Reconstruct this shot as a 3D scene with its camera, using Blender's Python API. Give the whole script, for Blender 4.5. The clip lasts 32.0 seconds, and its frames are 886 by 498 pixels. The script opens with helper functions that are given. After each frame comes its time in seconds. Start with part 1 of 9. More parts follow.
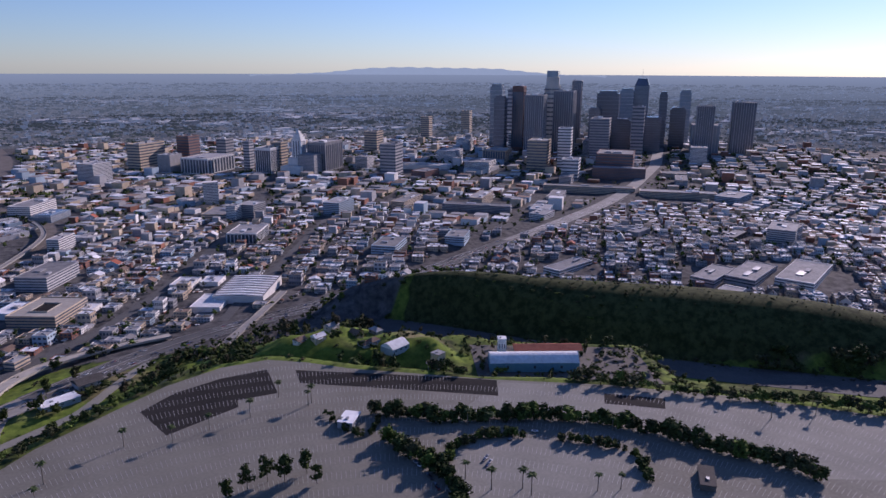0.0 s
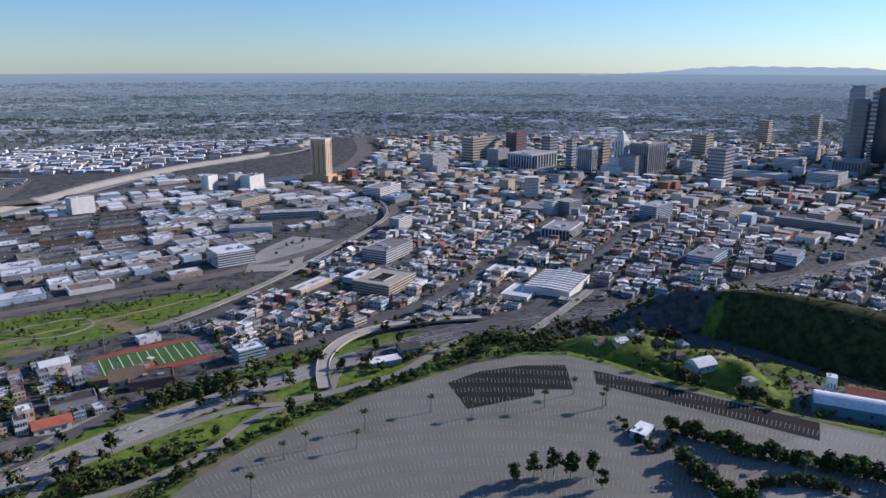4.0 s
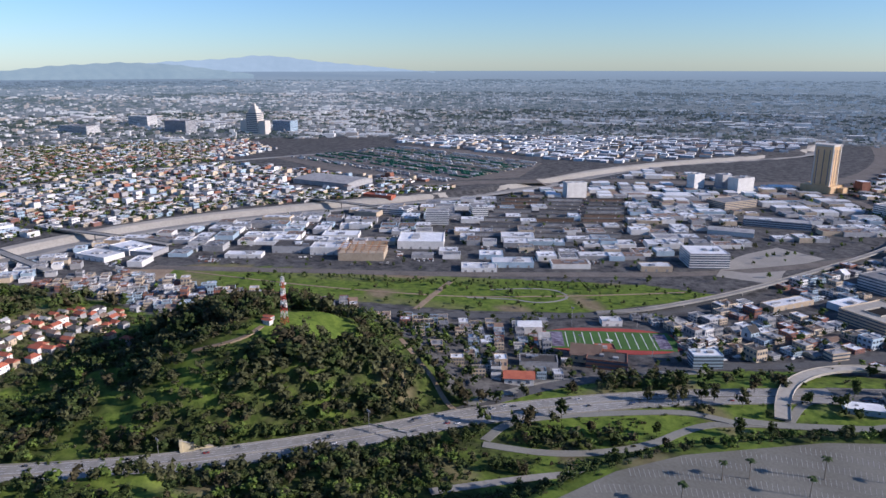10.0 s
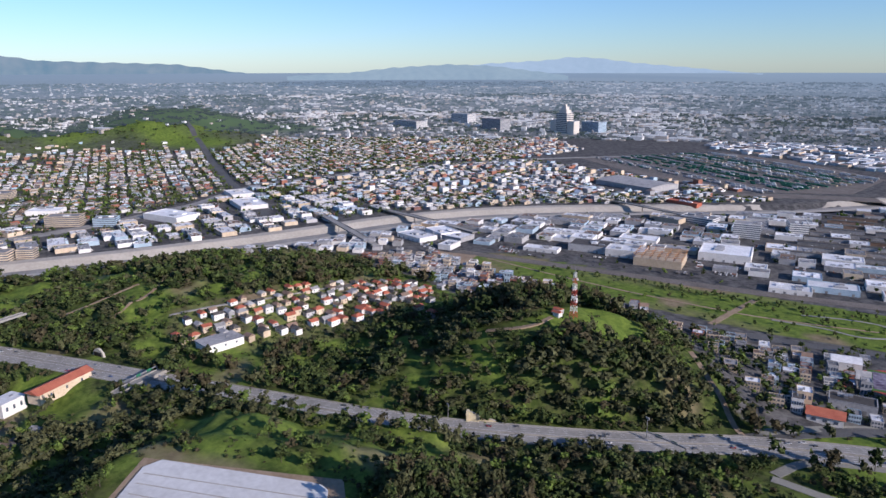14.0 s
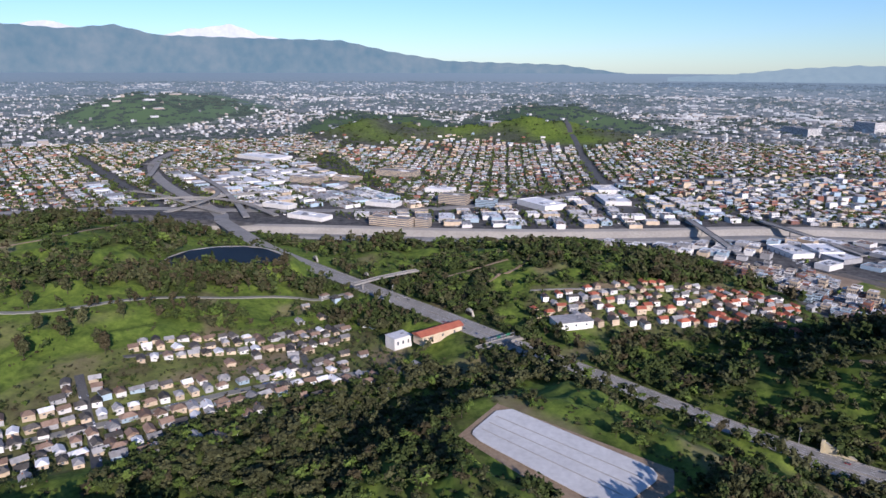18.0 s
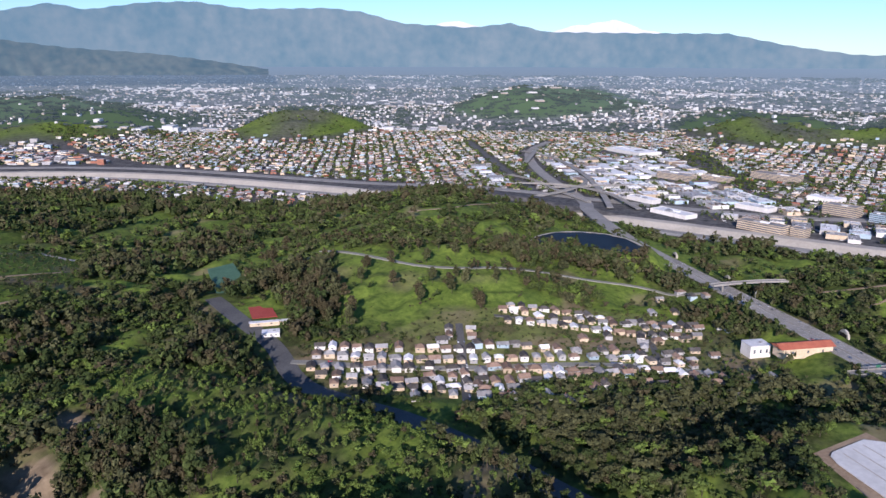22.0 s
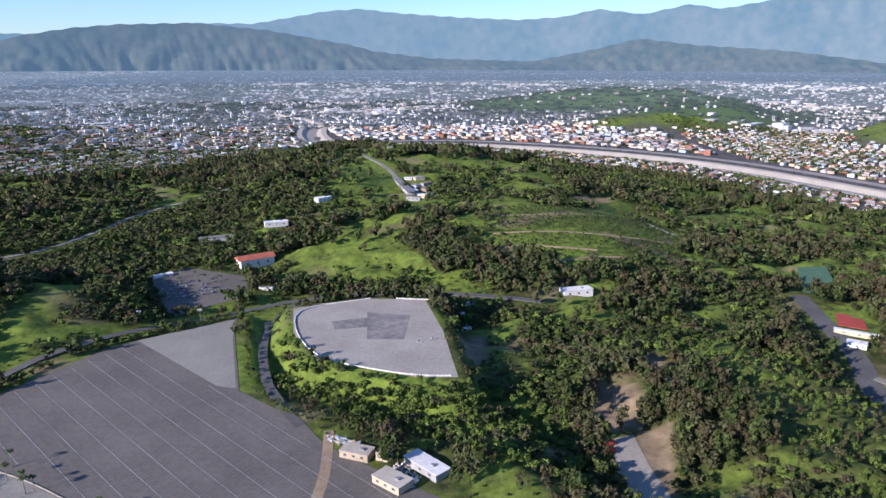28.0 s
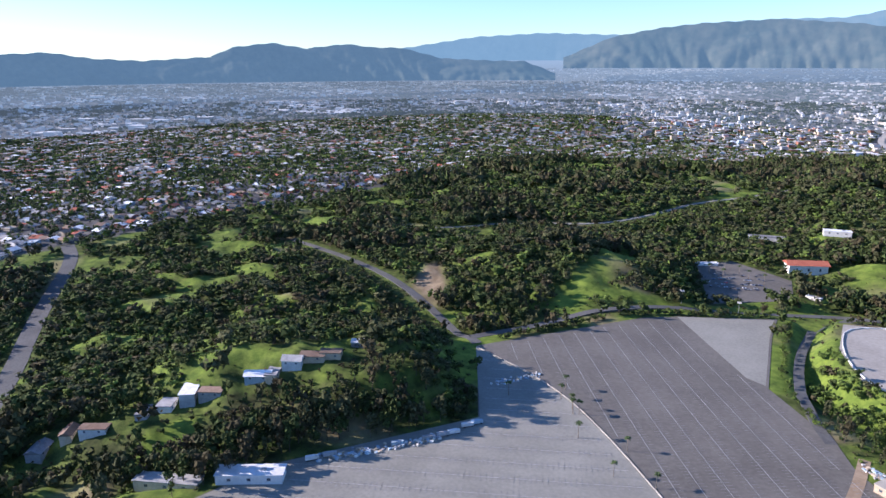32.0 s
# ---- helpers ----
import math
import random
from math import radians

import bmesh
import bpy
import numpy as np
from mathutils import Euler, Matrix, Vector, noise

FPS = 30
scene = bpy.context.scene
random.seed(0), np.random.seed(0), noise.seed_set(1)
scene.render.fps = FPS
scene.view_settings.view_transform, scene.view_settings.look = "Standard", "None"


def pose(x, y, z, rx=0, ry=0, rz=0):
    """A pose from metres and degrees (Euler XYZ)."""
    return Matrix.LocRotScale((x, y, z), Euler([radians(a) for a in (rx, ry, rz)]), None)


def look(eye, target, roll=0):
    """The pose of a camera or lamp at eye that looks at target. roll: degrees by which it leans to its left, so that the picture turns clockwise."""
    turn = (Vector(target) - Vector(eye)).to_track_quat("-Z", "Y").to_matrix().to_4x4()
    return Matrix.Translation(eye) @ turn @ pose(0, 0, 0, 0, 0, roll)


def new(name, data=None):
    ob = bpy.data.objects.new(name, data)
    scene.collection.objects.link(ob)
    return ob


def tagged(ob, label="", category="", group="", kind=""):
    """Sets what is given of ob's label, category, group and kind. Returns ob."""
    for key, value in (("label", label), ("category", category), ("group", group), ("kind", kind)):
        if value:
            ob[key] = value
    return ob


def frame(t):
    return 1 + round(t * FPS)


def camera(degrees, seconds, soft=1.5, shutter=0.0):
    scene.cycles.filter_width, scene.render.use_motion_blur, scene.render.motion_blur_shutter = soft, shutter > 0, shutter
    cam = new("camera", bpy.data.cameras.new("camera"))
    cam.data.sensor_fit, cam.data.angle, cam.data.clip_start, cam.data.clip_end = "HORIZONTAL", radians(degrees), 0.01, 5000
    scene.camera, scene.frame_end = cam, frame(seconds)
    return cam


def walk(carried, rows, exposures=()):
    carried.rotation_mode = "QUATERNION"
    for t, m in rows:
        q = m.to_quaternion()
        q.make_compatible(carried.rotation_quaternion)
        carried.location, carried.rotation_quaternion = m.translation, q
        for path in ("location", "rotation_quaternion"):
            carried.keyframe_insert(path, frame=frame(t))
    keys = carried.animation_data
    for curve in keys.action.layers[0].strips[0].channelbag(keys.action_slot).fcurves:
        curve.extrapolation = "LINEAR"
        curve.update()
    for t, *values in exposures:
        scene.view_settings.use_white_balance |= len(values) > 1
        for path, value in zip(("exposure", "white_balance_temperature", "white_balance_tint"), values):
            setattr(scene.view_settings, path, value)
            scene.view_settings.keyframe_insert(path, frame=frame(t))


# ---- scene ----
cam = camera(64.60, 32.0)
# seconds, eye, bearing clockwise from north, tilt below level, roll
PATH = [
    (0, 46.1, 52.0, 413.3, 199.57, 14.49, 0.23),
    (0.5, 45.7, 51.7, 412.9, 196.38, 14.48, 0.15),
    (1, 45.3, 51.5, 412.6, 193.10, 14.47, 0.16),
    (1.5, 45.2, 51.5, 412.5, 189.87, 14.47, 0.10),
    (2, 45.2, 51.5, 412.7, 186.61, 14.50, 0.08),
    (2.5, 45.2, 51.2, 412.9, 183.38, 14.52, 0.04),
    (3, 45.4, 50.8, 413.0, 180.15, 14.55, 0.05),
    (3.5, 45.7, 50.3, 412.8, 176.95, 14.56, 0.03),
    (5.5, 46.4, 48.3, 411.7, 164.04, 14.61, 0.11),
    (6, 46.3, 47.0, 411.6, 160.80, 14.65, 0.04),
    (6.5, 46.3, 45.6, 411.3, 157.55, 14.67, -0.01),
    (7, 46.3, 44.4, 410.8, 154.32, 14.69, -0.06),
    (7.5, 46.4, 43.8, 410.3, 151.06, 14.69, -0.05),
    (8, 46.8, 43.8, 410.0, 147.89, 14.69, -0.03),
    (8.5, 47.1, 43.8, 409.8, 144.67, 14.70, -0.04),
    (9, 47.4, 43.8, 409.7, 141.49, 14.69, 0.01),
    (9.5, 47.6, 43.7, 409.7, 138.28, 14.69, -0.02),
    (10, 47.7, 43.6, 409.7, 135.16, 14.72, -0.02),
    (10.5, 47.7, 43.7, 409.8, 132.09, 14.72, -0.08),
    (11, 47.6, 44.0, 409.8, 129.12, 14.71, -0.00),
    (11.5, 47.0, 44.4, 409.6, 126.37, 14.69, -0.00),
    (12, 46.1, 45.1, 409.3, 123.10, 14.65, -0.07),
    (12.5, 44.8, 46.1, 409.1, 119.99, 14.62, -0.09),
    (13, 42.9, 47.4, 408.9, 116.94, 14.61, -0.16),
    (13.5, 40.6, 49.1, 409.0, 113.84, 14.57, -0.14),
    (14, 38.1, 50.9, 409.0, 110.62, 14.57, -0.10),
    (14.5, 35.2, 52.7, 409.0, 107.01, 14.56, 0.01),
    (16.5, 22.2, 57.0, 407.4, 92.34, 14.61, 0.16),
    (17, 18.0, 57.5, 406.7, 88.67, 14.57, 0.19),
    (17.5, 13.9, 58.0, 405.8, 84.97, 14.53, 0.17),
    (18, 9.7, 58.3, 404.9, 81.24, 14.51, 0.23),
    (18.5, 5.4, 58.4, 404.4, 77.59, 14.53, 0.18),
    (19, 0.7, 58.5, 404.3, 73.91, 14.61, 0.20),
    (19.5, -3.9, 58.3, 404.5, 70.25, 14.71, 0.21),
    (20, -8.7, 57.6, 404.7, 66.57, 14.77, 0.17),
    (20.5, -13.4, 56.9, 404.8, 62.93, 14.82, 0.11),
    (21, -18.2, 56.1, 404.8, 59.28, 14.88, 0.14),
    (21.5, -22.8, 55.1, 404.8, 55.66, 14.93, 0.15),
    (22, -27.3, 54.1, 404.7, 52.03, 14.99, 0.16),
    (22.5, -31.4, 53.0, 404.6, 48.40, 15.04, 0.21),
    (23, -35.4, 51.3, 404.5, 44.71, 15.08, 0.22),
    (23.5, -39.5, 48.9, 404.4, 40.89, 15.12, 0.17),
    (24, -43.3, 45.9, 404.3, 37.01, 15.15, 0.14),
    (24.5, -46.8, 43.0, 404.3, 33.15, 15.19, 0.12),
    (25, -50.0, 40.3, 403.9, 29.20, 15.20, 0.08),
    (25.5, -53.1, 37.7, 403.2, 25.28, 15.20, 0.08),
    (27.5, -66.9, 23.3, 401.9, 9.69, 15.28, 0.10),
    (28, -69.5, 19.3, 402.0, 5.80, 15.31, 0.10),
    (28.5, -71.7, 15.1, 401.9, 0.95, 15.34, 0.04),
    (29, -73.4, 11.2, 401.6, -4.65, 15.34, 0.01),
    (29.5, -74.7, 7.6, 401.3, -10.22, 15.35, -0.10),
    (30, -75.7, 3.7, 400.6, -15.79, 15.36, -0.09),
    (30.5, -76.4, -0.0, 400.1, -21.27, 15.35, -0.22),
    (31, -76.8, -3.7, 399.6, -26.70, 15.37, -0.23),
    (31.5, -77.1, -7.1, 399.2, -32.08, 15.38, -0.32),
    (32, -77.2, -9.8, 398.6, -37.46, 15.38, -0.31),
]


def stand(x, y, z, bearing, tilt, roll):
    """The pose of a camera at a place, by its bearing and tilt."""
    a, d = radians(bearing), radians(tilt)
    return look((x, y, z), (x + 100 * math.sin(a), y + 100 * math.cos(a), z - 100 * math.tan(d)), roll)


# the clip's own exposure: dark against the sun, then opening; a violet cast in its first instants
walk(cam, [(row[0], stand(*row[1:])) for row in PATH],
     [(0, -0.18, 6300, 40), (0.4, -0.08, 6250, 20), (3, 0.08, 6250, 20), (7, 0.2, 6250, 21), (13, 0.16, 6250, 22), (19, 0.13, 6250, 23), (22, 0.3, 6250, 24), (25, 0.56, 6250, 25), (28, 0.66, 6300, 25), (30, 0.82, 6250, 25), (32, 1.0, 6250, 25)])
# ---- daylight: a low winter sun in the south-west ----
SUN_AZ, SUN_EL = 240.0, 22.0
world = bpy.data.worlds.new("world")
scene.world = world
world.use_nodes = True
wn = world.node_tree
sky = wn.nodes.new("ShaderNodeTexSky")
sky.sky_type, sky.sun_disc = "NISHITA", False
sky.sun_elevation, sky.sun_rotation = radians(SUN_EL), radians(SUN_AZ)
sky.altitude, sky.air_density, sky.dust_density, sky.ozone_density = 400, 1.05, 0.15, 5.2
haze = wn.nodes.new("ShaderNodeMix")
haze.data_type, haze.blend_type = "RGBA", "MULTIPLY"
haze.inputs[0].default_value = 1.0
haze.inputs[7].default_value = (0.83, 1.0, 1.12, 1)
wn.links.new(sky.outputs[0], haze.inputs[6])
wn.links.new(haze.outputs[2], wn.nodes["Background"].inputs[0])
wn.nodes["Background"].inputs[1].default_value = 0.114
sun_data = bpy.data.lights.new("sun", "SUN")
sun_data.energy, sun_data.angle, sun_data.color = 5.0, radians(0.5), (1.0, 0.94, 0.85)
sun = new("sun", sun_data)
_a, _e = radians(SUN_AZ), radians(SUN_EL)
sun.matrix_world = look((math.sin(_a) * 900 * math.cos(_e), math.cos(_a) * 900 * math.cos(_e), 400 + 900 * math.sin(_e)), (0, 0, 400))

# ---- materials ----


def links(m, *pairs):
    for a, b in pairs:
        m.node_tree.links.new(a, b)


def material(name, low, high, grain=1.0, stain=12.0, rough=0.85, metal=0.0, bump=0.0, tone=0.0, spec=0.3):
    """A surface whose colour wanders between two tones by a fine grain and broad stains; tone: spread from piece to piece."""
    m = bpy.data.materials.new(name)
    m.use_nodes = True
    t = m.node_tree
    b = t.nodes["Principled BSDF"]
    b.inputs["Roughness"].default_value, b.inputs["Metallic"].default_value = rough, metal
    b.inputs["Specular IOR Level"].default_value = spec
    geo = t.nodes.new("ShaderNodeNewGeometry")
    n1, n2 = t.nodes.new("ShaderNodeTexNoise"), t.nodes.new("ShaderNodeTexNoise")
    n1.inputs["Scale"].default_value, n2.inputs["Scale"].default_value = 1.0 / grain, 1.0 / stain
    n1.inputs["Detail"].default_value = n2.inputs["Detail"].default_value = 4
    mix = t.nodes.new("ShaderNodeMix")
    mix.data_type = "FLOAT"
    mix.inputs[0].default_value = 0.5
    ramp = t.nodes.new("ShaderNodeValToRGB")
    ramp.color_ramp.elements[0].position, ramp.color_ramp.elements[1].position = 0.36, 0.64
    ramp.color_ramp.elements[0].color, ramp.color_ramp.elements[1].color = (*low, 1), (*high, 1)
    links(m, (geo.outputs["Position"], n1.inputs["Vector"]), (geo.outputs["Position"], n2.inputs["Vector"]),
          (n1.outputs[0], mix.inputs[2]), (n2.outputs[0], mix.inputs[3]), (mix.outputs[0], ramp.inputs[0]))
    out = ramp.outputs[0]
    if tone:
        info = t.nodes.new("ShaderNodeObjectInfo")
        add = t.nodes.new("ShaderNodeMath")
        add.operation = "ADD"
        hsv = t.nodes.new("ShaderNodeHueSaturation")
        span = t.nodes.new("ShaderNodeMapRange")
        span.inputs[3].default_value, span.inputs[4].default_value = 1 - tone, 1 + tone
        frac = t.nodes.new("ShaderNodeMath")
        frac.operation = "FRACT"
        links(m, (info.outputs["Random"], add.inputs[0]), (geo.outputs["Random Per Island"], add.inputs[1]), (add.outputs[0], frac.inputs[0]),
              (frac.outputs[0], span.inputs[0]), (span.outputs[0], hsv.inputs["Value"]), (out, hsv.inputs["Color"]))
        out = hsv.outputs[0]
    links(m, (out, b.inputs["Base Color"]))
    if bump:
        bn = t.nodes.new("ShaderNodeBump")
        bn.inputs["Strength"].default_value, bn.inputs["Distance"].default_value = 0.6, bump
        links(m, (n1.outputs[0], bn.inputs["Height"]), (bn.outputs[0], b.inputs["Normal"]))
    return m


def glazing(name, tint, rough=0.12):
    return material(name, tuple(c * 0.7 for c in tint), tint, 6, 40, rough, 0.3, 0.0, 0.15, 0.6)


ASPHALT = material("worn asphalt", (0.145, 0.138, 0.112), (0.215, 0.206, 0.170), 2, 38, 0.9)
ASPHALT_PALE = material("sun-bleached asphalt", (0.195, 0.190, 0.162), (0.265, 0.258, 0.222), 2, 35, 0.9)
ASPHALT_DARK = material("new dark asphalt", (0.020, 0.018, 0.017), (0.034, 0.031, 0.029), 2, 20, 0.95, spec=0.1)
ASPHALT_LOT = material("grey lot asphalt", (0.102, 0.093, 0.080), (0.155, 0.143, 0.124), 3, 45, 0.9)
ROAD = material("road asphalt", (0.07, 0.07, 0.07), (0.12, 0.12, 0.115), 2, 30, 0.9)
CONCRETE = material("freeway concrete", (0.21, 0.20, 0.18), (0.32, 0.305, 0.275), 3, 30, 0.85)
CONCRETE_PALE = material("pale concrete", (0.34, 0.31, 0.26), (0.46, 0.42, 0.355), 5, 50, 0.85)
PAINT_FADED = material("faded stall paint", (0.32, 0.32, 0.30), (0.46, 0.455, 0.43), 2, 25, 0.8)
PAINT_WORN = material("worn stall paint", (0.13, 0.128, 0.126), (0.30, 0.295, 0.29), 2, 25, 0.8)
PAINT_LINE = material("road paint", (0.55, 0.55, 0.53), (0.72, 0.72, 0.7), 1, 9, 0.7)
GRAVEL = material("pale gravel", (0.265, 0.245, 0.212), (0.36, 0.335, 0.292), 3, 35, 0.95)
BALLAST = material("rail ballast", (0.11, 0.095, 0.08), (0.20, 0.175, 0.15), 3, 20, 0.95)
STAIN = material("rubber-stained gravel", (0.13, 0.125, 0.12), (0.27, 0.255, 0.235), 6, 14, 0.95)
HALL_BLUE = material("sky blue sheet wall", (0.09, 0.27, 0.38), (0.13, 0.34, 0.46), 3, 20, 0.6)
DIRT = material("bare earth", (0.24, 0.17, 0.11), (0.36, 0.27, 0.18), 3, 20, 0.95)
SHEET = material("white reservoir sheet", (0.52, 0.51, 0.485), (0.66, 0.65, 0.62), 4, 30, 0.7)
LAWN = material("sports lawn", (0.045, 0.11, 0.025), (0.07, 0.16, 0.035), 2, 15, 0.95)
TRACK_RED = material("red running track", (0.30, 0.05, 0.04), (0.40, 0.08, 0.06), 2, 20, 0.9)
WATER = material("dark pond water", (0.006, 0.010, 0.016), (0.010, 0.016, 0.022), 8, 60, 0.55, 0, 0, 0, 0.15)
WALL_WHITE = material("white plaster", (0.60, 0.58, 0.54), (0.76, 0.74, 0.70), 2, 12, 0.85, tone=0.12)
WALL_GREY = material("grey plaster", (0.28, 0.28, 0.28), (0.42, 0.41, 0.40), 2, 12, 0.85, tone=0.25)
WALL_TAN = material("tan plaster", (0.42, 0.33, 0.23), (0.58, 0.47, 0.34), 2, 12, 0.85, tone=0.2)
WALL_BRICK = material("brick red wall", (0.22, 0.09, 0.06), (0.33, 0.15, 0.10), 1, 9, 0.9, tone=0.2)
WALL_BLUE = material("pale blue wall", (0.28, 0.38, 0.45), (0.40, 0.50, 0.56), 2, 12, 0.8, tone=0.15)
ROOF_WHITE = material("white flat roof", (0.58, 0.58, 0.58), (0.80, 0.80, 0.79), 3, 14, 0.75, tone=0.15)
ROOF_GREY = material("grey flat roof", (0.20, 0.20, 0.20), (0.36, 0.35, 0.34), 3, 14, 0.9, tone=0.35)
ROOF_DARK = material("dark shingle roof", (0.06, 0.055, 0.05), (0.12, 0.11, 0.10), 1, 8, 0.9, tone=0.35)
ROOF_BROWN = material("brown shingle roof", (0.17, 0.11, 0.08), (0.27, 0.19, 0.14), 1, 8, 0.9, tone=0.3)
ROOF_RED = material("red tile roof", (0.30, 0.08, 0.05), (0.43, 0.14, 0.08), 0.6, 6, 0.85, tone=0.2)
GLASS_DARK = glazing("dark glazing", (0.13, 0.16, 0.205), 0.2)
GLASS_BLUE = glazing("blue grey glazing", (0.24, 0.30, 0.36), 0.2)
STONE_TOWER = material("pale tower stone", (0.50, 0.46, 0.40), (0.62, 0.57, 0.50), 4, 30, 0.8)
GRANITE_RED = material("brown red granite", (0.16, 0.085, 0.07), (0.24, 0.13, 0.105), 4, 30, 0.6)
STEEL = material("grey steel", (0.30, 0.30, 0.30), (0.42, 0.42, 0.42), 0.5, 5, 0.5, 0.6)
BARK = material("bark", (0.05, 0.04, 0.03), (0.10, 0.08, 0.06), 0.3, 2, 0.95, tone=0.2)
LEAF = material("evergreen leaves", (0.020, 0.033, 0.011), (0.074, 0.098, 0.030), 1.2, 40, 0.9, tone=0.45, spec=0.1)
LEAF_OLIVE = material("olive eucalyptus leaves", (0.034, 0.040, 0.017), (0.092, 0.094, 0.044), 1.2, 40, 0.9, tone=0.4, spec=0.1)
LEAF_DRY = material("dry brown leaves", (0.042, 0.036, 0.019), (0.086, 0.074, 0.040), 1.2, 30, 0.95, tone=0.35, spec=0.1)
LEAF_LIGHT = material("fresh green leaves", (0.052, 0.088, 0.018), (0.125, 0.172, 0.040), 1.2, 40, 0.9, tone=0.35, spec=0.1)
PALM_LEAF = material("palm fronds", (0.035, 0.06, 0.02), (0.07, 0.10, 0.035), 0.8, 9, 0.85, tone=0.2, spec=0.15)
ZONE = material("dark end zone turf", (0.05, 0.03, 0.07), (0.28, 0.26, 0.32), 4, 9, 0.95)
COURT_GREEN = material("green hard court", (0.05, 0.12, 0.07), (0.08, 0.17, 0.10), 3, 12, 0.9)
SIGN_GREEN = material("green sign sheet", (0.02, 0.12, 0.07), (0.03, 0.16, 0.09), 2, 8, 0.6)
YELLOW_WALL = material("cream concrete", (0.50, 0.42, 0.26), (0.62, 0.54, 0.36), 2, 10, 0.85)
# ---- the lie of the land: metres above the sea, x east, y north ----
CENTRE = Vector((0.0, 20.0, 410.0))
NEAR, SPAN = 3300.0, 1550.0


def far(x, y, z):
    """Draws what lies beyond the near plain together towards a rim, along its line of sight."""
    x, y, z = np.asarray(x, float), np.asarray(y, float), np.asarray(z, float)
    dx, dy, dz = x - CENTRE.x, y - CENTRE.y, z - CENTRE.z
    d = np.hypot(dx, dy)
    u = np.maximum(d - NEAR, 0)
    s = np.where(d > NEAR, (NEAR + SPAN * u / (u + SPAN)) / np.maximum(d, 1), 1.0)
    return CENTRE.x + dx * s, CENTRE.y + dy * s, CENTRE.z + dz * s


def smooth(a, b, v):
    u = np.clip((v - a) / (b - a), 0, 1)
    return u * u * (3 - 2 * u)


def seg_distance(x, y, line, closed=False):
    """The distance to a line of points and how far along it the nearest place lies, counted in points."""
    best, along = np.full(np.shape(x), 1e9), np.zeros(np.shape(x))
    n = len(line)
    for i in range(n if closed else n - 1):
        (ax, ay), (bx, by) = line[i][:2], line[(i + 1) % n][:2]
        ex, ey = bx - ax, by - ay
        u = np.clip(((x - ax) * ex + (y - ay) * ey) / max(ex * ex + ey * ey, 1e-6), 0, 1)
        d = np.hypot(x - ax - u * ex, y - ay - u * ey)
        near = d < best
        best, along = np.where(near, d, best), np.where(near, i + u, along)
    return best, along


def inside(x, y, outline):
    x, y = np.asarray(x, float), np.asarray(y, float)
    hit = np.zeros(x.shape, bool)
    n = len(outline)
    for i in range(n):
        (ax, ay), (bx, by) = outline[i][:2], outline[(i + 1) % n][:2]
        if ay != by:
            hit ^= ((ay > y) != (by > y)) & (x < (bx - ax) * (y - ay) / (by - ay) + ax)
    return hit


def signed(x, y, outline):
    d, _ = seg_distance(x, y, outline, True)
    return np.where(inside(x, y, outline), -d, d)


HILLS, PADS, CUTS, BERMS = [], [], [], []


def hill(x, y, rise, rx, ry, turn=0.0, sharp=2.0):
    HILLS.append((x, y, rise, rx, ry, radians(turn), sharp))


def pad(outline, z, margin=8.0, soft=40.0):
    PADS.append((outline, z, margin, soft))


def cut(line, half, soft=30.0):
    CUTS.append((line, half, soft))


hill(-150, 800, 40, 760, 1400, 0, 4)        # park upland
hill(0, 60, 42, 420, 430, 0, 4)             # stadium rise
hill(-490, -600, 58, 370, 66, -32, 2.7)       # shaded ridge south of the stadium
hill(-205, -772, 30, 150, 62, -32, 2.2)      # its tail
hill(-700, -900, 26, 520, 260, -32, 2.5)    # town behind the ridge
hill(-170, -540, 44, 190, 90, -28, 2.5)     # terrace below the south lot
hill(640, -315, 66, 170, 140, 30, 2)        # mast hill
hill(610, -230, 26, 120, 110, 0, 2)
hill(640, 40, 24, 120, 90, 45, 2)           # slope above the parkway
hill(1000, 20, 51, 210, 190, 40, 2.5)       # wooded hill beyond the parkway
hill(440, 35, 46, 135, 125, 30, 3)          # covered reservoir knoll
hill(255, 500, 18, 100, 150, 14, 2.6)       # wooded hill in front of the canyon
hill(310, 300, 3, 45, 170, 12, 2.4)
hill(450, 430, -12, 150, 60, -45, 2.6)      # canyon floor
hill(95, 430, -24, 60, 130, 10, 2.2)        # service yard hollow
hill(770, 690, 58, 290, 210, 35, 2.6)       # meadow hill
hill(1000, 470, 26, 120, 110, 0, 3)         # pond shelf
hill(1080, 900, 42, 300, 220, 40, 2.5)
hill(150, 1000, 48, 230, 210, 0, 2.6)       # terraced hill
hill(210, 1500, 50, 380, 320, 20, 2.5)
hill(-180, 1250, 42, 150, 230, 10, 2.5)
hill(-60, 1850, 45, 260, 420, 10, 2.5)
hill(-440, 345, 44, 190, 90, 38, 2.6)       # ridge with the hillside houses
hill(-440, 700, 42, 150, 130, 0, 2.4)
hill(-760, 560, 30, 260, 420, 20, 2.6)
hill(-800, 1350, 40, 480, 420, 0, 2.6)
hill(-1250, 500, 45, 300, 700, 10, 2.6)
hill(-1700, 1500, 26, 800, 700, 20, 2.4)    # hill suburbs
hill(-2400, 2400, 30, 900, 600, 40, 2.4)
hill(-1500, 2700, 40, 700, 500, 40, 2.4)
hill(-1300, -2500, 22, 700, 500, 30, 2.5)   # downtown rise
hill(3850, 120, 105, 820, 330, 10, 2.4)     # green hills in the east
hill(3350, 950, 82, 640, 280, 30, 2.4)
hill(3690, 2420, 100, 480, 300, 30, 2.4)
hill(3300, 480, 40, 420, 260, 60, 2.4)
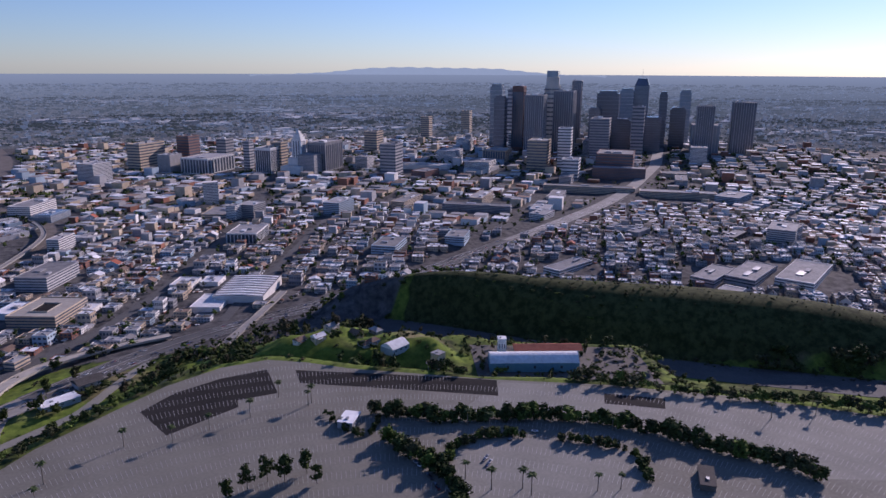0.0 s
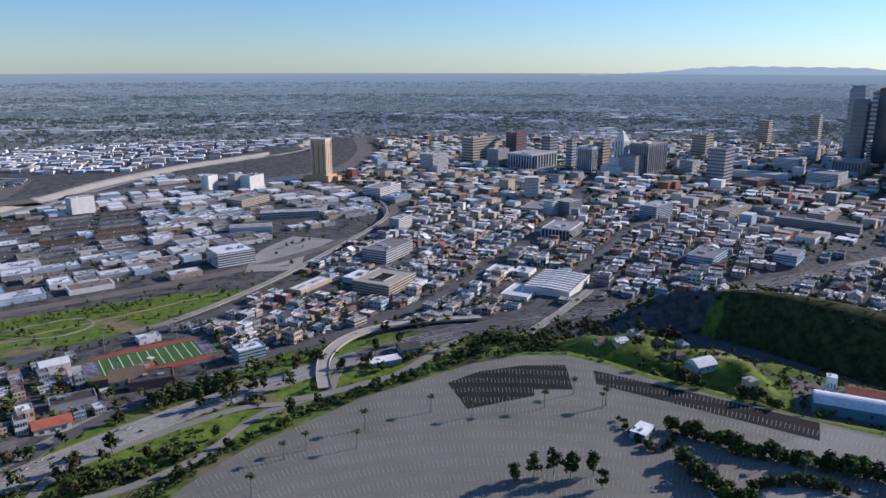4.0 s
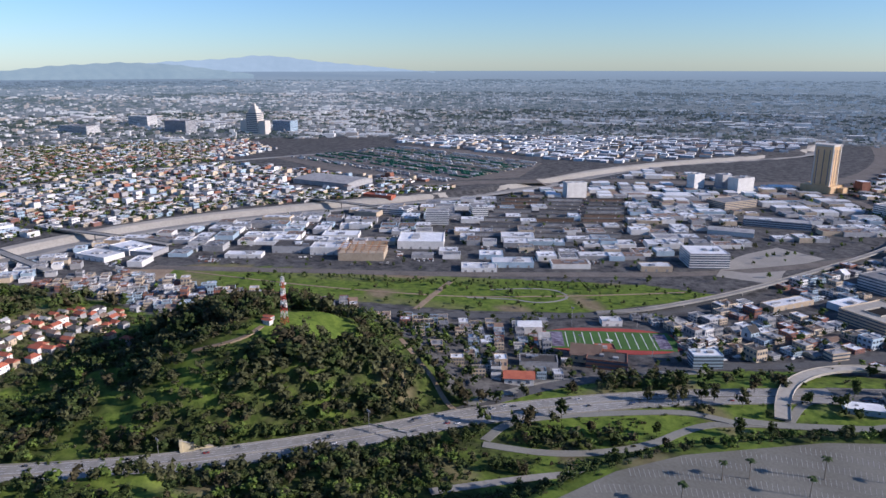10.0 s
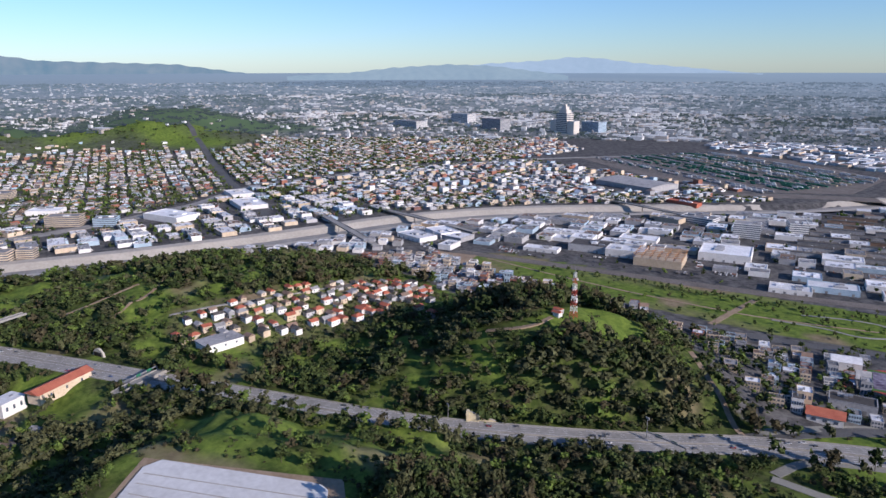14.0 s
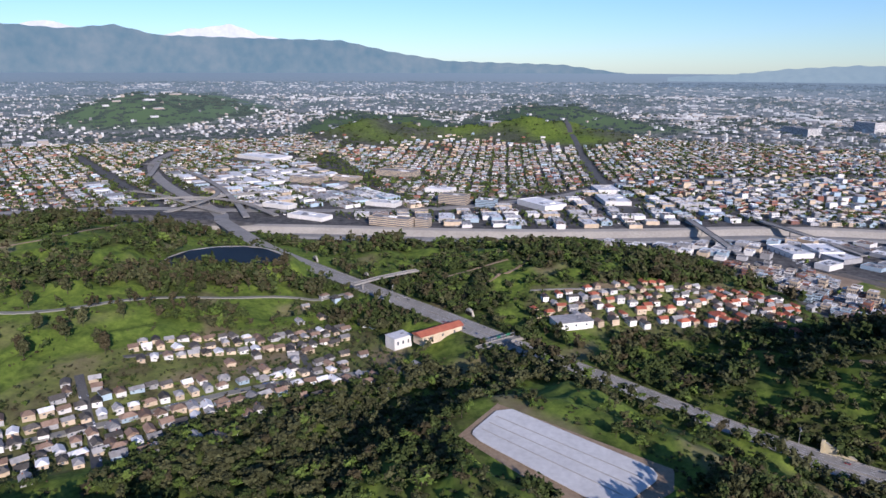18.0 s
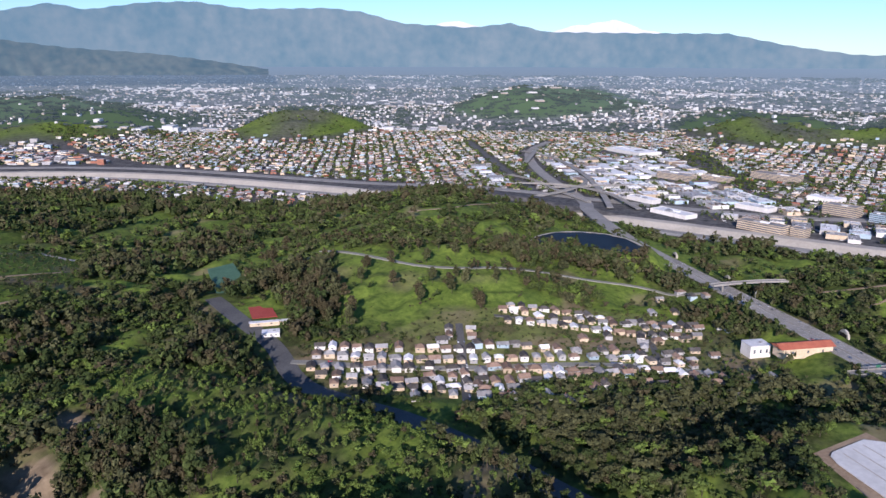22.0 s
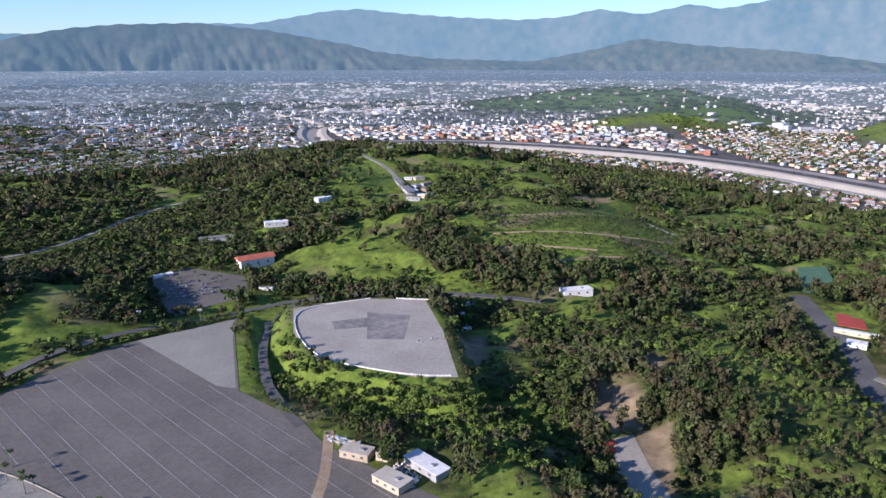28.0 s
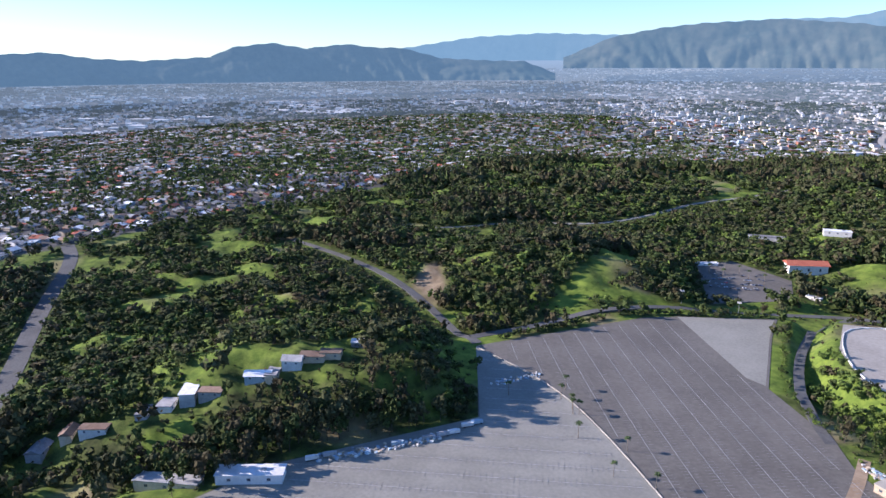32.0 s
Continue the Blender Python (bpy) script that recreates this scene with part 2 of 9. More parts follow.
hill(3700, -350, 40, 420, 240, 70, 2.4)
hill(2150, 2550, 95, 420, 250, 30, 2.4)
hill(-20, -595, 30, 120, 50, -12, 2.6)      # lawn slope
hill(1500, 4600, 110, 900, 500, 20, 2.4)
hill(4600, 2600, 120, 900, 500, 20, 2.4)
hill(1500, 3300, 90, 600, 380, 30, 2.4)

LOT_SOUTH = [(251, -240), (240, -299), (219, -346), (160, -425), (82, -497), (39, -520), (0, -524), (-30, -508), (-62, -484), (-169, -424), (-249, -386), (-328, -338), (-409, -276), (-470, -215), (-300, -100), (200, -100)]
LOT_NORTH = [(-404, 466), (-313, 619), (-287, 642), (-207, 691), (-200, 640), (-177, 530), (-122, 474), (-106, 444), (-60, 400), (20, 330), (-20, 200), (-420, 120), (-400, 236), (-330, 360)]
LOT_RAISED = [(-152, 694), (-78, 717), (-18, 709), (-8, 620), (-6, 523), (-38, 526), (-120, 570), (-145, 628)]
RESERVOIR = [(503, 80), (440, -10), (434, -16), (427, -18), (420, -16), (392, 6), (387, 12), (388, 19), (452, 100), (460, 106), (466, 106), (498, 92)]
PARKWAY = [(1337, 725, 98), (1139, 561, 104), (1014, 429, 108), (908, 307, 110), (834, 212, 110), (739, 99, 110), (652, -7, 110), (594, -75, 110), (540, -150, 109), (470, -278, 108), (430, -380, 106), (338, -527, 103), (215, -660, 101), (90, -778, 98), (-97, -867, 96), (-229, -936, 96), (-500, -1116, 98), (-606, -1184, 98), (-963, -1443, 98), (-1410, -1921, 98)]
RIVER = [(-656, 4081, 84), (-334, 3515, 84), (-321, 2874, 84), (-183, 2530, 84), (145, 2620, 84), (596, 2395, 84), (939, 2048, 83), (1119, 1528, 83), (1240, 1000, 82), (1300, 560, 82), (1310, 200, 82), (1380, -150, 81), (1461, -425, 81), (1437, -736, 81), (1230, -1293, 80), (1201, -2070, 80), (912, -2755, 79), (1000, -3300, 79)]
pad(LOT_SOUTH, 170)
pad(LOT_NORTH, 151)
pad(LOT_RAISED, 158, 6, 25)
pad(RESERVOIR, 150, 22, 30)
pad([(84, 378), (92, 430), (103, 468), (120, 472), (116, 430), (116, 382)], 129.4, 5, 22)
pad([(-175, -470), (-330, -420), (-350, -500), (-200, -560)], 143.2, 6, 35)
POND = [(898, 602), (940, 615), (985, 606), (1012, 575), (1024, 535), (1017, 495), (985, 455), (955, 446), (938, 470), (924, 513), (909, 560)]
pad(POND, 129, 10, 30)
pad([(530, -650), (430, -730), (370, -640), (465, -560)], 95.5, 4, 25)
cut(PARKWAY, 24, 40)
cut(RIVER, 34, 16)
BERMS.append(([(676, 72), (627, 14), (569, -54), (518, -124)], 13.0, 12.0))     # bank above the parkway
VALLEY = [(-150, -745, 106), (-211, -700, 105), (-305, -615, 104), (-374, -555, 104), (-430, -512, 103), (-530, -445, 103), (-660, -360, 103)]
cut(VALLEY, 22, 26)
COURT = [(504, 882), (545, 880), (487, 762), (446, 776)]
CAR_PARK = [(-345, 880), (-314, 925), (-232, 880), (-214, 805), (-286, 740)]
pad(CAR_PARK, 136, 4, 24)
DRIVE = [(430, 760, 130), (405, 660, 126), (395, 600, 122), (352, 520, 119), (360, 455, 118), (372, 400, 117), (370, 312, 116), (352, 220, 118), (340, 140, 128)]
cut(DRIVE, 10, 40)


def wander(x, y, size, seed):
    return np.sin(x / size + seed + 1.7 * np.sin(y / size * 1.3 + seed)) * np.sin(y / size * 0.9 - seed + 1.3 * np.sin(x / size * 0.8))


def relief(x, y):
    """Spurs and gullies of the park slopes, flat beside roads, lots and houses; -1 to 1."""
    shape = np.shape(x)
    x, y = np.ravel(np.asarray(x, float)), np.ravel(np.asarray(y, float))
    out = np.zeros(x.shape)
    k = np.where((x > -1150) & (x < 1270) & (y > -800) & (y < 2350))[0]
    k = k[inside(x[k], y[k], PARK)]
    if not len(k):
        return out.reshape(shape)
    u, v = x[k], y[k]
    w = smooth(0, 70, -signed(u, v, PARK))
    for line, m in WOOD_LINES + [(o, -1) for o in (CANYON, ROWS, TERRACES, RIDGE)]:
        xs, ys, r = [p[0] for p in line], [p[1] for p in line], max(m, 0) + 50
        s = np.where((u > min(xs) - r) & (u < max(xs) + r) & (v > min(ys) - r) & (v < max(ys) + r))[0]
        if len(s):
            w[s] *= smooth(m + 4, m + 50, seg_distance(u[s], v[s], line)[0]) if m > 0 else smooth(-10, 40, signed(u[s], v[s], line))
    out[k] = w * (0.75 * wander(u, v, 27, 0.9) + 0.35 * wander(u, v, 12, 2.4))
    return out.reshape(shape)


def thicket(x, y):
    """How thick the park is wooded, 0 to 1: dense in gullies, open on spurs."""
    n = 0.55 * wander(x, y, 58, 0.4) + 0.42 * wander(x, y, 21, 2.2) + 0.22 * wander(x, y, 9, 4.0) - 0.35 * relief(x, y)
    west = 0.14 * smooth(0, -300, x) * smooth(0, 300, y)
    deep = sum(w * np.exp(-((x - a) ** 2 + (y - b) ** 2) / (r * r)) for a, b, r, w in DEEP)
    return smooth(-0.30, 0.10, n - 0.14 + west + deep)


def height(x, y):
    x, y = np.asarray(x, float), np.asarray(y, float)
    z = np.full(x.shape, 90.0)
    for hx, hy, rise, rx, ry, a, p in HILLS:
        u = ((x - hx) * math.cos(a) + (y - hy) * math.sin(a)) / rx
        v = (-(x - hx) * math.sin(a) + (y - hy) * math.cos(a)) / ry
        z = z + rise * np.exp(-(u * u + v * v) ** (p / 2))
    z = z + 7.5 * relief(x, y)
    z = z + np.clip(z - 92, 0, 70) * (x > 1300) * (0.30 * wander(x, y, 130, 1.0) + 0.10 * wander(x, y, 47, 3.0))
    for line, half, soft in CUTS:
        d, along = seg_distance(x, y, line)
        zz = np.interp(along, range(len(line)), [p[2] for p in line])
        z = z + (zz - z) * (1 - smooth(half, half + soft, d))
    for line, rise, half in BERMS:
        z = z + rise * np.exp(-(seg_distance(x, y, line)[0] / half) ** 2)
    for outline, pz, margin, soft in PADS:
        z = z + (pz - z) * (1 - smooth(margin, margin + soft, signed(x, y, outline)))
    return z


PARK = [(-60, -700), (-215, -785), (-380, -755), (-660, -605), (-1050, -330), (-1120, 300), (-1090, 760), (-1060, 1250), (-900, 1700), (-300, 2300), (300, 2250), (900, 1500), (1150, 900), (1240, 560), (1248, 200), (1255, -60), (1190, -220), (1090, -230), (1030, -280), (930, -300), (860, -330), (640, -450), (470, -390), (425, -440), (385, -560), (330, -645), (265, -708), (200, -745), (100, -750)]
STATE_PARK = [(1166, -365), (1019, -412), (849, -484), (648, -609), (535, -711), (430, -915), (542, -880), (825, -673), (1124, -475)]
CANYON = [(395, 600), (450, 540), (560, 510), (700, 440), (800, 350), (770, 200), (690, 215), (560, 330), (440, 390), (360, 480)]      # houses of the canyon
ROWS = [(830, 85), (895, 75), (905, -15), (935, -105), (1000, -180), (1020, -270), (930, -280), (790, -135), (765, -20)]          # houses with red roofs
CREST = [(-590, 130), (-400, 350), (-380, 320), (-540, 130)]
MEADOWS = []
MEADOWS.append([(470, 570), (500, 500), (608, 458), (685, 487), (764, 555), (690, 676), (631, 752), (560, 690)])
MEADOWS.append([(550, 76), (630, 60), (665, -13), (628, -49), (525, -62), (497, -20), (523, 28)])
MEADOWS.append([(623, -182), (632, -211), (578, -205), (571, -204), (593, -180)])
MEADOWS.append([(673, -149), (642, -168), (603, -162), (609, -135), (628, -126)])
MEADOWS.append([(645, -330), (600, -368), (549, -352), (556, -309), (580, -270), (612, -262)])
MEADOWS.append([(521, -409), (537, -450), (505, -433), (500, -395)])
MEADOWS.append([(296, 1136), (394, 1241), (397, 1151), (270, 1020)])
MEADOWS.append([(-155, 1218), (-79, 1578), (-21, 1471), (-30, 1230), (-125, 1171)])
MEADOWS.append([(50, 1484), (290, 1581), (242, 1423), (44, 1413)])
MEADOWS.append([(135, 1330), (282, 1343), (276, 1279), (131, 1239)])
MEADOWS.append([(-200, 850), (-149, 968), (-104, 1050), (-36, 1038), (-26, 919), (9, 823), (-85, 830)])
MEADOWS.append([(-202, 696), (-192, 780), (-160, 760), (-158, 690), (-131, 580), (-175, 560), (-188, 587)])
STRIPE = [(-392, 598), (-380, 605), (-383, 661), (-380, 711), (-396, 773), (-428, 840), (-418, 770), (-400, 711), (-400, 650)]
MEADOWS.append([(-398, 590), (-370, 600), (-372, 661), (-370, 715), (-386, 780), (-430, 850), (-430, 770), (-410, 711), (-410, 650)])
MEADOWS.append([(-1088, 458), (-1110, 530), (-1085, 560), (-1020, 480)])
MEADOWS.append([(-941, 525), (-912, 580), (-811, 595), (-860, 530)])
MEADOWS.append([(-800, 345), (-790, 410), (-773, 500), (-745, 470), (-735, 350)])
MEADOWS.append([(-535, 245), (-510, 290), (-470, 318), (-468, 296), (-505, 255)])
MEADOWS.append([(20, -535), (-10, -535), (-60, -515), (-80, -545), (-30, -600), (40, -590)])
MEADOWS.append([(1150, 100), (1180, 180), (1120, 240), (1060, 180)])
WOOD_LINES = []
WOOD_LINES.append((PARKWAY, 18))
WOOD_LINES.append(([(262, -545), (227, -568), (190, -600), (159, -622), (135, -688), (108, -730)], 8))
WOOD_LINES.append(([(227, -575), (231, -617), (223, -646), (183, -688)], 6))
for _line in ([(842, 806), (891, 754), (1044, 782), (1130, 810)], [(971, 206), (981, 158), (1001, 115)], [(883, 78), (884, 20), (892, -50), (934, -126)], [(625, -215), (607, -233), (604, -275)], [(561, -410), (506, -389), (447, -374)]):
    WOOD_LINES.append((_line, 5))
WOOD_LINES.append(([(388, -345), (335, -378), (295, -440), (285, -510), (262, -560)], 7))
WOOD_LINES.append(([(392, -352), (402, -392), (373, -440), (320, -505), (298, -530)], 7))
WOOD_LINES.append(([(365, -262), (345, -300), (318, -350), (272, -410), (225, -470)], 7))
WOOD_LINES.append(([(380, 560), (416, 508), (477, 446), (520, 405), (578, 354), (635, 292), (662, 235)], 7))
WOOD_LINES.append(([(552, 484), (487, 428), (432, 385)], 6))
WOOD_LINES.append(([(640, 800), (623, 640), (654, 576), (731, 536), (826, 475), (885, 400), (880, 320)], 6))
WOOD_LINES.append((DRIVE, 17))
WOOD_LINES.append(([(-420, 480), (-378, 582), (-331, 640), (-270, 700), (-215, 763), (-150, 800), (-78, 800), (0, 782), (60, 764), (115, 745)], 8))
WOOD_LINES.append(([(-407, 470), (-473, 512), (-559, 553), (-624, 578), (-722, 607), (-850, 640)], 8))
WOOD_LINES.append(([(-640, 150), (-718, 205), (-806, 256), (-896, 312), (-1037, 413), (-1110, 440)], 16))
WOOD_LINES.append(([(-820, 740), (-697, 822), (-655, 917), (-533, 986), (-482, 1088), (-450, 1212), (-336, 1356), (-208, 1535), (-120, 1720)], 8))
WOOD_LINES.append(([(-17, 1280), (-34, 1417), (-94, 1640), (-80, 1800)], 8))
WOOD_LINES.append(([(-152, 795), (-176, 746), (-176, 640), (-160, 547), (-137, 492), (-124, 470)], 8))
WOOD_LINES.append(([(-300, -610), (-374, -545), (-407, -513), (-468, -473), (-541, -423), (-660, -350)], 30))
WOOD_LINES.append(([(-150, -745), (-211, -700), (-300, -618)], 16))
for _line in ([(94, 1002), (160, 1002), (229, 1019), (363, 1092)], [(89, 923), (175, 924), (253, 925), (346, 947)], [(60, 876), (121, 881), (166, 873), (218, 870)], [(140, 832), (206, 850), (254, 858)]):
    WOOD_LINES.append((_line, 4))
DEEP = [(300, -470, 110, -.3), (630, -280, 175, .45), (420, -190, 120, .5), (360, 230, 120, .6), (450, 330, 90, .5), (330, 480, 70, .4), (120, 600, 90, .5), (60, 700, 80, .4), (430, 760, 120, .4), (1000, 20, 160, .3), (-450, 1000, 220, .6), (-300, 700, 90, .3), (-390, 330, 60, .8), (-600, 600, 190, .6), (-760, 330, 150, .4), (-330, 1150, 120, .4)]
RIDGE = [(-90, -660), (-215, -775), (-380, -745), (-660, -595), (-1000, -360), (-960, -290), (-640, -440), (-380, -560), (-200, -640)]
# stretches of their own growth: outline, chance, least and greatest height, leaf
THICK = []
THICK.append(([(-165, 560), (-122, 484), (-60, 436), (0, 400), (70, 390), (80, 500), (50, 560), (0, 512), (-40, 516), (-124, 562), (-152, 628)], 1.0, 5.5, 10.0, 3))
THICK.append(([(215, 640), (300, 600), (330, 480), (310, 300), (280, 180), (215, 300), (190, 420), (200, 540)], 0.98, 3.8, 8.0, 3))
THICK.append(([(-20, 515), (60, 560), (80, 700), (20, 700)], 0.3, 2.0, 6.0, 1))
THICK.append(([(582, -232), (577, -289), (531, -355), (486, -360), (489, -316), (522, -246), (557, -222)], 1.0, 11.0, 17.0, 1))
THICK.append(([(560, 260), (690, 200), (640, 60), (520, 110), (430, 180), (340, 250), (420, 330)], 0.85, 7.0, 13.0, 1))
THICK.append(([(700, 100), (628, 14), (570, -55), (540, -70), (590, 20), (650, 110)], 0.95, 6.0, 12.0, 1))
THICK.append(([(-60, -515), (-170, -450), (-340, -392), (-480, -290), (-600, -330), (-420, -500), (-300, -600), (-160, -690), (-80, -640)], 0.2, 4.0, 9.0, 0))
THICK.append(([(254, -240), (243, -300), (222, -348), (162, -428), (84, -500), (40, -523), (10, -528), (24, -548), (70, -548), (140, -505), (215, -430), (268, -350), (296, -270)], 0.85, 3.0, 8.0, 0))
THICK.append(([(560, -160), (640, -150), (690, -200), (650, -260), (590, -235)], 0.75, 6.0, 12.0, 1))
THICK.append(([(552, -104), (526, -142), (456, -270), (436, -259), (505, -131), (534, -92)], 1.0, 7.0, 12.0, 1))
BARE = [[(-566, 569), (-590, 640), (-560, 620), (-500, 548), (-536, 548)], [(17, 668), (38, 662), (34, 613), (10, 580), (8, 620)], [(172, 590), (192, 581), (187, 535), (168, 521), (160, 555)], [(97, 422), (126, 479), (151, 475), (120, 395), (91, 396)], [(274, 1233), (378, 1289), (359, 1233), (264, 1178)], [(90, 480), (120, 560), (150, 540), (130, 480)]]
TERRACES = [(110, 860), (230, 830), (370, 940), (390, 1090), (260, 1090), (110, 1050)]


def sheet(name, verts, faces, mats, index=None, kind="", label="", category="", smooth_shade=False):
    me = bpy.data.meshes.new(name)
    me.from_pydata(verts, [], faces)
    for m in mats:
        me.materials.append(m)
    if index is not None:
        me.polygons.foreach_set("material_index", np.asarray(index, np.int32))
    if smooth_shade:
        me.polygons.foreach_set("use_smooth", np.ones(len(me.polygons), bool))
    me.update()
    return tagged(new(name, me), label, category, "", kind)


def ground_material():
    m = bpy.data.materials.new("ground cover")
    m.use_nodes = True
    t = m.node_tree
    b = t.nodes["Principled BSDF"]
    b.inputs["Roughness"].default_value, b.inputs["Specular IOR Level"].default_value = 0.95, 0.1
    geo, attr = t.nodes.new("ShaderNodeNewGeometry"), t.nodes.new("ShaderNodeAttribute")
    attr.attribute_name = "cover"
    sep = t.nodes.new("ShaderNodeSeparateColor")

    def noise_node(size):
        n = t.nodes.new("ShaderNodeTexNoise")
        n.inputs["Scale"].default_value, n.inputs["Detail"].default_value, n.inputs["Roughness"].default_value = 1.0 / size, 6, 0.68
        links(m, (geo.outputs["Position"], n.inputs["Vector"]))
        return n

    def ramp(n, a, c0, bb, c1):
        r = t.nodes.new("ShaderNodeValToRGB")
        r.color_ramp.elements[0].position, r.color_ramp.elements[1].position = a, bb
        r.color_ramp.elements[0].color, r.color_ramp.elements[1].color = (*c0, 1), (*c1, 1)
        links(m, (n.outputs[0], r.inputs[0]))
        return r

    def mix(fac, a, c):
        x = t.nodes.new("ShaderNodeMix")
        x.data_type = "RGBA"
        links(m, (fac, x.inputs[0]), (a, x.inputs[6]), (c, x.inputs[7]))
        return x.outputs[2]

    grass = ramp(noise_node(9), 0.36, (0.072, 0.118, 0.021), 0.64, (0.170, 0.232, 0.040))
    scrub = ramp(noise_node(9), 0.40, (0.024, 0.034, 0.012), 0.60, (0.070, 0.080, 0.030))
    town = ramp(noise_node(14), 0.35, (0.042, 0.042, 0.043), 0.65, (0.15, 0.144, 0.135))
    soil = ramp(noise_node(12), 0.35, (0.17, 0.125, 0.08), 0.65, (0.30, 0.23, 0.15))
    links(m, (attr.outputs["Color"], sep.inputs[0]))
    patch = t.nodes.new("ShaderNodeMath")
    patch.operation = "MULTIPLY_ADD"
    patch.inputs[1].default_value, patch.inputs[2].default_value = 2.2, -1.1
    edge = t.nodes.new("ShaderNodeMath")
    edge.operation, edge.use_clamp = "ADD", True
    links(m, (noise_node(22).outputs[0], patch.inputs[0]), (patch.outputs[0], edge.inputs[0]), (sep.outputs[0], edge.inputs[1]))
    out = mix(edge.outputs[0], scrub.outputs[0], grass.outputs[0])
    out = mix(sep.outputs[2], out, town.outputs[0])
    out = mix(sep.outputs[1], out, soil.outputs[0])
    links(m, (out, b.inputs["Base Color"]))
    return m


GROUND = ground_material()


def build_ground():
    rings = list(np.arange(150, 1100, 5.0))
    while rings[-1] < NEAR:
        rings.append(rings[-1] * 1.012 + 1.0)
    rings = np.array(rings)
    n = 720
    ang = np.arange(n) * 2 * math.pi / n
    x = CENTRE.x + np.outer(rings, np.sin(ang))
    y = CENTRE.y + np.outer(rings, np.cos(ang))
    z = height(x, y)
    r = np.hypot(x, y)
    green = inside(x, y, PARK)
    lawn = inside(x, y, STATE_PARK)
    meadow = np.zeros(x.shape)
    for m in MEADOWS:
        meadow = np.maximum(meadow, 1 - smooth(-12, 22, signed(x, y, m)))
    houses = np.zeros(x.shape, bool)
    for m in (CANYON, ROWS):
        houses |= inside(x, y, m)
    hilly = smooth(102, 122, z) * (r > 1700) * (x > 0) * np.clip(0.85 + 0.5 * wander(x, y, 150, 2.0), 0.3, 1.1)
    bush = thicket(x, y)
    ridge = signed(x, y, RIDGE) < 0
    wild = np.where(green, 1.0, np.clip(np.maximum(lawn, hilly), 0, 1))
    cover = np.zeros(x.shape + (4,))
    rough = 0.30 + 0.28 * np.sin(x / 61 + 2 * np.sin(y / 83)) * np.sin(y / 47 + x / 90)
    cover[..., 0] = np.clip(np.where(lawn, 1, np.where(green, np.where(ridge, 0.0, np.maximum(meadow, 1 - 0.75 * bush)) * (0.62 + rough), hilly)), 0, 1.7)
    bare = smooth(0.55, 0.95, np.sin(x / 37 + 1.3 * np.sin(y / 29)) * np.sin(y / 33 + np.sin(x / 51)))
    for m in BARE:
        bare = np.maximum(bare, 1.6 * (1 - smooth(-6, 6, signed(x, y, m))))
    cover[..., 1] = np.where(green & ~ridge, np.clip(0.6 * bare, 0, 1) * (1 - 0.5 * meadow), 0) + np.where(houses, 0.25, 0) + np.where(lawn, np.clip(0.9 * bare + 0.35 * smooth(0.2, 0.9, wander(x, y, 70, 1.9)), 0, 1), 0)
    # shade of the ridge deepened in its colour: dark scrub only, no grass
    cover[..., 0] = np.where(green & ridge, -0.9, cover[..., 0])
    cover[..., 2] = 1 - wild
    cover[..., 3] = 1
    fx, fy, fz = far(x, y, z)
    verts = np.stack([fx, fy, fz], -1).reshape(-1, 3)
    a = (np.arange(len(rings) - 1)[:, None] * n + np.arange(n)[None, :]).ravel()
    b = (np.arange(len(rings) - 1)[:, None] * n + (np.arange(n)[None, :] + 1) % n).ravel()
    faces = np.stack([a, a + n, b + n, b], 1)
    faces = faces.tolist()
    faces.append(list(range(n - 1, -1, -1)))
    ob = sheet("ground", verts.tolist(), faces, [GROUND], None, "structure", "hilly ground of grass, scrub and town land", "ground", True)
    at = ob.data.color_attributes.new("cover", "FLOAT_COLOR", "POINT")
    at.data.foreach_set("color", cover.reshape(-1))
    return ob


ground = build_ground()


def flat_sheet(name, outline, z, mat, label, category="pavement", kind="structure"):
    """A flat paved area with a thickness, lying a little proud of the ground."""
    n = len(outline)
    top, low = [(x, y, z) for x, y in outline], [(x, y, z - 0.6) for x, y in outline]
    area = sum(outline[i][0] * outline[(i + 1) % n][1] - outline[(i + 1) % n][0] * outline[i][1] for i in range(n))
    ring = list(range(n)) if area > 0 else list(range(n - 1, -1, -1))
    faces = [ring] + [[ring[(i + 1) % n], ring[i], ring[i] + n, ring[(i + 1) % n] + n] for i in range(n)]
    return sheet(name, top + low, faces, [mat], None, kind, label, category)


def dense(line, step=8.0):
    """A line of points with more points between, its corners eased."""
    pts = np.array(line, float)
    for _ in range(2):
        q, r = 0.75 * pts[:-1] + 0.25 * pts[1:], 0.25 * pts[:-1] + 0.75 * pts[1:]
        mid = np.empty((2 * len(q), pts.shape[1]))
        mid[0::2], mid[1::2] = q, r
        pts = np.vstack([pts[:1], mid, pts[-1:]])
    d = np.concatenate([[0], np.cumsum(np.hypot(*np.diff(pts[:, :2], axis=0).T))])
    s = np.linspace(0, d[-1], max(2, int(d[-1] / step) + 1))
    return np.stack([np.interp(s, d, pts[:, k]) for k in range(pts.shape[1])], 1)


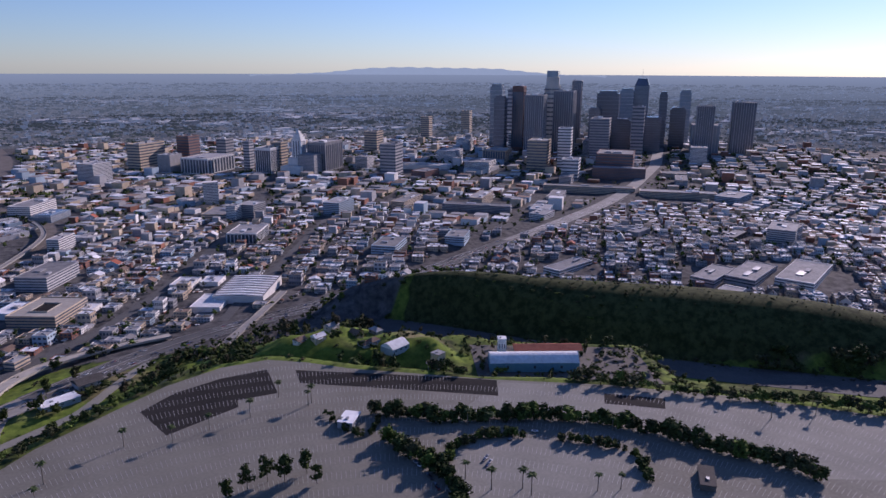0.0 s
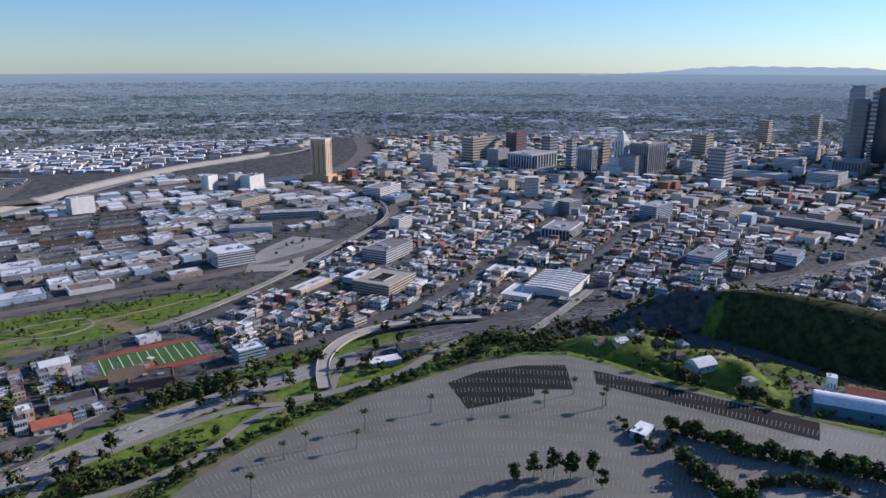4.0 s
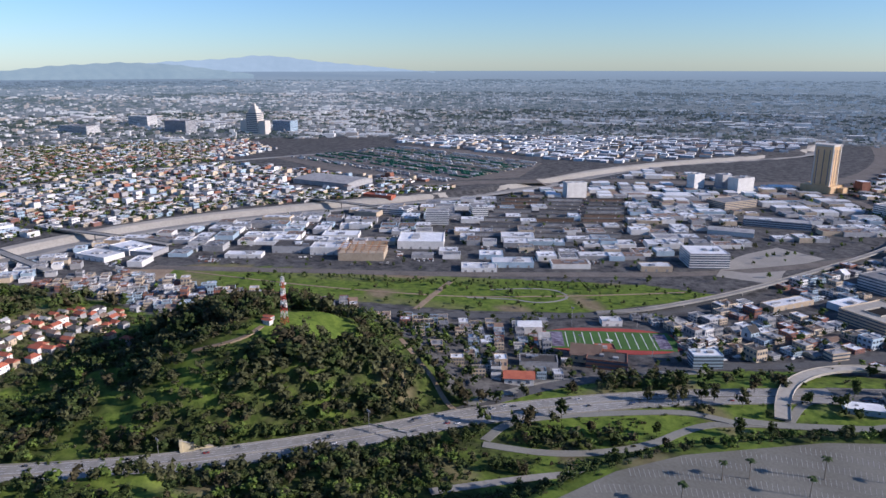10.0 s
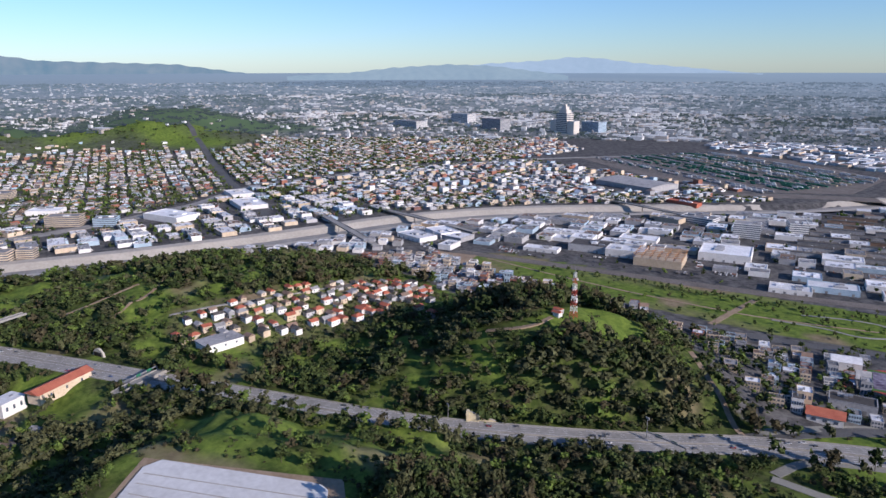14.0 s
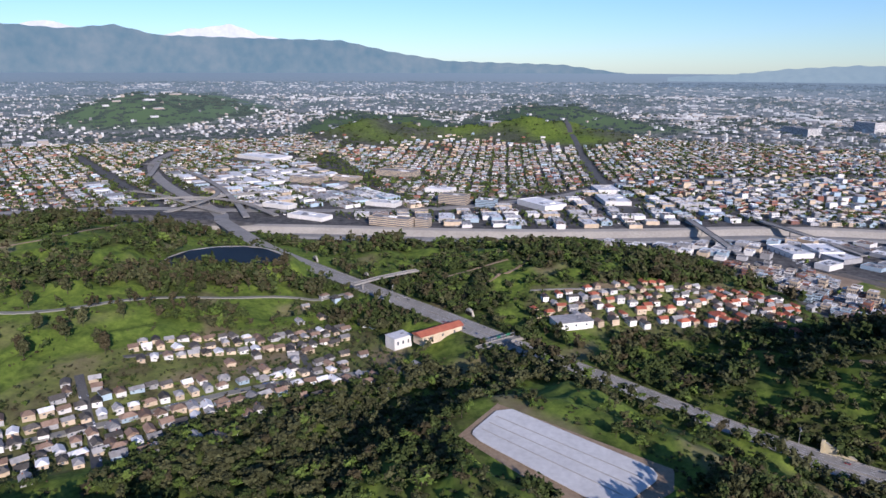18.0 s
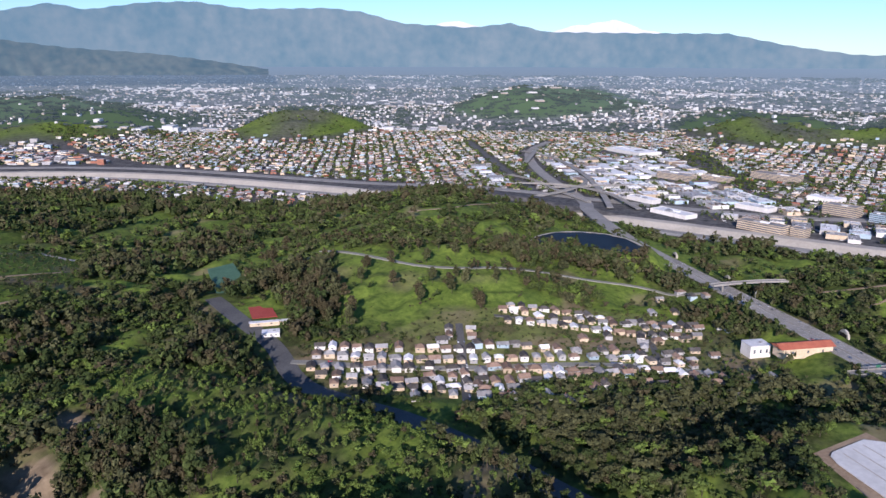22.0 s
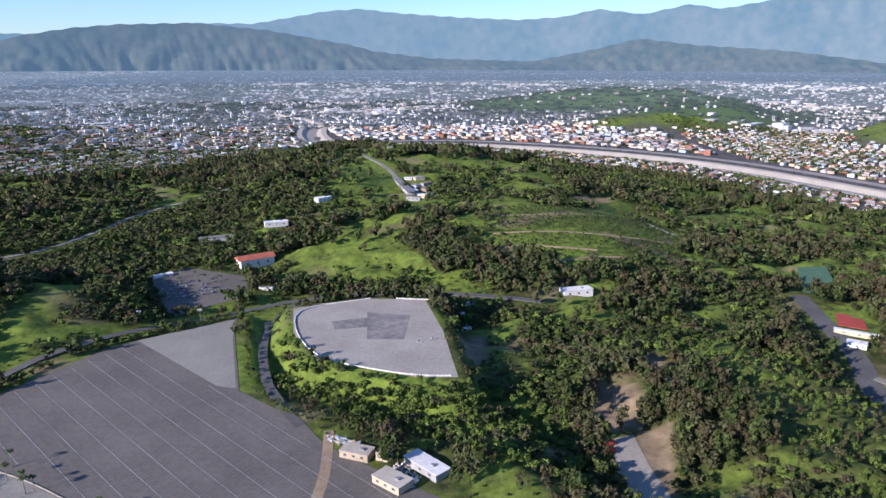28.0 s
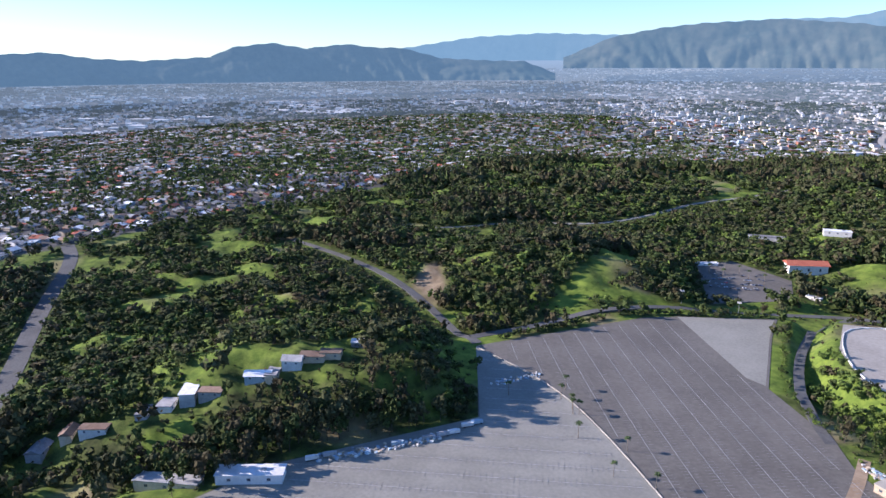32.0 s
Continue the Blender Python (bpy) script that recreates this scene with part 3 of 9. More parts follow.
def strip(name, line, width, mat, label, lift=0.35, category="road", kind="structure", step=8.0, offset=0.0):
    """A road along a line of points, on the ground or at the heights that the points carry."""
    p = dense(line, step)
    d = np.gradient(p[:, :2], axis=0)
    d /= np.maximum(np.hypot(d[:, 0], d[:, 1]), 1e-6)[:, None]
    nrm = np.stack([-d[:, 1], d[:, 0]], 1)
    l, r = p[:, :2] + nrm * (offset + width / 2), p[:, :2] + nrm * (offset - width / 2)
    if p.shape[1] == 3:
        zl = zr = p[:, 2] + lift
    else:
        zc = height(p[:, 0], p[:, 1])
        zl = zr = np.maximum(np.maximum(height(l[:, 0], l[:, 1]), height(r[:, 0], r[:, 1])), zc) + lift
    n = len(p)
    verts = [(*l[i], zl[i]) for i in range(n)] + [(*r[i], zr[i]) for i in range(n)]
    verts += [(*l[i], zl[i] - 1.5) for i in range(n)] + [(*r[i], zr[i] - 1.5) for i in range(n)]
    faces = []
    for i in range(n - 1):
        faces += [[i, n + i, n + i + 1, i + 1], [2 * n + i, i, i + 1, 2 * n + i + 1], [n + i, 3 * n + i, 3 * n + i + 1, n + i + 1]]
    return sheet(name, verts, faces, [mat], None, kind, label, category)


lot_south = flat_sheet("parking_lot_south", LOT_SOUTH, 170.25, ASPHALT, "worn grey asphalt parking lot with faded stall lines", "parking lot")
lot_north = flat_sheet("parking_lot_north", LOT_NORTH, 151.25, ASPHALT_LOT, "grey asphalt parking lot with painted stall lines", "parking lot")
lot_raised = flat_sheet("parking_lot_raised", LOT_RAISED, 158.25, GRAVEL, "pale raised lot edged by a white barrier", "parking lot")
parkway = strip("parkway", PARKWAY[:13], 30, CONCRETE, "pale concrete freeway through the hills", 0.4)
parkway_south = strip("parkway", PARKWAY[12:17], 36, ROAD, "dark asphalt freeway with dense traffic", 0.4)
parkway_town = strip("parkway", PARKWAY[16:], 34, CONCRETE, "pale concrete freeway into downtown", 0.4)


def lane_lines(line, offsets, label):
    """Painted lane stripes along a freeway: broken between lanes, solid at the shoulders."""
    p = dense(line, 4.0)
    d = np.gradient(p[:, :2], axis=0)
    d /= np.hypot(d[:, 0], d[:, 1])[:, None]
    verts, faces = [], []
    for o, solid in offsets:
        for i in range(1, len(p) - 1):
            if not solid and i % 3:
                continue
            c = np.array([p[i, 0] - d[i, 1] * o, p[i, 1] + d[i, 0] * o])
            u, w = d[i] * (2.1 if solid else 2.0), np.array([-d[i, 1], d[i, 0]]) * 0.16
            k = len(verts)
            verts += [(*(c - u - w), p[i, 2] + .43), (*(c + u - w), p[i, 2] + .43), (*(c + u + w), p[i, 2] + .43), (*(c - u + w), p[i, 2] + .43)]
            faces.append([k, k + 1, k + 2, k + 3])
    sheet("lane_lines", verts, faces, [PAINT_LINE], None, "stuff", label, "lines")


LANES = [(-13.4, True), (-10.1, False), (-6.8, False), (-2.8, True), (2.8, True), (6.8, False), (10.1, False), (13.4, True)]
lane_lines(PARKWAY[2:14], LANES, "white lane stripes on a concrete freeway")
lane_lines(PARKWAY[13:19], LANES, "white lane stripes on a dark freeway")
strip("median_barrier", PARKWAY[2:18], 0.9, CONCRETE, "grey concrete median barrier of a freeway", 1.4, "barrier")
for _o in (-15.3, 15.3):
    strip("kerb_wall", PARKWAY[2:18], 0.7, CONCRETE, "grey concrete kerb wall along a freeway", 1.2, "barrier", offset=_o)
# ---- building kit ----


def raw(name, verts, faces, mats, index=None, label="", category="", kind="stuff", soft=False, group=""):
    """One mesh object from arrays: faces all of one size."""
    verts, faces = np.asarray(verts, np.float32).reshape(-1, 3), np.asarray(faces, np.int32)
    n, k = faces.shape
    me = bpy.data.meshes.new(name)
    me.vertices.add(len(verts))
    me.vertices.foreach_set("co", verts.ravel())
    me.loops.add(n * k)
    me.loops.foreach_set("vertex_index", faces.ravel())
    me.polygons.add(n)
    me.polygons.foreach_set("loop_start", np.arange(n, dtype=np.int32) * k)
    for m in mats:
        me.materials.append(m)
    if index is not None:
        me.polygons.foreach_set("material_index", np.asarray(index, np.int32))
    me.polygons.foreach_set("use_smooth", np.full(n, soft, bool))
    me.update(calc_edges=True)
    return tagged(new(name, me), label, category, group, kind)


def crowd(name, template, x, y, z, sx, sy, sz, turn, slots, mats, label, category, remote=False, kind="stuff", soft=False):
    """Many copies of a small shape joined in one mesh. A template holds points (in parts of the size), a lift in metres, faces and a slot for each face."""
    tv, tl, tf, tc = template
    x, y, z, turn = (np.asarray(a, float) for a in (x, y, z, turn))
    n = len(x)
    sx, sy, sz = (np.broadcast_to(np.asarray(a, float), (n,)) for a in (sx, sy, sz))
    c, s = np.cos(turn), np.sin(turn)
    px, py = tv[None, :, 0] * sx[:, None], tv[None, :, 1] * sy[:, None]
    vx = x[:, None] + px * c[:, None] - py * s[:, None]
    vy = y[:, None] + px * s[:, None] + py * c[:, None]
    vz = z[:, None] + tv[None, :, 2] * sz[:, None] + tl[None, :]
    if remote:
        vx, vy, vz = far(vx, vy, vz)
    verts = np.stack([vx, vy, vz], -1)
    faces = (tf[None] + (np.arange(n) * len(tv))[:, None, None]).reshape(-1, tf.shape[1])
    return raw(name, verts, faces, mats, np.asarray(slots)[:, tc].reshape(-1), label, category, kind, soft)


def box_template(cap=True):
    v = np.array([(a, b, c) for c in (0, 1) for a, b in ((-.5, -.5), (.5, -.5), (.5, .5), (-.5, .5))], float)
    f = np.array([(0, 1, 5, 4), (1, 2, 6, 5), (2, 3, 7, 6), (3, 0, 4, 7), (4, 5, 6, 7)])
    return v, np.zeros(8), f, np.array([0, 0, 0, 0, 1])


def hall_template(windows=True, units=1, seed=1, bays=3, floors=2):
    """A flat-roofed block with a parapet, roof units and window openings on its walls: slots wall, roof, glass, unit."""
    rng = np.random.RandomState(seed)
    v, l, f, c = [], [], [], []

    def quad(pts, lifts, code):
        k = len(v)
        v.extend(pts)
        l.extend(lifts)
        f.append((k, k + 1, k + 2, k + 3))
        c.append(code)

    o = [(-.5, -.5), (.5, -.5), (.5, .5), (-.5, .5)]
    i = [(-.47, -.47), (.47, -.47), (.47, .47), (-.47, .47)]
    for a in range(4):
        b = (a + 1) % 4
        quad([(*o[a], 0), (*o[b], 0), (*o[b], 1), (*o[a], 1)], [-2, -2, 0, 0], 0)
        quad([(*o[a], 1), (*o[b], 1), (*i[b], 1), (*i[a], 1)], [0, 0, 0, 0], 0)
        quad([(*i[a], 1), (*i[b], 1), (*i[b], 1), (*i[a], 1)], [0, 0, -.7, -.7], 0)
    quad([(*p, 1) for p in i], [-.7] * 4, 1)
    for _ in range(units):
        w, d = rng.uniform(.08, .2, 2)
        x, y = rng.uniform(-.3, .3, 2)
        h = rng.uniform(1.0, 2.4)
        u = [(x - w / 2, y - d / 2), (x + w / 2, y - d / 2), (x + w / 2, y + d / 2), (x - w / 2, y + d / 2)]
        for a in range(4):
            b = (a + 1) % 4
            quad([(*u[a], 1), (*u[b], 1), (*u[b], 1), (*u[a], 1)], [-.7, -.7, h - .7, h - .7], 3)
        quad([(*p, 1) for p in u], [h - .7] * 4, 3)
    if windows:
        for a in range(4):
            p, q = np.array(o[a]), np.array(o[(a + 1) % 4])
            out = np.array([(p + q)[0], (p + q)[1]]) * 0.012
            for fl in range(floors):
                z0, z1 = (fl + .3) / floors * .92, (fl + .75) / floors * .92
                for b in range(bays):
                    s0, s1 = (b + .2) / bays, (b + .8) / bays
                    A, B = p + (q - p) * s0, p + (q - p) * s1
                    quad([(*(A + out), z0), (*(B + out), z0), (*(B + out), z1), (*(A + out), z1)], [0] * 4, 2)
                    quad([(*A, z1), (*(A + out), z1), (*(B + out), z1), (*B, z1)], [.05] * 4, 2)
    return np.array(v, float), np.array(l, float), np.array(f), np.array(c)


def gable_template():
    """A house with a pitched roof that overhangs: slots wall, roof, glass."""
    v, l, f, c = [], [], [], []

    def quad(pts, code, lift=0.0):
        k = len(v)
        v.extend(pts)
        l.extend([lift if p[2] > 0 else -2.0 for p in pts])
        f.append((k, k + 1, k + 2, k + 3))
        c.append(code)

    e, r = .62, 1.0
    o = [(-.5, -.5), (.5, -.5), (.5, .5), (-.5, .5)]
    for a in range(4):
        b = (a + 1) % 4
        quad([(*o[a], 0), (*o[b], 0), (*o[b], e), (*o[a], e)], 0)
    for x in (-.5, .5):
        quad([(x, -.5, e), (x, .5, e), (x, .02, r - .03), (x, -.02, r - .03)], 0)
    for s in (-1, 1):
        quad([(-.56, .58 * s, e - .06), (.56, .58 * s, e - .06), (.56, 0, r), (-.56, 0, r)], 1)
        quad([(-.56, .58 * s, e - .06), (.56, .58 * s, e - .06), (.56, .58 * s, e - .02), (-.56, .58 * s, e - .02)], 1)
    for s in (-1, 1):
        for x in (-.25, .2):
            quad([(x - .09, .512 * s, .2), (x + .09, .512 * s, .2), (x + .09, .512 * s, .45), (x - .09, .512 * s, .45)], 2)
        quad([(.508 * s, -.12, .2), (.508 * s, .12, .2), (.508 * s, .12, .45), (.508 * s, -.12, .45)], 2)
    return np.array(v, float), np.array(l, float), np.array(f), np.array(c)


def leafy_template(seed, lumps=9, leaves=34, tall=1.0, open_=0.0, trunk=True):
    """A tree crown of uneven clumps wrapped in leaf sprays over a forked trunk, about one unit high: slots leaf, bark."""
    rng = np.random.RandomState(seed)
    v, f, c = [], [], []

    def tri(a, b, d, code):
        k = len(v)
        v.extend((a, b, d))
        f.append((k, k + 1, k + 2))
        c.append(code)

    centres = []
    for i in range(lumps):
        a, rad = rng.uniform(0, 6.28), rng.uniform(0.05, 0.36)
        zz = rng.uniform(0.30, 0.86) * tall
        rad *= 1.15 - abs(zz / tall - 0.55)
        p = np.array([math.cos(a) * rad, math.sin(a) * rad, zz]) if lumps > 1 else np.array([0, 0, 0.5 * tall])
        q = rng.uniform(0.11, 0.21) * (1 - open_ * 0.4) * max(1.0, 9 / lumps) ** 0.5 * 1.1
        centres.append((p, q))
        d = np.array([(1, 0, 0), (-1, 0, 0), (0, 1, 0), (0, -1, 0), (0, 0, 1), (0, 0, -1)], float)
        rot, _ = np.linalg.qr(rng.normal(size=(3, 3)))
        d = (d @ rot) * q * rng.uniform(.55, 1.05, (6, 1)) * np.array([1, 1, .85])
        for a1, b1, c1 in ((0, 2, 4), (2, 1, 4), (1, 3, 4), (3, 0, 4), (2, 0, 5), (1, 2, 5), (3, 1, 5), (0, 3, 5)):
            tri(p + d[a1], p + d[b1], p + d[c1], 0)
    for i in range(leaves):
        p, q = centres[i % len(centres)]
        d = rng.normal(size=3) + np.array([0, 0, .35])
        d /= np.linalg.norm(d)
        o = p + d * q * rng.uniform(.75, 1.2)
        n = d + rng.normal(size=3) * .45
        n /= np.linalg.norm(n)
        s = np.cross(n, rng.normal(size=3))
        s /= np.linalg.norm(s)
        t = np.cross(n, s)
        w = q * rng.uniform(.38, .75)
        tri(*(o + w * rng.uniform(.6, 1.2) * (s * math.cos(g) + t * math.sin(g)) for g in (0, 2.1, 4.2)), 0)
    w = .022
    for k in range(3 if trunk else 0):
        a, b = 2.1 * k, 2.1 * (k + 1)
        A, B = np.array([math.cos(a) * w, math.sin(a) * w, -.05]), np.array([math.cos(b) * w, math.sin(b) * w, -.05])
        T = np.array([.015 * math.cos(a), .015 * math.sin(a), .5 * tall])
        tri(A, B, T, 1)
        p, q = centres[k % len(centres)]
        tri(np.array([0, 0, .22 * tall]), np.array([w, 0, .26 * tall]), p, 1)
    v = np.array(v, float)
    return v, np.zeros(len(v)), np.array(f), np.array(c)


def part(name, bm, mat, parent, label=""):
    """Links a bmesh as one mesh object under a thing or a part."""
    me = bpy.data.meshes.new(name)
    bm.to_mesh(me)
    bm.free()
    me.materials.append(mat)
    ob = new(name, me)
    ob.parent = parent
    if label:
        tagged(ob, label)
    return ob


def share(name, me, parent, m=None):
    ob = new(name, me)
    ob.parent = parent
    if m is not None:
        ob.matrix_basis = m
    return ob


def thing(name, x, y, z, turn, label, category, group=""):
    ob = new(name)
    ob.empty_display_size = 1
    ob.matrix_basis = pose(x, y, z, 0, 0, turn)
    return tagged(ob, label, category, group)


def slab(bm, x, y, z, w, d, h, bevel=0.0, top=1.0):
    """Adds a box with its base centre at x, y, z; top narrows its upper face."""
    vs = [bm.verts.new((x + a * w / 2 * k, y + b * d / 2 * k, zz)) for zz, k in ((z, 1.0), (z + h, top)) for a, b in ((-1, -1), (1, -1), (1, 1), (-1, 1))]
    fs = [bm.faces.new([vs[i] for i in q]) for q in ((0, 3, 2, 1), (0, 1, 5, 4), (1, 2, 6, 5), (2, 3, 7, 6), (3, 0, 4, 7), (4, 5, 6, 7))]
    if bevel:
        es = list({e for q in fs for e in q.edges})
        bmesh.ops.bevel(bm, geom=es, offset=bevel, segments=1, affect="EDGES")
    return bm


def pipe(bm, a, b, r0, r1, n=6):
    """Adds a tapered round bar between two points."""
    a, b = Vector(a), Vector(b)
    q = (b - a).to_track_quat("Z", "Y")
    rings = []
    for p, r in ((a, r0), (b, r1)):
        rings.append([bm.verts.new(p + q @ Vector((math.cos(6.2832 * i / n) * r, math.sin(6.2832 * i / n) * r, 0))) for i in range(n)])
    for i in range(n):
        bm.faces.new((rings[0][i], rings[0][(i + 1) % n], rings[1][(i + 1) % n], rings[1][i]))
    bm.faces.new(rings[0][::-1])
    bm.faces.new(rings[1])
    return bm


def profile_strip(name, line, offsets, drops, mats, index, label, category, lift=0.0, step=20.0, remote=True, kind="structure"):
    """A channel or bank with one cross-section along a line of points with heights."""
    p = dense(line, step)
    d = np.gradient(p[:, :2], axis=0)
    d /= np.hypot(d[:, 0], d[:, 1])[:, None]
    nx, ny = -d[:, 1], d[:, 0]
    k = len(offsets)
    off, dr = np.array(offsets, float), np.array(drops, float)
    x = p[:, 0, None] + nx[:, None] * off
    y = p[:, 1, None] + ny[:, None] * off
    z = p[:, 2, None] + dr[None] + lift
    if remote:
        x, y, z = far(x, y, z)
    n = len(p)
    i, j = np.meshgrid(np.arange(n - 1), np.arange(k - 1), indexing="ij")
    a = i * k + j
    faces = np.stack([a + 1, a, a + k, a + k + 1], -1).reshape(-1, 4)
    return raw(name, np.stack([x, y, z], -1), faces, mats, np.tile(index, n - 1), label, category, kind)


KEEP = []          # footprints that the town blocks leave free: x, y, radius


def keep(x, y, r):
    KEEP.append((x, y, r))
# ---- the far rim: mountain ranges and haze-blue plain ----


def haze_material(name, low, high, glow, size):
    """Distant ground, the veil of air in front of it put in as emission."""
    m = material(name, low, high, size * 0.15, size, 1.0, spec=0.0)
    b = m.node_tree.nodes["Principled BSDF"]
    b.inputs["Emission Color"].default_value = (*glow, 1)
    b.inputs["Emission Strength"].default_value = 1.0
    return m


def mountains(name, crest, distance, depth, mat, label, rough=0.3, seed=3.0, base=-1.1):
    """A range as a folded sheet: crest holds bearing and angle above level, in degrees."""
    az = np.arange(crest[0][0], crest[-1][0] + 0.01, 0.16)
    el = np.interp(az, [c[0] for c in crest], [c[1] for c in crest])
    rows = 16
    v = np.linspace(0, 1, rows)
    A, V = np.meshgrid(az, v, indexing="ij")
    E = np.repeat(el[:, None], rows, 1)
    fold = np.zeros(A.shape)
    for k, (fa, am) in enumerate(((1.1, 1.0), (2.3, 0.6), (5.1, 0.30), (11.0, 0.12))):
        fold += am * np.abs(np.sin(A * fa * 0.9 + seed * (k + 1) + 2.2 * np.sin(V * 3 + A * 0.31 * (k + 1))))
    fold = fold / 2.1 - 0.5
    shape = V ** 0.8
    ang = base + (E - base) * shape + rough * fold * np.sin(np.pi * np.clip(V, 0, 1)) * np.maximum(E, 0.3) * 0.5
    ang[:, -1] += 0.03 * np.sin(az * 4.3 + seed)
    dist = distance + depth * (V - 1) * (1 + 0.35 * fold)
    a, e = np.radians(A), np.radians(ang)
    x, y, z = far(CENTRE.x + np.sin(a) * dist, CENTRE.y + np.cos(a) * dist, CENTRE.z + np.tan(e) * dist)
    n = len(az)
    i, j = np.meshgrid(np.arange(n - 1), np.arange(rows - 1), indexing="ij")
    q = i * rows + j
    faces = np.stack([q, q + rows, q + rows + 1, q + 1], -1).reshape(-1, 4)
    return raw(name, np.stack([x, y, z], -1), faces, [mat], None, label, "mountains", "structure", True)


# haze blue of each range, put in as a glow of its own
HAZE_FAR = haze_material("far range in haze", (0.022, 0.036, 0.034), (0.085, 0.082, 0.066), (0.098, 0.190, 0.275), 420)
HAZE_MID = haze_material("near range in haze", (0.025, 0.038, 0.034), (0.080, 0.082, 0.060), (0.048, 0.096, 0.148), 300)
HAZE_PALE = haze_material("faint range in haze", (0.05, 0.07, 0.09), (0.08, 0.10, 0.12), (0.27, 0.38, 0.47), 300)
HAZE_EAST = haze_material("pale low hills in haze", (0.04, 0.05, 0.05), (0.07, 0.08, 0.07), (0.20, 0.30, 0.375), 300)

# the plain beyond the near town, drawn together towards the rim; haze put in as emission growing with distance
PLAIN = bpy.data.materials.new("far plain in haze")
PLAIN.use_nodes = True
_t = PLAIN.node_tree
_b = _t.nodes["Principled BSDF"]
_b.inputs["Roughness"].default_value, _b.inputs["Specular IOR Level"].default_value = 1.0, 0.0
_g, _at, _sep = _t.nodes.new("ShaderNodeNewGeometry"), _t.nodes.new("ShaderNodeAttribute"), _t.nodes.new("ShaderNodeSeparateColor")
_at.attribute_name = "veil"
_n = _t.nodes.new("ShaderNodeTexNoise")
_n.inputs["Scale"].default_value, _n.inputs["Detail"].default_value, _n.inputs["Roughness"].default_value = 0.09, 6, 0.75
_r = _t.nodes.new("ShaderNodeValToRGB")
_r.color_ramp.elements[0].position, _r.color_ramp.elements[1].position = 0.42, 0.62
_r.color_ramp.elements[0].color, _r.color_ramp.elements[1].color = (0.07, 0.078, 0.072, 1), (0.23, 0.22, 0.205, 1)
_grass = _t.nodes.new("ShaderNodeMix")
_grass.data_type = "RGBA"
_grass.inputs[7].default_value = (0.06, 0.10, 0.025, 1)
_mul = _t.nodes.new("ShaderNodeMath")
_mul.operation = "MULTIPLY"
_mul.inputs[1].default_value = 1.0
# base colour dimmed where the haze glow thickens
_dim = _t.nodes.new("ShaderNodeMix")
_dim.data_type = "RGBA"
_dim.inputs[7].default_value = (0.02, 0.025, 0.025, 1)
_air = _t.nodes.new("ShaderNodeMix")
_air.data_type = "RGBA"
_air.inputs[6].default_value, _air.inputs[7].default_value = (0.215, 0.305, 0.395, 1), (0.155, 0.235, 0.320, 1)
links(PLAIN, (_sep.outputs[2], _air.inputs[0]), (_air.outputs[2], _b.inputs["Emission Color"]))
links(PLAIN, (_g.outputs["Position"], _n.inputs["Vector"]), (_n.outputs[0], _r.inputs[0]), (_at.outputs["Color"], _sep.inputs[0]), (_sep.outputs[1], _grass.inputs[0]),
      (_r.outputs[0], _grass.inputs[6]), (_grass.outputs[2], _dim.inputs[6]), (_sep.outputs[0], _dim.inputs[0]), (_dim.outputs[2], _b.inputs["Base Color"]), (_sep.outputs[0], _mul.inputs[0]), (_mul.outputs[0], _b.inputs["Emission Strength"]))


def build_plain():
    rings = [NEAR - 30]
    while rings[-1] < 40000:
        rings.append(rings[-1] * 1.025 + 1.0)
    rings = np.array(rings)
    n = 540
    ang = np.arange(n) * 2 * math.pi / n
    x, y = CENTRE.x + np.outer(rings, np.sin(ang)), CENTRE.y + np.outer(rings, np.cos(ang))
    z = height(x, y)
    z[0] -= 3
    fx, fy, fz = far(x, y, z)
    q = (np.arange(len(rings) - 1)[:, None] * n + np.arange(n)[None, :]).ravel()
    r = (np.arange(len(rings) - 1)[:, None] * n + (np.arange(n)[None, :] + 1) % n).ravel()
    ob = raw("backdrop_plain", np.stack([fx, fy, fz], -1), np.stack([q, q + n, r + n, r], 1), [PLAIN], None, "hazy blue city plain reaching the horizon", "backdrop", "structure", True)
    # haze put into a vertex colour: strength in red, bearing in blue
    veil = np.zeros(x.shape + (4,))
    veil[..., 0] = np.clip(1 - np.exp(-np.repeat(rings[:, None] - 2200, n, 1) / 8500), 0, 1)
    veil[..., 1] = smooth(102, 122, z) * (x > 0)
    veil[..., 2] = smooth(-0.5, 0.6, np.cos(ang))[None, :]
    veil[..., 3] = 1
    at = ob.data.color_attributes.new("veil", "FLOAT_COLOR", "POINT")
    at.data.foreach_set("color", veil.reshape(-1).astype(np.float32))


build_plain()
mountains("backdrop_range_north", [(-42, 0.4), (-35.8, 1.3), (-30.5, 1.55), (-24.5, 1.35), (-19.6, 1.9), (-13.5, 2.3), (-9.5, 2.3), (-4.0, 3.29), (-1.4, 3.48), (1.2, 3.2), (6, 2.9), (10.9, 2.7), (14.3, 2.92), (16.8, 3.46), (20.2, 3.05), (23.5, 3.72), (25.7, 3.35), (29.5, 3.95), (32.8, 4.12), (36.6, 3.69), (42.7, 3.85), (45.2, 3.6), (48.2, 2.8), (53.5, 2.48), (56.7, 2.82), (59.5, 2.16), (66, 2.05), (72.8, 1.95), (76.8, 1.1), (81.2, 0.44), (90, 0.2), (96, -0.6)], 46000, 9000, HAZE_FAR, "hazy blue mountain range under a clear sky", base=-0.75)
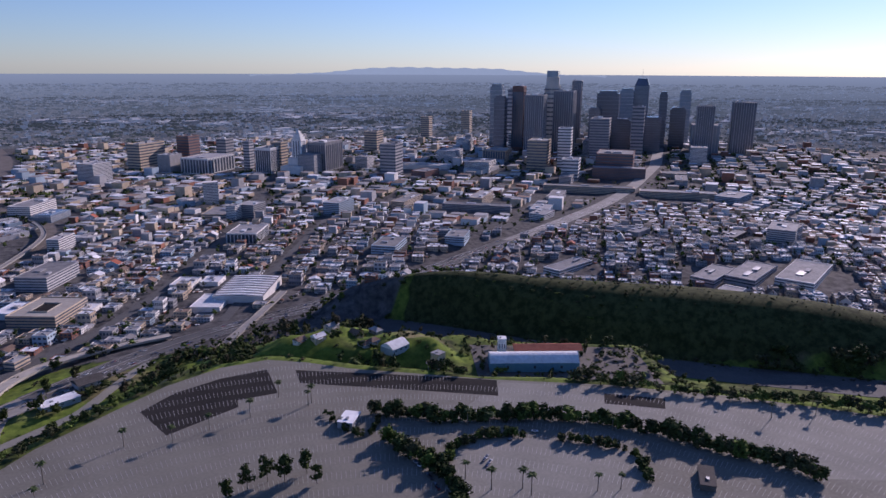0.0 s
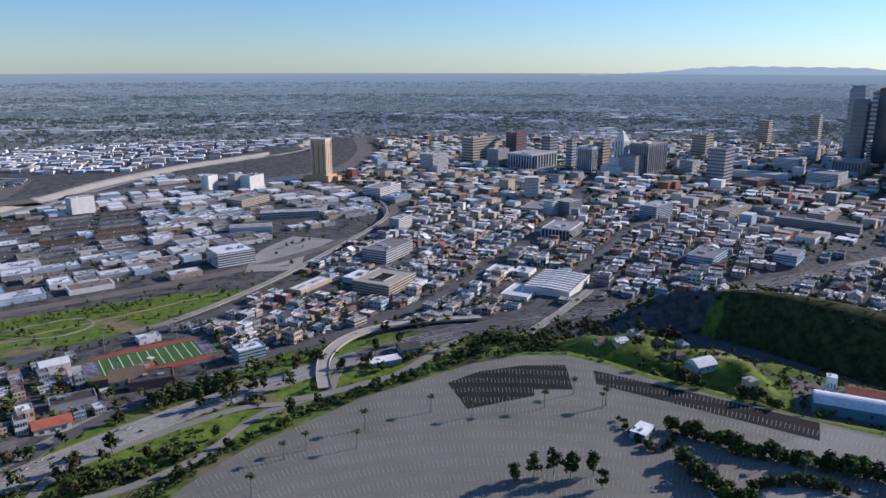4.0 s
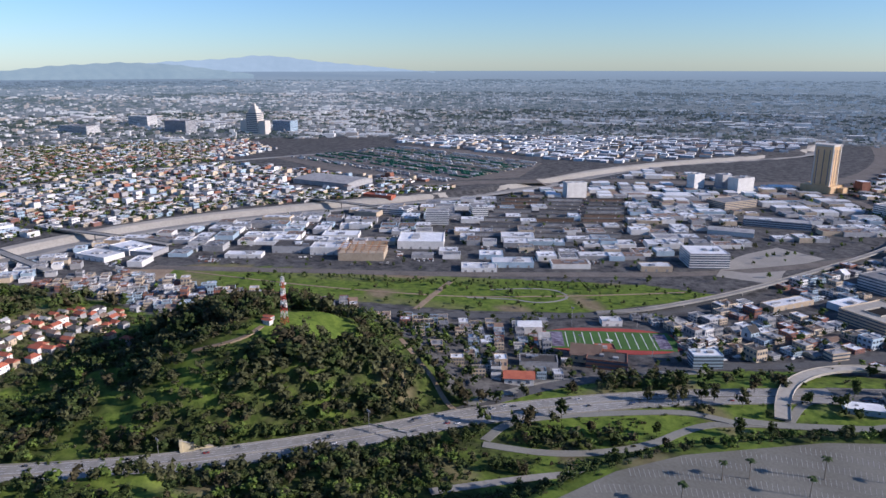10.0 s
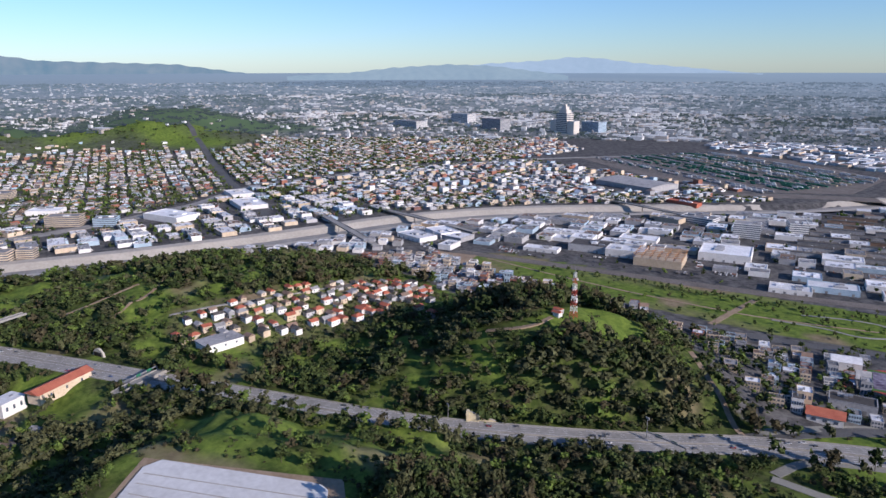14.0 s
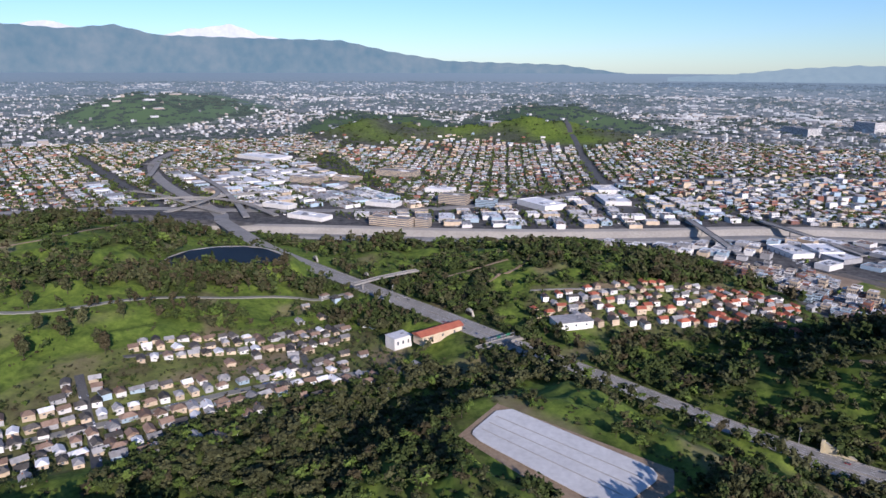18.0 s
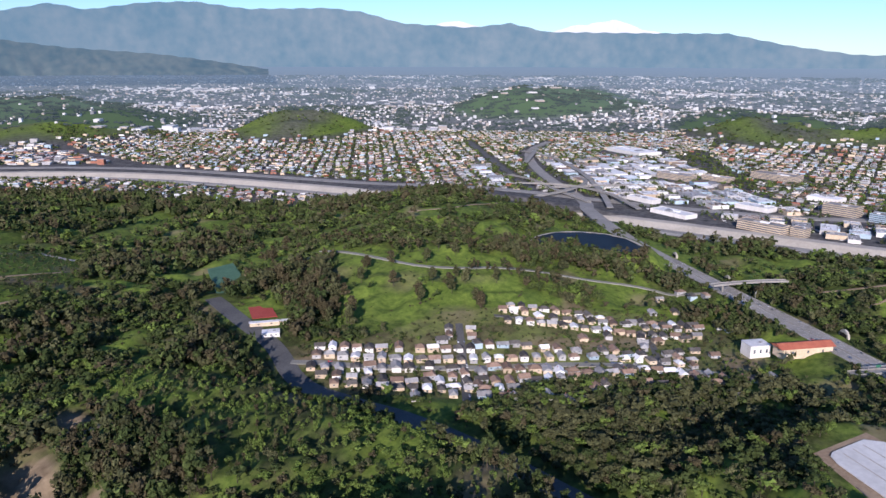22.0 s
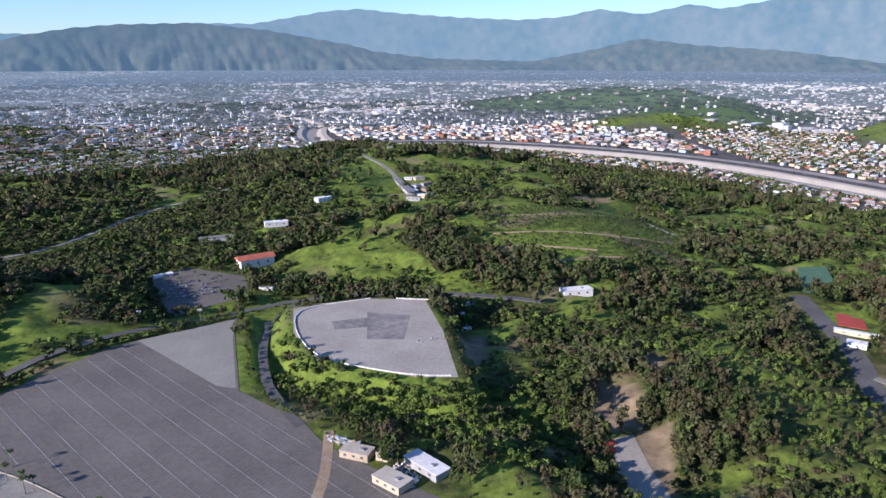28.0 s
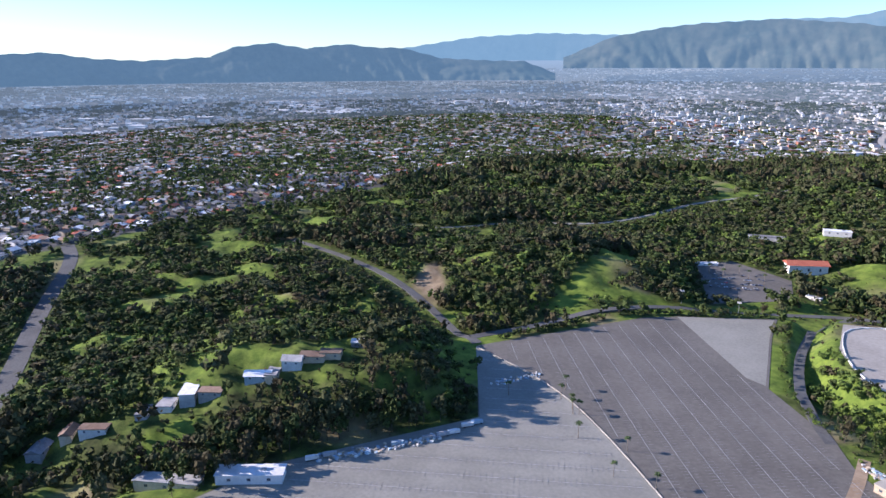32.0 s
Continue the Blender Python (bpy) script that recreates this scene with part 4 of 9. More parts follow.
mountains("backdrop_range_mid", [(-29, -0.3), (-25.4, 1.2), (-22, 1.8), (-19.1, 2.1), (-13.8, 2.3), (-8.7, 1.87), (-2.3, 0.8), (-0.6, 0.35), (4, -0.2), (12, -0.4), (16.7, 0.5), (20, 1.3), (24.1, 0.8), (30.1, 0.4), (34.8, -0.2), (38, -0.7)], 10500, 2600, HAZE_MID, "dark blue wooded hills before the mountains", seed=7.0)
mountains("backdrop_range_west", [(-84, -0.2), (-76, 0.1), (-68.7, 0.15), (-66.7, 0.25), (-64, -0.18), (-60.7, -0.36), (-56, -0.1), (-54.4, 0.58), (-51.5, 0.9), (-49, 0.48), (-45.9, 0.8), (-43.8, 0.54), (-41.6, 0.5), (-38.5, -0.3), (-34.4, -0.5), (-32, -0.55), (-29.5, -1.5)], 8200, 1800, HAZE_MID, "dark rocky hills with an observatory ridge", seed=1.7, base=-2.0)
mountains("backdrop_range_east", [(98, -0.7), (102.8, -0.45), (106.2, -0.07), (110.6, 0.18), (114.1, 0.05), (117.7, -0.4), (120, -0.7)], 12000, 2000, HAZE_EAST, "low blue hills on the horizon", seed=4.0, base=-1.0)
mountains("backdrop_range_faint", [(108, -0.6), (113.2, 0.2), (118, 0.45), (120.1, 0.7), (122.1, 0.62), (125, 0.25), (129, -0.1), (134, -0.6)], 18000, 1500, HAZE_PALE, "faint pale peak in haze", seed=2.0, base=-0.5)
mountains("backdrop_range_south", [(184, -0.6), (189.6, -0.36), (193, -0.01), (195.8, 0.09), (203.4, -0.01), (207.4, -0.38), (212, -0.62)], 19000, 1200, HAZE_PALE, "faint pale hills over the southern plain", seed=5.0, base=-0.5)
# the cloud's sunlit white is put in as emission over a dark base
CLOUD = haze_material("sunlit cloud", (0.12, 0.12, 0.12), (0.22, 0.22, 0.22), (0.52, 0.58, 0.62), 150)
mountains("backdrop_cloud", [(49.5, 2.2), (51, 2.75), (52.4, 3.0), (53.6, 2.75), (55.5, 2.2), (58, 1.9), (60.2, 2.2), (61.4, 2.6), (62.5, 2.68), (63.6, 2.86), (64.5, 3.02), (65.5, 2.8), (66.6, 2.3), (68.5, 2.0)], 60000, 900, CLOUD, "small white cloud bank behind the mountains", seed=6.0, base=1.5)
# ---- pads and pavements ----
profile_strip("river_channel", RIVER, [-62, -40, -20, 20, 40, 62], [9.5, 9.2, 0.5, 0.5, 9.2, 9.5], [CONCRETE_PALE, CONCRETE], [0, 0, 1, 0, 0], "pale concrete river channel with sloping banks", "river")
strip("ramp", [(388, -345), (335, -378), (295, -440), (285, -510), (259, -540), (227, -568)], 9, ASPHALT_PALE, "pale concrete slip road")
strip("ramp", [(392, -352), (402, -392), (373, -440), (320, -505), (296, -528), (262, -540)], 9, ASPHALT_PALE, "pale concrete slip road")
strip("slip_road", [(262, -545), (227, -568), (190, -600), (159, -622), (135, -688), (108, -730)], 11, ASPHALT_PALE, "grey slip road beside a parking lot")
strip("slip_road", [(227, -575), (231, -617), (223, -646), (183, -688), (150, -715)], 8, ASPHALT_PALE, "grey slip road looping under a bridge")
strip("frontage_road", [(449, -390), (436, -442), (424, -510), (378, -588), (330, -640)], 10, ASPHALT_PALE, "grey frontage road above the freeway")
strip("service_road", [(365, -262), (345, -300), (318, -350), (272, -410), (225, -470)], 8, CONCRETE, "pale service road beside the lot")
strip("avenue", [(449, -345), (432, -440), (395, -560), (339, -652), (274, -716), (235, -777), (150, -900), (60, -1150), (-20, -1400), (-140, -1750)], 15, ROAD, "grey town avenue")
strip("avenue", [(760, -470), (631, -591), (540, -690), (445, -798), (427, -935), (379, -1145), (327, -1292)], 17, ROAD, "wide grey street beside the park")
strip("avenue", [(183, -847), (87, -1063), (-8, -1383), (-100, -1700), (-201, -2260)], 14, ROAD, "grey town street")
strip("avenue", [(29, -843), (-124, -1220), (-260, -1560)], 14, ROAD, "grey town street")
strip("avenue", [(3600, 30), (2969, -35), (2271, -71), (1600, -120)], 22, ROAD, "long straight avenue")
strip("avenue", [(2300, 1740), (1843, 1300), (1615, 1073), (1480, 940)], 20, ROAD, "long straight avenue")
strip("canyon_road", [(380, 560), (416, 508), (477, 446), (520, 405), (578, 354), (635, 292), (662, 235)], 9, ASPHALT_PALE, "narrow grey canyon road")
strip("side_street", [(552, 484), (487, 428), (432, 385)], 8, ROAD, "short side street lined with cars")
strip("side_street", [(716, 332), (637, 287)], 7, ROAD, "short side street")
strip("side_street", [(600, 470), (660, 415), (708, 353), (770, 288)], 6, ROAD, "upper canyon street")
strip("park_road", [(640, 800), (623, 640), (654, 576), (731, 536), (826, 475), (885, 400), (880, 320)], 7, ASPHALT_PALE, "pale park road across a meadow")
strip("canyon_drive", DRIVE, 20, ROAD, "shaded road along the canyon")
strip("academy_road", [(-420, 480), (-378, 582), (-331, 640), (-270, 700), (-215, 763), (-150, 800), (-78, 800), (0, 782), (60, 764), (115, 745)], 9, ROAD, "grey park road behind the lot")
strip("hill_road", [(-407, 470), (-473, 512), (-559, 553), (-624, 578), (-722, 607), (-850, 640)], 9, ROAD, "grey hill road")
strip("valley_drive", [(-640, 150), (-718, 205), (-806, 256), (-896, 312), (-1037, 413), (-1110, 440)], 18, ROAD, "wide shaded valley drive")
strip("crest_road", [(-820, 740), (-697, 822), (-655, 917), (-533, 986), (-482, 1088), (-450, 1212), (-336, 1356), (-208, 1535), (-120, 1720)], 8, ASPHALT_PALE, "pale park road along the hillside")
strip("crest_road", [(-17, 1280), (-34, 1417), (-94, 1640), (-80, 1800)], 9, ASPHALT_PALE, "pale park road on the crest")
strip("lane", [(-152, 795), (-176, 746), (-176, 640), (-160, 547), (-137, 492), (-124, 470)], 8, ROAD, "grey lane between lawns")
strip("dirt_track", [(-104, 462), (-103, 415), (-107, 380), (-120, 340)], 7, DIRT, "worn dirt track over the asphalt", 0.36, "path")
strip("valley_road", VALLEY, 44, ROAD, "wide shaded grey valley road", 0.3)
for _line in ([(94, 1002), (160, 1002), (229, 1019), (363, 1092)], [(89, 923), (175, 924), (253, 925), (346, 947)], [(60, 876), (121, 881), (166, 873), (218, 870)], [(140, 832), (206, 850), (254, 858)]):
    strip("terrace_path", _line, 4.0, DIRT, "pale terrace path on a hillside", 0.3, "path")
strip("hill_path", [(420, 930), (400, 1000), (370, 1090)], 5, CONCRETE, "pale hill path", 0.3, "path")
strip("ridge_path", [(842, 806), (891, 754), (960, 765), (1044, 782), (1130, 810)], 6, DIRT, "pale path along a green ridge", 0.3, "path")
strip("hill_path", [(971, 206), (981, 158), (1001, 115)], 5, DIRT, "pale hill path", 0.3, "path")
strip("hill_path", [(883, 78), (884, 20), (892, -50), (934, -126)], 4, CONCRETE, "pale lane above red-roofed houses", 0.3, "path")
strip("mast_track", [(625, -215), (607, -233), (598, -255), (604, -275)], 5, DIRT, "pale track up to a radio mast", 0.3, "path")
strip("mast_track", [(561, -410), (530, -398), (506, -389), (481, -384), (447, -374)], 5, DIRT, "pale track round a green hill", 0.3, "path")
strip("hill_path", [(1130, 130), (1060, 60), (960, 100), (900, 140)], 4, DIRT, "pale hill path", 0.3, "path")
strip("park_path", [(1100, -430), (900, -520), (780, -590), (690, -650), (560, -790), (480, -890)], 4, DIRT, "winding gravel park path", 0.3, "path")
strip("park_path", [(700, -560), (730, -620), (760, -690)], 9, DIRT, "bare gravel park crossing", 0.3, "path")
strip("park_path", [(690, -650), (640, -690), (600, -700), (580, -750), (620, -770), (660, -740), (690, -700)], 4, CONCRETE, "curved pale park path", 0.3, "path")
strip("freeway_east", [(1800, 20), (1560, 300), (1500, 600), (1470, 820), (1370, 1150), (1260, 1500), (1080, 2110), (700, 2520), (250, 2760), (-100, 2720)], 34, CONCRETE, "pale concrete freeway beside the river", 0.5, step=25)
strip("freeway_east", [(1800, 20), (2026, -122), (2142, -402), (2269, -789), (2260, -1300), (2100, -1900)], 30, CONCRETE, "pale concrete freeway", 0.5, step=25)
strip("freeway_east", [(1337, 725), (1446, 779), (1748, 1085), (2150, 1381), (2500, 1480)], 30, CONCRETE, "pale concrete freeway", 0.6, step=25)
strip("freeway_downtown", [(-1410, -1921), (-1700, -2300), (-2050, -2800)], 40, CONCRETE, "pale concrete freeway into downtown", 0.5, step=25)
strip("rail_bed", [(1160, -400), (913, -610), (786, -715), (650, -848), (525, -970), (420, -1120), (330, -1330), (330, -1600), (520, -1850)], 24, BALLAST, "brown ballast rail bed", 0.3, "railway")
strip("rail_bed", [(1450, -1250), (1300, -1500), (1050, -1750), (800, -1900), (600, -2150), (650, -2700), (800, -3200)], 60, BALLAST, "brown ballast rail bed", 0.3, "railway", step=20)
YARD = [(84, 378), (92, 430), (103, 468), (120, 472), (116, 430), (116, 382)]
flat_sheet("service_yard", YARD, 129.6, GRAVEL, "pale service yard between wooded slopes", "yard")
flat_sheet("reservoir_apron", [(512, 92), (437, -30), (412, -26), (372, 10), (395, 48), (458, 116)], 150.2, DIRT, "bare earth rim round a reservoir", "apron")
dirt_lot = strip("gravel_lot", [(440, -1010), (470, -1120), (440, -1240)], 90, GRAVEL, "wide empty gravel lot", 0.25, "lot")
strip("dirt_lot", [(1170, -330), (1100, -400)], 60, DIRT, "bare dirt lot", 0.25, "lot")
flat_sheet("fire_yard", [(-175, -470), (-330, -420), (-350, -500), (-200, -560)], 143.5, ASPHALT_LOT, "asphalt yard beside a training hall", "yard")
# ---- buildings with their parts ----
_cache = {}


def unit(key, mat, make):
    """A mesh kept for sharing between alike pieces."""
    k = (key, mat.name)
    if k not in _cache:
        bm = bmesh.new()
        make(bm)
        me = bpy.data.meshes.new(key)
        bm.to_mesh(me)
        bm.free()
        me.materials.append(mat)
        _cache[k] = me
    return _cache[k]


def cube(bm):
    slab(bm, 0, 0, 0, 1, 1, 1)


def rim(bm):
    for x, y, w, d in ((0, .49, 1, .02), (0, -.49, 1, .02), (.49, 0, .02, .96), (-.49, 0, .02, .96)):
        slab(bm, x, y, 0, w, d, 1)


def drum(bm):
    bmesh.ops.create_cone(bm, cap_ends=True, segments=24, radius1=.5, radius2=.5, depth=1, matrix=Matrix.Translation((0, 0, .5)))


def vault(bm):
    n = 10
    rows = []
    for x in (-.5, .5):
        rows.append([bm.verts.new((x, -.52 + 1.04 * i / n, math.sin(math.pi * i / n))) for i in range(n + 1)])
    for i in range(n):
        bm.faces.new((rows[0][i], rows[1][i], rows[1][i + 1], rows[0][i + 1]))
    bm.faces.new(rows[0])
    bm.faces.new(rows[1][::-1])
    bmesh.ops.recalc_face_normals(bm, faces=bm.faces)


def pitch(bm):
    a = [bm.verts.new(p) for p in ((-.55, -.58, 0), (.55, -.58, 0), (.55, .58, 0), (-.55, .58, 0), (-.55, 0, 1), (.55, 0, 1))]
    for q in ((0, 1, 5, 4), (2, 3, 4, 5), (0, 4, 3), (1, 2, 5), (0, 3, 2, 1)):
        bm.faces.new([a[i] for i in q])


def hip(bm):
    a = [bm.verts.new(p) for p in ((-.56, -.57, 0), (.56, -.57, 0), (.56, .57, 0), (-.56, .57, 0), (-.2, 0, 1), (.2, 0, 1))]
    for q in ((0, 1, 5, 4), (2, 3, 4, 5), (0, 4, 3), (1, 2, 5), (0, 3, 2, 1)):
        bm.faces.new([a[i] for i in q])


def put(name, key, mat, make, parent, x, y, z, w, d, h, label=""):
    ob = share(name, unit(key, mat, make), parent, Matrix.Translation((x, y, z)) @ Matrix.Diagonal((w, d, h, 1)))
    if label:
        tagged(ob, label)
    return ob


def block(name, style, x, y, w, d, h, turn, wall, roof, floors, label, category, group=""):
    """A building: body, floors of glazing or piers, roof, parapet and roof units."""
    keep(x, y, 0.55 * math.hypot(w, d))
    dist = math.hypot(x - CENTRE.x, y - CENTRE.y)
    s = 1.0
    if dist > NEAR:
        s = float(np.hypot(far(x, y, 0)[0] - CENTRE.x, far(x, y, 0)[1] - CENTRE.y)) / dist
    z = float(height(x, y))
    px, py, pz = (float(v) for v in far(x, y, z))
    ob = thing(name, px, py, pz, turn, label, category, group)
    ob.scale = (s, s, s)
    rng = random.Random(int(x * 13 + y * 7))
    dark = wall in (GLASS_DARK, GLASS_BLUE)
    body = put("wall", "wall", wall, drum if style == "drum" else cube, ob, 0, 0, -4, w, d, h + 4)
    if style in ("band", "step", "drum", "court"):
        fh = h / max(floors, 1)
        glass = WALL_WHITE if wall is GLASS_DARK else GLASS_DARK
        for i in range(floors):
            put("window_band", "band", glass, drum if style == "drum" else cube, body, 0, 0, 0, 1, 1, 1).matrix_basis = Matrix.Translation((0, 0, (4 + fh * (i + .42)) / (h + 4))) @ Matrix.Diagonal((1 + .3 / w, 1 + .3 / d, fh * .42 / (h + 4), 1))
    elif style == "glass":
        for i in range(max(3, floors)):
            put("mullion", "mullion", GLASS_BLUE if wall is GLASS_DARK else WALL_GREY, cube, ob, 0, 0, h * (i + 1) / (max(3, floors) + 1), w + .3, d + .3, max(.5, h * .006))
        put("crown", "crown", wall, cube, ob, 0, 0, h - .2, w * .8, d * .8, h * .04 + 1)
    elif style == "rib":
        pier = WALL_GREY if dark else wall
        if not dark:
            put("glazing", "glazing", GLASS_DARK, cube, ob, 0, 0, h * .06, w + .16, d + .16, h * .86)
        for a, span, off in ((0, w, d), (1, d, w)):
            k = max(4, min(9, int(span / 7)))
            for i in range(k + 1):
                q = -span / 2 + span * i / k
                for side in (-1, 1):
                    u, v = (q, side * off / 2) if a == 0 else (side * off / 2, q)
                    put("pier", "pier", pier, cube, ob, u, v, 0, max(.7, span * .022), max(.7, span * .022), h)
    if style == "step":
        for k, (f, g) in enumerate(((.7, .16), (.45, .14), (.22, .12))):
            put("setback", "setback", wall, cube, ob, 0, 0, h + h * (.0, .16, .30)[k] - .1, w * f, d * f, h * g)
        for q in (-.8, .8):
            put("wing", "wing", wall, cube, ob, q * w, 0, -4, w * .7, d * .8, h * .62 + 4)
    elif style == "arch":
        put("roof", "vault", roof, vault, ob, 0, 0, h, w, d, max(2.5, h * .35))
    elif style == "gable":
        put("roof", "pitch", roof, pitch, ob, 0, 0, h - .05, w, d, max(3, d * .28))
        for q in (-.3, 0, .3):
            for side in (-1, 1):
                put("window", "window", GLASS_DARK, cube, ob, q * w, side * d / 2, h * .35, w * .12, .3, h * .35)
    elif style == "saw":
        put("roof", "roof", ROOF_GREY, cube, ob, 0, 0, h, w * .98, d * .98, .3)
        for i in range(9):
            put("roof_ridge", "pitch", roof, pitch, ob, -w * .44 + w * .11 * i, 0, h + .3, w * .045, d * .8, 1.6).matrix_basis @= Matrix.Rotation(0, 4, "Z")
    elif style == "court":
        put("roof", "roof", roof, cube, ob, 0, 0, h, w * .985, d * .985, .25)
        put("roof_court", "court", ASPHALT_DARK, cube, ob, w * .05, 0, h + .25, w * .42, d * .34, .12)
        put("court_rim", "rim", roof, rim, ob, w * .05, 0, h + .25, w * .45, d * .37, 1.6)
        put("parapet", "rim", wall, rim, ob, 0, 0, h, w, d, 1.3)
    elif style == "frame":
        for i in range(7):
            for j in range(6):
                put("timber_post", "post", TIMBER, cube, ob, -w / 2 + w * i / 6, -d / 2 + d * j / 5, h, .5, .5, 5)
        for i in range(7):
            put("timber_beam", "post", TIMBER, cube, ob, -w / 2 + w * i / 6, 0, h + 5, .5, d, .6)
        for j in range(6):
            put("timber_beam", "post", TIMBER, cube, ob, 0, -d / 2 + d * j / 5, h + 5.6, w, .5, .6)
    if style in ("band", "plain", "rib", "glass"):
        if style != "glass":
            put("roof", "roof", roof, cube, ob, 0, 0, h, w * .96, d * .96, .15)
            put("parapet", "rim", wall if not dark else WALL_GREY, rim, ob, 0, 0, h - .1, w, d, 1.1 if h < 60 else 2.5)
        for i in range(2 if style != "plain" else 3):
            uw, ud = rng.uniform(.08, .22) * w, rng.uniform(.1, .25) * d
            put("roof_unit", "unit", rng.choice((WALL_GREY, STEEL, ROOF_WHITE)), cube, ob, rng.uniform(-.3, .3) * w, rng.uniform(-.3, .3) * d, h + .1, uw, ud, rng.uniform(1.4, 3.2) if h < 60 else rng.uniform(4, 8))
    if style == "plain" and dist < 1500:
        for i in range(min(5, max(2, int(w / 14)))):
            for side in (-1, 1):
                put("loading_door", "door", ROOF_GREY, cube, ob, -w / 2 + w * (i + .5) / min(5, max(2, int(w / 14))), side * d / 2, 0, 3.6, .3, min(4, h * .55))
    return ob


TIMBER = material("raw orange timber", (0.42, 0.19, 0.07), (0.55, 0.28, 0.12), 1, 8, 0.8)

keep(450, -642, 78)
block("office_tower", "glass", -1068, -2463, 57, 46, 235, 53, GLASS_BLUE, ROOF_GREY, 14, "pale blue-grey glass office tower", "tower")
block("office_tower", "glass", -1018, -2321, 48, 39, 200, 53, GLASS_DARK, ROOF_GREY, 14, "dark mirrored glass office tower", "tower")
block("office_tower", "band", -1202, -2621, 36, 29, 218, 53, WALL_GREY, ROOF_GREY, 14, "slim grey banded office tower", "tower")
block("office_tower", "rib", -1121, -2383, 52, 41, 236, 53, GRANITE_RED, ROOF_GREY, 9, "brown granite office tower with flat top", "tower")
block("office_tower", "rib", -1132, -2266, 82, 66, 210, 53, GLASS_DARK, ROOF_GREY, 9, "broad dark office tower with flat top", "tower")
block("office_tower", "rib", -1281, -2323, 90, 72, 220, 53, GLASS_DARK, ROOF_GREY, 9, "dark ribbed office tower with flat top", "tower")
block("office_tower", "rib", -1434, -2501, 45, 36, 252, 53, GLASS_DARK, ROOF_GREY, 9, "slim dark office tower", "tower")
block("office_tower", "band", -1082, -1953, 45, 41, 130, 53, WALL_WHITE, ROOF_GREY, 14, "slim white apartment tower", "tower")
block("office_tower", "band", -999, -1971, 89, 62, 93, 53, WALL_TAN, ROOF_GREY, 10, "brown banded office block with deep ledges", "tower")
block("office_tower", "glass", -1515, -2392, 103, 83, 211, 53, GLASS_DARK, ROOF_GREY, 14, "dark stepped glass office tower", "tower")
block("office_tower", "band", -1499, -2163, 52, 42, 175, 53, WALL_GREY, ROOF_GREY, 14, "pale grey banded office tower", "tower")
block("office_tower", "glass", -1745, -2355, 39, 31, 214, 53, GLASS_DARK, ROOF_GREY, 14, "slim dark office tower", "tower")
# distance haze on the two hazy towers is put into their pale blue glazing
block("office_tower", "glass", -1965, -2501, 58, 46, 220, 53, GLASS_BLUE, ROOF_GREY, 14, "hazy blue glass tower", "tower")
block("office_tower", "glass", -1740, -2604, 73, 58, 217, 53, GLASS_BLUE, ROOF_GREY, 14, "hazy blue glass tower", "tower")
block("office_tower", "rib", -1809, -2178, 77, 62, 180, 53, GLASS_DARK, ROOF_GREY, 9, "dark office tower beside the freeway", "tower")
block("office_tower", "rib", -1977, -2164, 98, 79, 196, 53, GLASS_DARK, ROOF_GREY, 9, "broad dark office tower west of the freeway", "tower")
block("office_tower", "rib", -1838, -2208, 125, 100, 108, 53, GLASS_BLUE, ROOF_GREY, 9, "blue-grey ribbed office tower beside the freeway", "tower")
block("office_building", "band", -1595, -1937, 68, 54, 59, 53, WALL_WHITE, ROOF_GREY, 14, "white mid-rise office block", "building")
block("office_tower", "band", -1334, -2152, 83, 67, 135, 53, WALL_GREY, ROOF_GREY, 14, "grey stepped office tower", "tower")
block("office_tower", "glass", -1483, -2235, 73, 59, 120, 53, GLASS_DARK, ROOF_GREY, 13, "dark glass mid-rise tower", "tower")
block("office_tower", "glass", -1421, -2334, 53, 43, 153, 53, GLASS_DARK, ROOF_GREY, 14, "dark glass mid-rise tower", "tower")
block("office_tower", "glass", -1628, -2255, 81, 64, 126, 53, GLASS_DARK, ROOF_GREY, 14, "dark glass mid-rise tower", "tower")
block("office_tower", "glass", -1822, -2359, 75, 60, 156, 53, GLASS_DARK, ROOF_GREY, 14, "dark glass mid-rise tower", "tower")
block("office_tower", "band", -993, -3106, 50, 40, 100, 53, WALL_TAN, ROOF_GREY, 11, "tan banded apartment tower", "tower")
block("office_tower", "band", -1292, -3357, 53, 43, 109, 53, WALL_TAN, ROOF_GREY, 12, "tan banded apartment tower", "tower")
block("office_building", "band", -931, -2452, 63, 50, 45, 53, WALL_WHITE, ROOF_GREY, 11, "white mid-rise office block", "building")
block("office_building", "band", -1154, -2436, 91, 73, 63, 53, WALL_WHITE, ROOF_GREY, 7, "white mid-rise office block", "building")
block("apartment_building", "band", -1010, -1783, 61, 49, 60, 53, WALL_WHITE, ROOF_GREY, 6, "white apartment block with balconies", "building")
block("pavilion", "rib", -947, -2183, 98, 78, 37, 53, WALL_TAN, ROOF_GREY, 9, "low concert pavilion ringed by columns", "building")
block("office_building", "band", -814, -2013, 99, 79, 31, 53, WALL_WHITE, ROOF_GREY, 8, "low white civic block", "building")
block("office_building", "band", -1210, -1854, 138, 111, 63, 53, GRANITE_RED, ROOF_GREY, 7, "low dark red office block", "building")
block("office_building", "band", -1352, -2225, 83, 66, 49, 53, WALL_GREY, ROOF_GREY, 12, "grey mid-rise office block", "building")
block("office_building", "band", -807, -2278, 88, 70, 32, 53, WALL_WHITE, ROOF_GREY, 8, "low white museum block", "building")
block("office_building", "band", -968, -909, 60, 26, 29, 30, WALL_GREY, ROOF_GREY, 7, "grey mid-rise office with glazed floors", "building")
